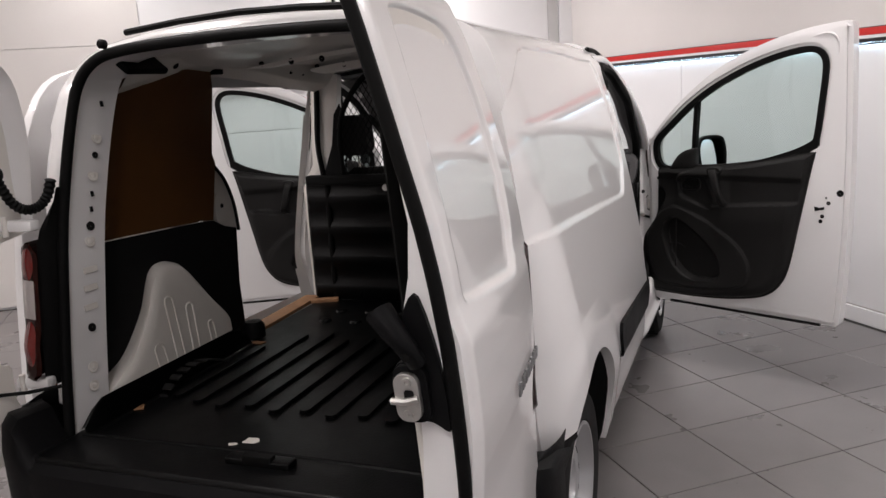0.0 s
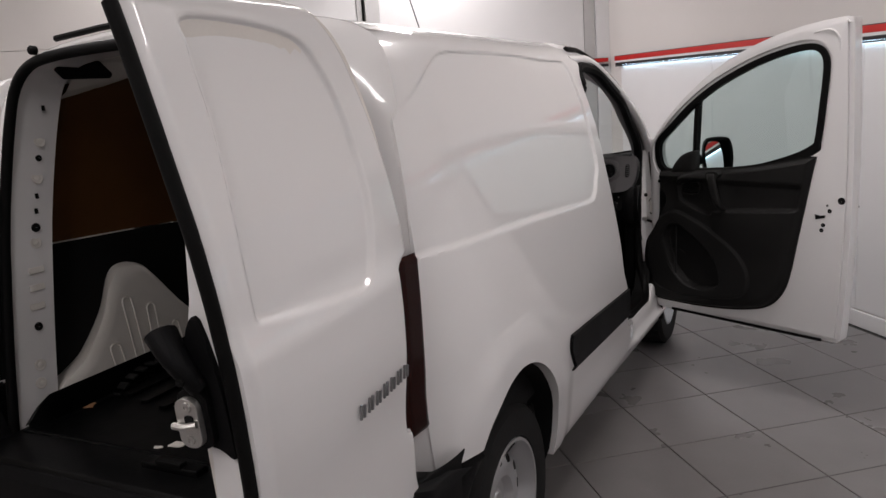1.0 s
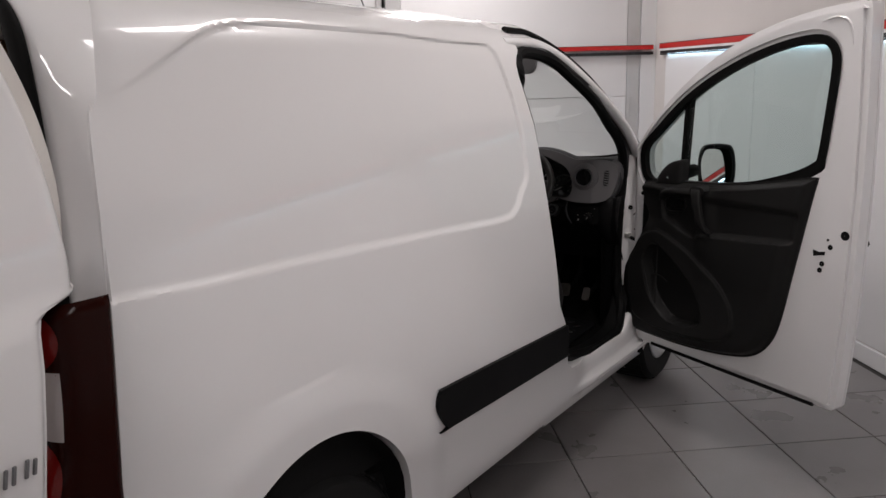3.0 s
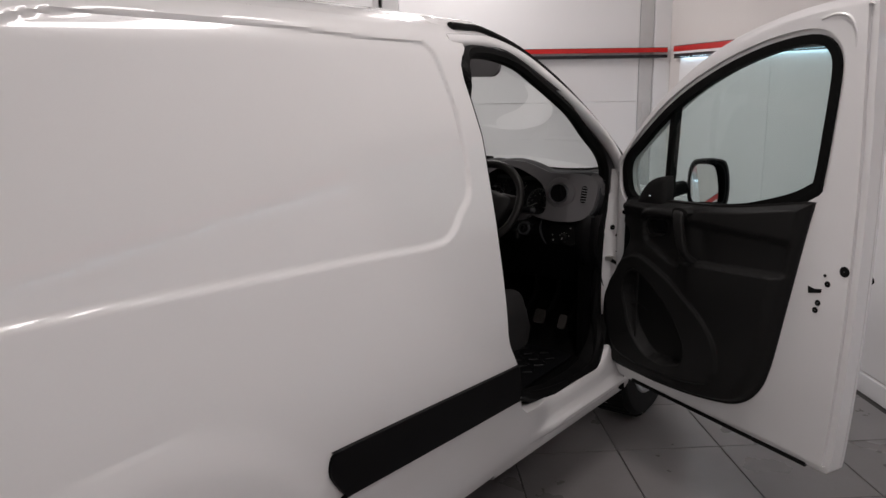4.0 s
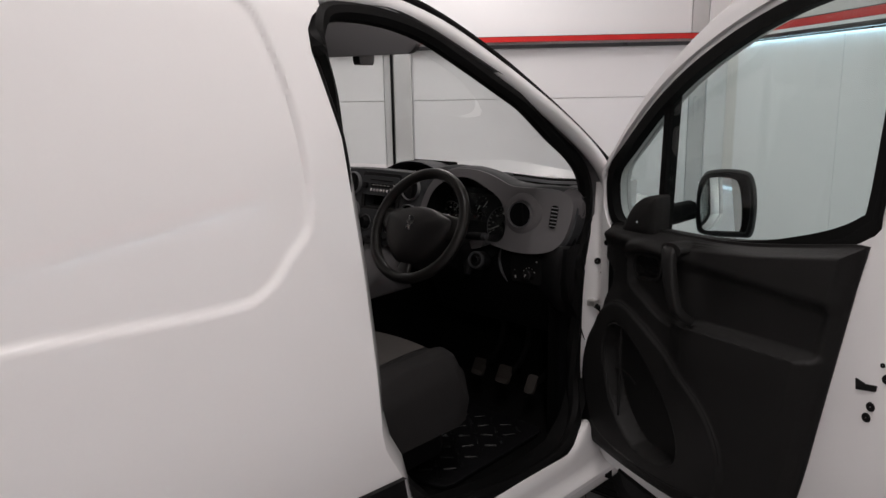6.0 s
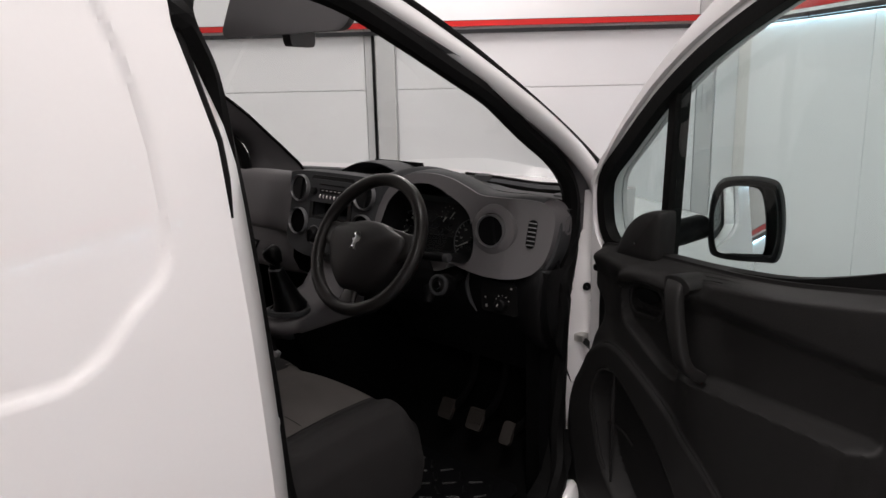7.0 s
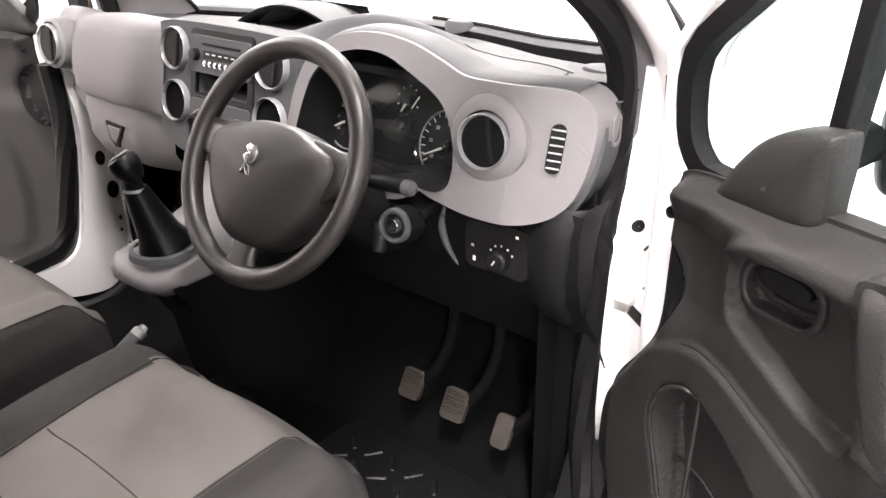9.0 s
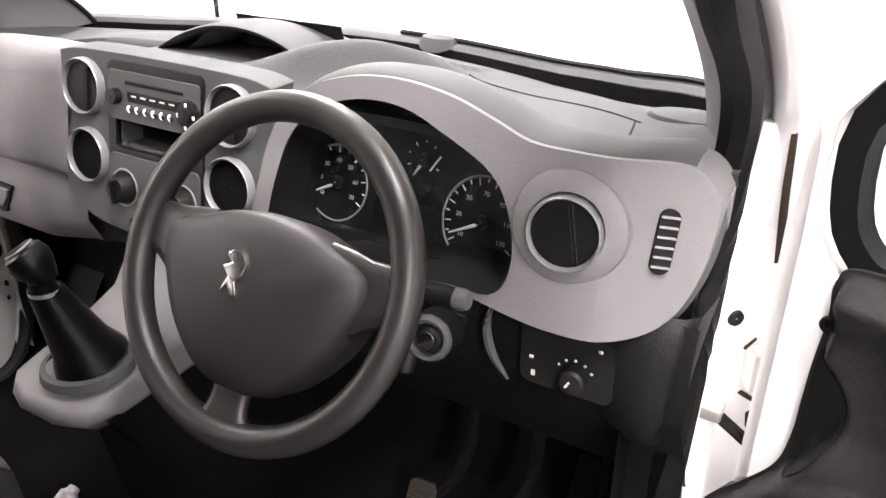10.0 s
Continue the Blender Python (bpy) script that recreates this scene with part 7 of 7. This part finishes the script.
for z, y, x0, x1 in ((1.040, 2.795, 0.690, 0.768), (1.020, 2.778, 0.672, 0.766), (0.985, 2.772, 0.655, 0.762), (0.940, 2.775, 0.648, 0.757), (0.900, 2.784, 0.652, 0.753), (0.865, 2.800, 0.664, 0.750), (0.835, 2.822, 0.682, 0.747), (0.815, 2.850, 0.700, 0.745)):
    cover.append([(x0 - 0.010, y + 0.05, z), (x0, y + 0.012, z), (x0 + 0.012, y, z), ((x0 + x1) / 2, y - 0.006, z), (x1 - 0.02, y, z), (x1 - 0.006, y + 0.016, z), (x1, y + 0.07, z)])
part("fuse_cover", loft(cover), DASH_LOW, dash, "charcoal rounded fuse cover")

# steering wheel: centre, plane raked
SC = Vector((0.360, 2.572, 1.097))
SU = Vector((0, 0.50, 0.866))
SR = Vector((1, 0, 0))
SN = SR.cross(SU).normalized()
if SN.y > 0:
    SN = -SN


def sw_at(u, v, w):
    return SC + SR * u + SU * v + SN * w


wheel_rim = part("steering_wheel", tube([sw_at(0.174 * math.cos(q), 0.174 * math.sin(q), 0.0) for q in (2 * math.pi * k / 72 for k in range(72))], 0.0170, 14, True), RIM_PL, van, "dark grey three-spoke steering wheel")
hubp = spline([(-0.128, 0.046, 0), (-0.088, 0.060, 0), (-0.045, 0.073, 0), (0.0, 0.077, 0), (0.045, 0.073, 0), (0.088, 0.060, 0), (0.128, 0.046, 0), (0.134, 0.020, 0), (0.122, -0.012, 0), (0.100, -0.050, 0), (0.064, -0.086, 0), (0.028, -0.103, 0), (-0.028, -0.103, 0), (-0.064, -0.086, 0), (-0.100, -0.050, 0), (-0.122, -0.012, 0), (-0.134, 0.020, 0)], 4, True)
rings = [[sw_at(p.x * k * 1.0, p.y * k * 1.03 - 0.020, w) for p in hubp] for k, w in ((1.0, -0.045), (1.02, -0.015), (1.0, 0.002), (0.93, 0.014), (0.75, 0.024), (0.45, 0.031), (0.15, 0.033), (0.01, 0.033))]
part("airbag_cover", loft(rings, closed=True), HUB, wheel_rim, "dark grey padded airbag cover")
def spoke(path, widths, deep):
    rings = []
    for k, ((u, v), wd) in enumerate(zip(path, widths)):
        u0, v0 = path[max(k - 1, 0)]
        u1, v1 = path[min(k + 1, len(path) - 1)]
        ln = math.hypot(u1 - u0, v1 - v0)
        nu, nv = -(v1 - v0) / ln, (u1 - u0) / ln
        rings.append([sw_at(u + nu * wd * a_, v + nv * wd * a_, deep[k] + 0.010 * b_) for a_, b_ in ((1, 0), (0.9, 0.7), (0.55, 1), (-0.55, 1), (-0.9, 0.7), (-1, 0), (-0.8, -0.8), (0.8, -0.8))])
    return part("spoke", loft(rings, closed=True), RIM_PL, wheel_rim, sharp=70)


for sg in (-1, 1):
    spoke([(sg * u, v) for u, v in ((0.085, 0.0), (0.11, 0.004), (0.135, 0.010), (0.155, 0.014), (0.172, 0.016))], [0.050, 0.044, 0.034, 0.030, 0.034], [-0.004, -0.004, -0.006, -0.006, -0.004])
spoke([(0.0, v) for v in (-0.10, -0.118, -0.135, -0.148, -0.160, -0.170)], [0.028, 0.025, 0.024, 0.026, 0.034, 0.048], [-0.008, -0.006, -0.005, -0.004, -0.004, -0.004])
em = [(-0.012, -0.022), (-0.004, -0.012), (0.003, -0.022), (0.010, -0.021), (0.004, -0.008), (0.012, 0.0), (0.014, 0.012), (0.006, 0.022), (-0.006, 0.023), (-0.012, 0.016), (-0.004, 0.010), (-0.014, 0.004), (-0.006, -0.004)]
part("emblem", plate([(u * 1.05 - 0.004, v * 1.05 - 0.006) for u, v in em], [], 0.030, 0.037, sw_at, 0.0015), CHROME, wheel_rim, "small plain chrome emblem shape")
for sx_ in (-1, 1):
    part("seam", tube([sw_at(sx_ * 0.133, 0.030, -0.001), sw_at(sx_ * 0.136, 0.0, -0.001), sw_at(sx_ * 0.124, -0.032, -0.001)], 0.0020, 5), BLACK_IN, wheel_rim)
# column shroud, stalks, ignition
sh = spline([(0.36, 2.60, 1.06), (0.36, 2.70, 1.00), (0.36, 2.82, 0.94)], 4)
part("column_shroud", tube(sh, [0.060 + 0.004 * k for k in range(len(sh))], 16, squash=0.85), DASH_LOW, van, "charcoal steering column shroud")
part("binnacle_floor", box((0.30, 0.10, 0.02), pose(0.36, 2.79, 1.0, 15, 0, 0), 0.006), DASH_LOW, van)
ign = part("ignition_lock", revolve([(0.030, -0.04), (0.029, 0.0), (0.022, 0.005), (0.016, 0.003), (0.012, 0.007), (0.001, 0.007)], facing((0.482, 2.705, 0.978), (0.15, -1, 0.25)), 28), DASH_LOW, van, "ignition lock with a silver face")
part("lock_ring", revolve([(0.0288, 0.001), (0.0275, 0.006), (0.0245, 0.009), (0.021, 0.008), (0.0195, 0.004)], facing((0.482, 2.705, 0.978), (0.15, -1, 0.25)), 28), DASH_TOP, ign)
part("lock_face", revolve([(0.012, 0.008), (0.010, 0.012), (0.001, 0.012)], facing((0.482, 2.705, 0.978), (0.15, -1, 0.25)), 18), CHROME, ign)
st = part("stalk", tube(spline([(0.40, 2.675, 1.055), (0.46, 2.672, 1.060), (0.535, 2.672, 1.066)], 4), [0.009] * 5 + [0.011, 0.012, 0.012, 0.011], 12), TRIM, van, "black indicator stalk with a grey tip")
part("stalk_tip", revolve([(0.012, -0.004), (0.0125, 0.004), (0.010, 0.011), (0.001, 0.013)], facing((0.540, 2.672, 1.066), (1, 0, 0.05)), 16), DASH_TOP, st)
part("stalk", tube([(0.32, 2.675, 1.05), (0.24, 2.668, 1.055), (0.19, 2.665, 1.058)], [0.010, 0.012, 0.013], 12), TRIM, van, "black wiper stalk")
part("remote_stalk", tube([(0.44, 2.71, 0.965), (0.455, 2.70, 0.95), (0.458, 2.69, 0.93)], [0.014, 0.016, 0.010], 10), DASH_LOW, van)

# console and gear lever
con = []
for z, yf, yb, hw in ((0.985, 2.765, 2.80, 0.11), (0.93, 2.735, 2.80, 0.10), (0.88, 2.69, 2.80, 0.095), (0.848, 2.60, 2.80, 0.095), (0.832, 2.51, 2.80, 0.09), (0.805, 2.495, 2.82, 0.088), (0.78, 2.52, 2.84, 0.08)):
    con.append([(-0.01 + x * hw, y, z) for x, y in ((-1, yb), (-1, yf + 0.06), (-0.85, yf + 0.015), (-0.4, yf), (0.4, yf), (0.85, yf + 0.015), (1, yf + 0.06), (1, yb))])
console = part("centre_console", loft(con, caps=True), DASH, van, "grey centre console with gear lever", sharp=85)
part("gaiter", revolve([(0.052, 0.0), (0.048, 0.012), (0.040, 0.03), (0.036, 0.05), (0.031, 0.075), (0.026, 0.10), (0.022, 0.122)], Matrix.Translation((0.012, 2.578, 0.856)) @ Matrix.Rotation(radians(13), 4, "X") @ Matrix.Rotation(radians(-10), 4, "Y"), 20), LINER, console, "black rubber gear gaiter")
part("gaiter_ring", revolve([(0.064, 0.0), (0.061, 0.012), (0.053, 0.014)], Matrix.Translation((0.012, 2.572, 0.846)), 28), DASH_TOP, console)
part("gear_stick", tube([(-0.008, 2.552, 0.955), (-0.006, 2.545, 1.005)], [0.020, 0.014], 14), TRIM, console)
part("stick_collar", revolve([(0.0205, 0), (0.0205, 0.006)], Matrix.Translation((-0.007, 2.549, 0.972)), 20), SILVER, console)
part("gear_knob", revolve([(0.013, -0.030), (0.018, -0.022), (0.026, -0.006), (0.028, 0.006), (0.025, 0.018), (0.017, 0.024), (0.001, 0.025)], Matrix.Translation((-0.005, 2.542, 1.018)) @ Matrix.Rotation(radians(18), 4, "X") @ Matrix.Rotation(radians(-28), 4, "Y"), 24), LINER, console, "black gear knob with a silver ring")
part("knob_cap", revolve([(0.018, 0.0232), (0.016, 0.0265), (0.001, 0.0275)], Matrix.Translation((-0.005, 2.542, 1.018)) @ Matrix.Rotation(radians(18), 4, "X") @ Matrix.Rotation(radians(-28), 4, "Y"), 24), TRIM, console, "black shift pattern cap")
part("cap_ring", tube([Matrix.Translation((-0.005, 2.542, 1.018)) @ Matrix.Rotation(radians(18), 4, "X") @ Matrix.Rotation(radians(-28), 4, "Y") @ Vector((0.0185 * math.cos(q), 0.0185 * math.sin(q), 0.0235)) for q in (2 * math.pi * k / 24 for k in range(24))], 0.0016, 5, True), SILVER, console)
part("console_foot", loft([[(-0.01 + x * hw, y, z) for x, y in ((-1, 2.95), (-1, yf), (1, yf), (1, 2.95))] for z, yf, hw in ((0.80, 2.54, 0.085), (0.65, 2.62, 0.08), (0.42, 2.66, 0.09))]), CARPET, console)

# pedals
for x, y, z, w, h in ((0.385, 2.83, 0.562, 0.048, 0.060), (0.493, 2.83, 0.560, 0.052, 0.062), (0.605, 2.83, 0.552, 0.036, 0.064)):
    m = facing((x, y, z), (0.05, -1, 0.65))
    pd = part("pedal", plate([(a, b) for a, b in rounded(w, h, 0.010)], [], -0.012, 0.0, lambda u, v, q, m=m: m @ Vector((u, v, q)), 0.003), PEDAL, van, "worn ribbed pedal pad")
    for k in range(8 if x < 0.55 else 0):
        part("tread", box((w * 0.90, 0.0036, 0.005), m @ Matrix.Translation((0, -h * 0.20 + h * 0.088 * k, 0.002)), 0.001, 1), PEDAL, pd)
    part("pedal_arm", tube(spline([m @ Vector((w * 0.25, h * 0.1, -0.016)), (x + 0.045, y + 0.035, z + 0.045), (x + 0.058, y + 0.065, z + 0.12), (x + 0.040, y + 0.10, z + 0.26)], 5), 0.011, 8), CARPET, pd)


# ---- seats
def seat(x, label, half=0.275, light=0.50, shift=0.07, heads=(0.0,)):
    ob = part("seat", plate([(a, b) for a, b in rounded(half * 1.65, 0.44, 0.06)], [], 0, 0.13, lambda u, v, w: Vector((x + u, 2.18 + v, 0.50 + w)), 0.02), TRIM, van, label)
    nx, ny = 44, 40

    def top_at(a, b):
        # a across -1..1, b along 0 rear..1 front
        w = half * (1.0 - 0.06 * (1 - b)) * (1 - 0.05 * smooth01(0.9, 1.0, b))
        z = 0.748 + 0.030 * smooth01(0.0, 0.75, b) - 0.075 * smooth01(0.84, 1.0, b) ** 1.6
        z += 0.012 * math.cos(a * 2.2) * smooth01(0, 0.3, b) + 0.026 * smooth01(0.50, 0.75, abs(a)) - 0.075 * smooth01(0.86, 1.0, abs(a)) ** 1.5
        return Vector((x + a * w, 1.93 + 0.55 * b - 0.035 * abs(a) ** 3 * b, z))

    bm, grid = bmesh.new(), []
    for i in range(nx + 1):
        a = -1 + 2 * i / nx
        grid.append([bm.verts.new(top_at(a, j / ny)) for j in range(ny + 1)])
    for i in range(nx):
        for j in range(ny):
            f = bm.faces.new((grid[i][j], grid[i + 1][j], grid[i + 1][j + 1], grid[i][j + 1]))
            a, b = abs(-1 + 2 * (i + 0.5) / nx + shift), (j + 0.5) / ny
            f.material_index = 1 if a > light + 0.06 * (b * b if -1 + 2 * (i + 0.5) / nx + shift < 0 else 1.0) else 0
    rimv = [grid[i][0] for i in range(nx + 1)] + grid[nx][1:] + [grid[i][ny] for i in range(nx - 1, -1, -1)] + list(reversed(grid[0][1:-1]))
    low = [bm.verts.new((x + (v.co.x - x) * 0.97, 2.2 + (v.co.y - 2.2) * 0.97, 0.58)) for v in rimv]
    for k in range(len(rimv)):
        k2 = (k + 1) % len(rimv)
        f = bm.faces.new((rimv[k], rimv[k2], low[k2], low[k]))
        f.material_index = 1
    part("cushion", bm, [FABRIC, FABRIC_D], ob, "grey fabric seat cushion with dark bolsters", sharp=60)
    for sg in (-1, 1):
        part("piping", tube([top_at(sg * (light + 0.06 * (b * b if sg < 0 else 1.0)) - shift, b) + Vector((0, 0, 0.0004)) for b in np.linspace(0.02, 0.99, 24)], 0.0022, 5), FABRIC_D, ob)
    part("cross_seam", tube([top_at(a, 0.52) + Vector((0, 0, -0.0006)) for a in np.linspace(-light - shift, light - shift, 14)], 0.0014, 5), FABRIC_D, ob)
    rings = []
    for z, y, hw, th in ((0.70, 1.99, 0.76, 0.05), (0.78, 1.99, 0.86, 0.075), (0.95, 1.955, 0.90, 0.08), (1.15, 1.915, 0.86, 0.07), (1.24, 1.895, 0.76, 0.055), (1.275, 1.885, 0.57, 0.03)):
        hw = hw * half
        rings.append([Vector((x + hw * u, y + th * v, z)) for u, v in [(p_[0] * 2, p_[1] * 2) for p_ in rounded(1.0, 1.0, 0.35, 4)]])
    part("backrest", loft(rings, closed=True, caps=True), FABRIC_D, ob, "dark fabric seat backrest")
    for hx_ in heads:
        part("headrest", plate([(a, b) for a, b in rounded(0.25, 0.200, 0.05)], [], -0.045, 0.045, lambda u, v, w: Vector((x + hx_ + u * (1 - 0.12 * max(0.0, v) / 0.1), 1.895 + w, 1.437 + v)), 0.025, 3), FABRIC_D, ob, "dark padded headrest")
        for sg in (-0.05, 0.05):
            part("headrest_post", tube([(x + hx_ + sg, 1.89, 1.25), (x + hx_ + sg, 1.895, 1.37)], 0.006, 8), STEEL, ob)
    return ob


seat(0.403, "grey and dark fabric driver seat")
seat(-0.33, "grey and dark fabric double passenger seat", 0.35, 0.80, 0.0, (-0.229, 0.13))
hb = part("handbrake", tube([(0.105, 2.10, 0.60), (0.118, 2.30, 0.705), (0.128, 2.43, 0.779)], [0.010, 0.012, 0.0125], 12), DASH_TOP, van, "handbrake lever with a silver tip")
part("brake_tip", revolve([(0.0125, -0.012), (0.0125, 0.0), (0.008, 0.004), (0.007, 0.010), (0.001, 0.011)], facing((0.129, 2.437, 0.783), (0.06, 1, 0.55)), 16), SILVER, hb)
part("tunnel", box((0.16, 0.75, 0.12), Matrix.Translation((0.06, 2.3, 0.46)), 0.03), CARPET, van)
part("screen_label", box((0.06, 0.002, 0.03), pose(0.74, 3.30, 1.078, -75, 0, 0), 0.0005, 1), PAPER, van)

# ---- floor tiles, last
T = 0.458
tile_bm = box((T - 0.005, T - 0.005, 0.012), None, 0.0015, 1)
tile_me = bpy.data.meshes.new("tile")
tile_bm.to_mesh(tile_me)
tile_bm.free()
tile_me.materials.append(TILE)
spots = []
ox, oy = -1.172 % T, 2.445 % T
for i in range(int(WALL_F / T) - 1, int(WALL_B / T) + 2):
    for j in range(int(WALL_L / T) - 1, int(WALL_R / T) + 2):
        x, y = ox + (i + 0.5) * T, oy + (j + 0.5) * T
        if WALL_F < x < WALL_B and WALL_L < y < WALL_R - 0.05:
            spots.append((x, y))
spots.sort(key=lambda p: math.hypot(p[0] + 0.9, p[1] - 2.6))
for x, y in spots[:290]:
    ob = new("tile", tile_me)
    ob.parent = floor
    ob.location = (x, y, -0.006)
rest = bmesh.new()
for x, y in spots[290:]:
    bmesh.ops.create_cube(rest, size=1.0, matrix=Matrix.Translation((x, y, -0.006)) @ Matrix.Diagonal((T - 0.005, T - 0.005, 0.012, 1)))
more = part("tile_field", rest, TILE, floor, smooth=False)
tagged(more, kind="stuff")
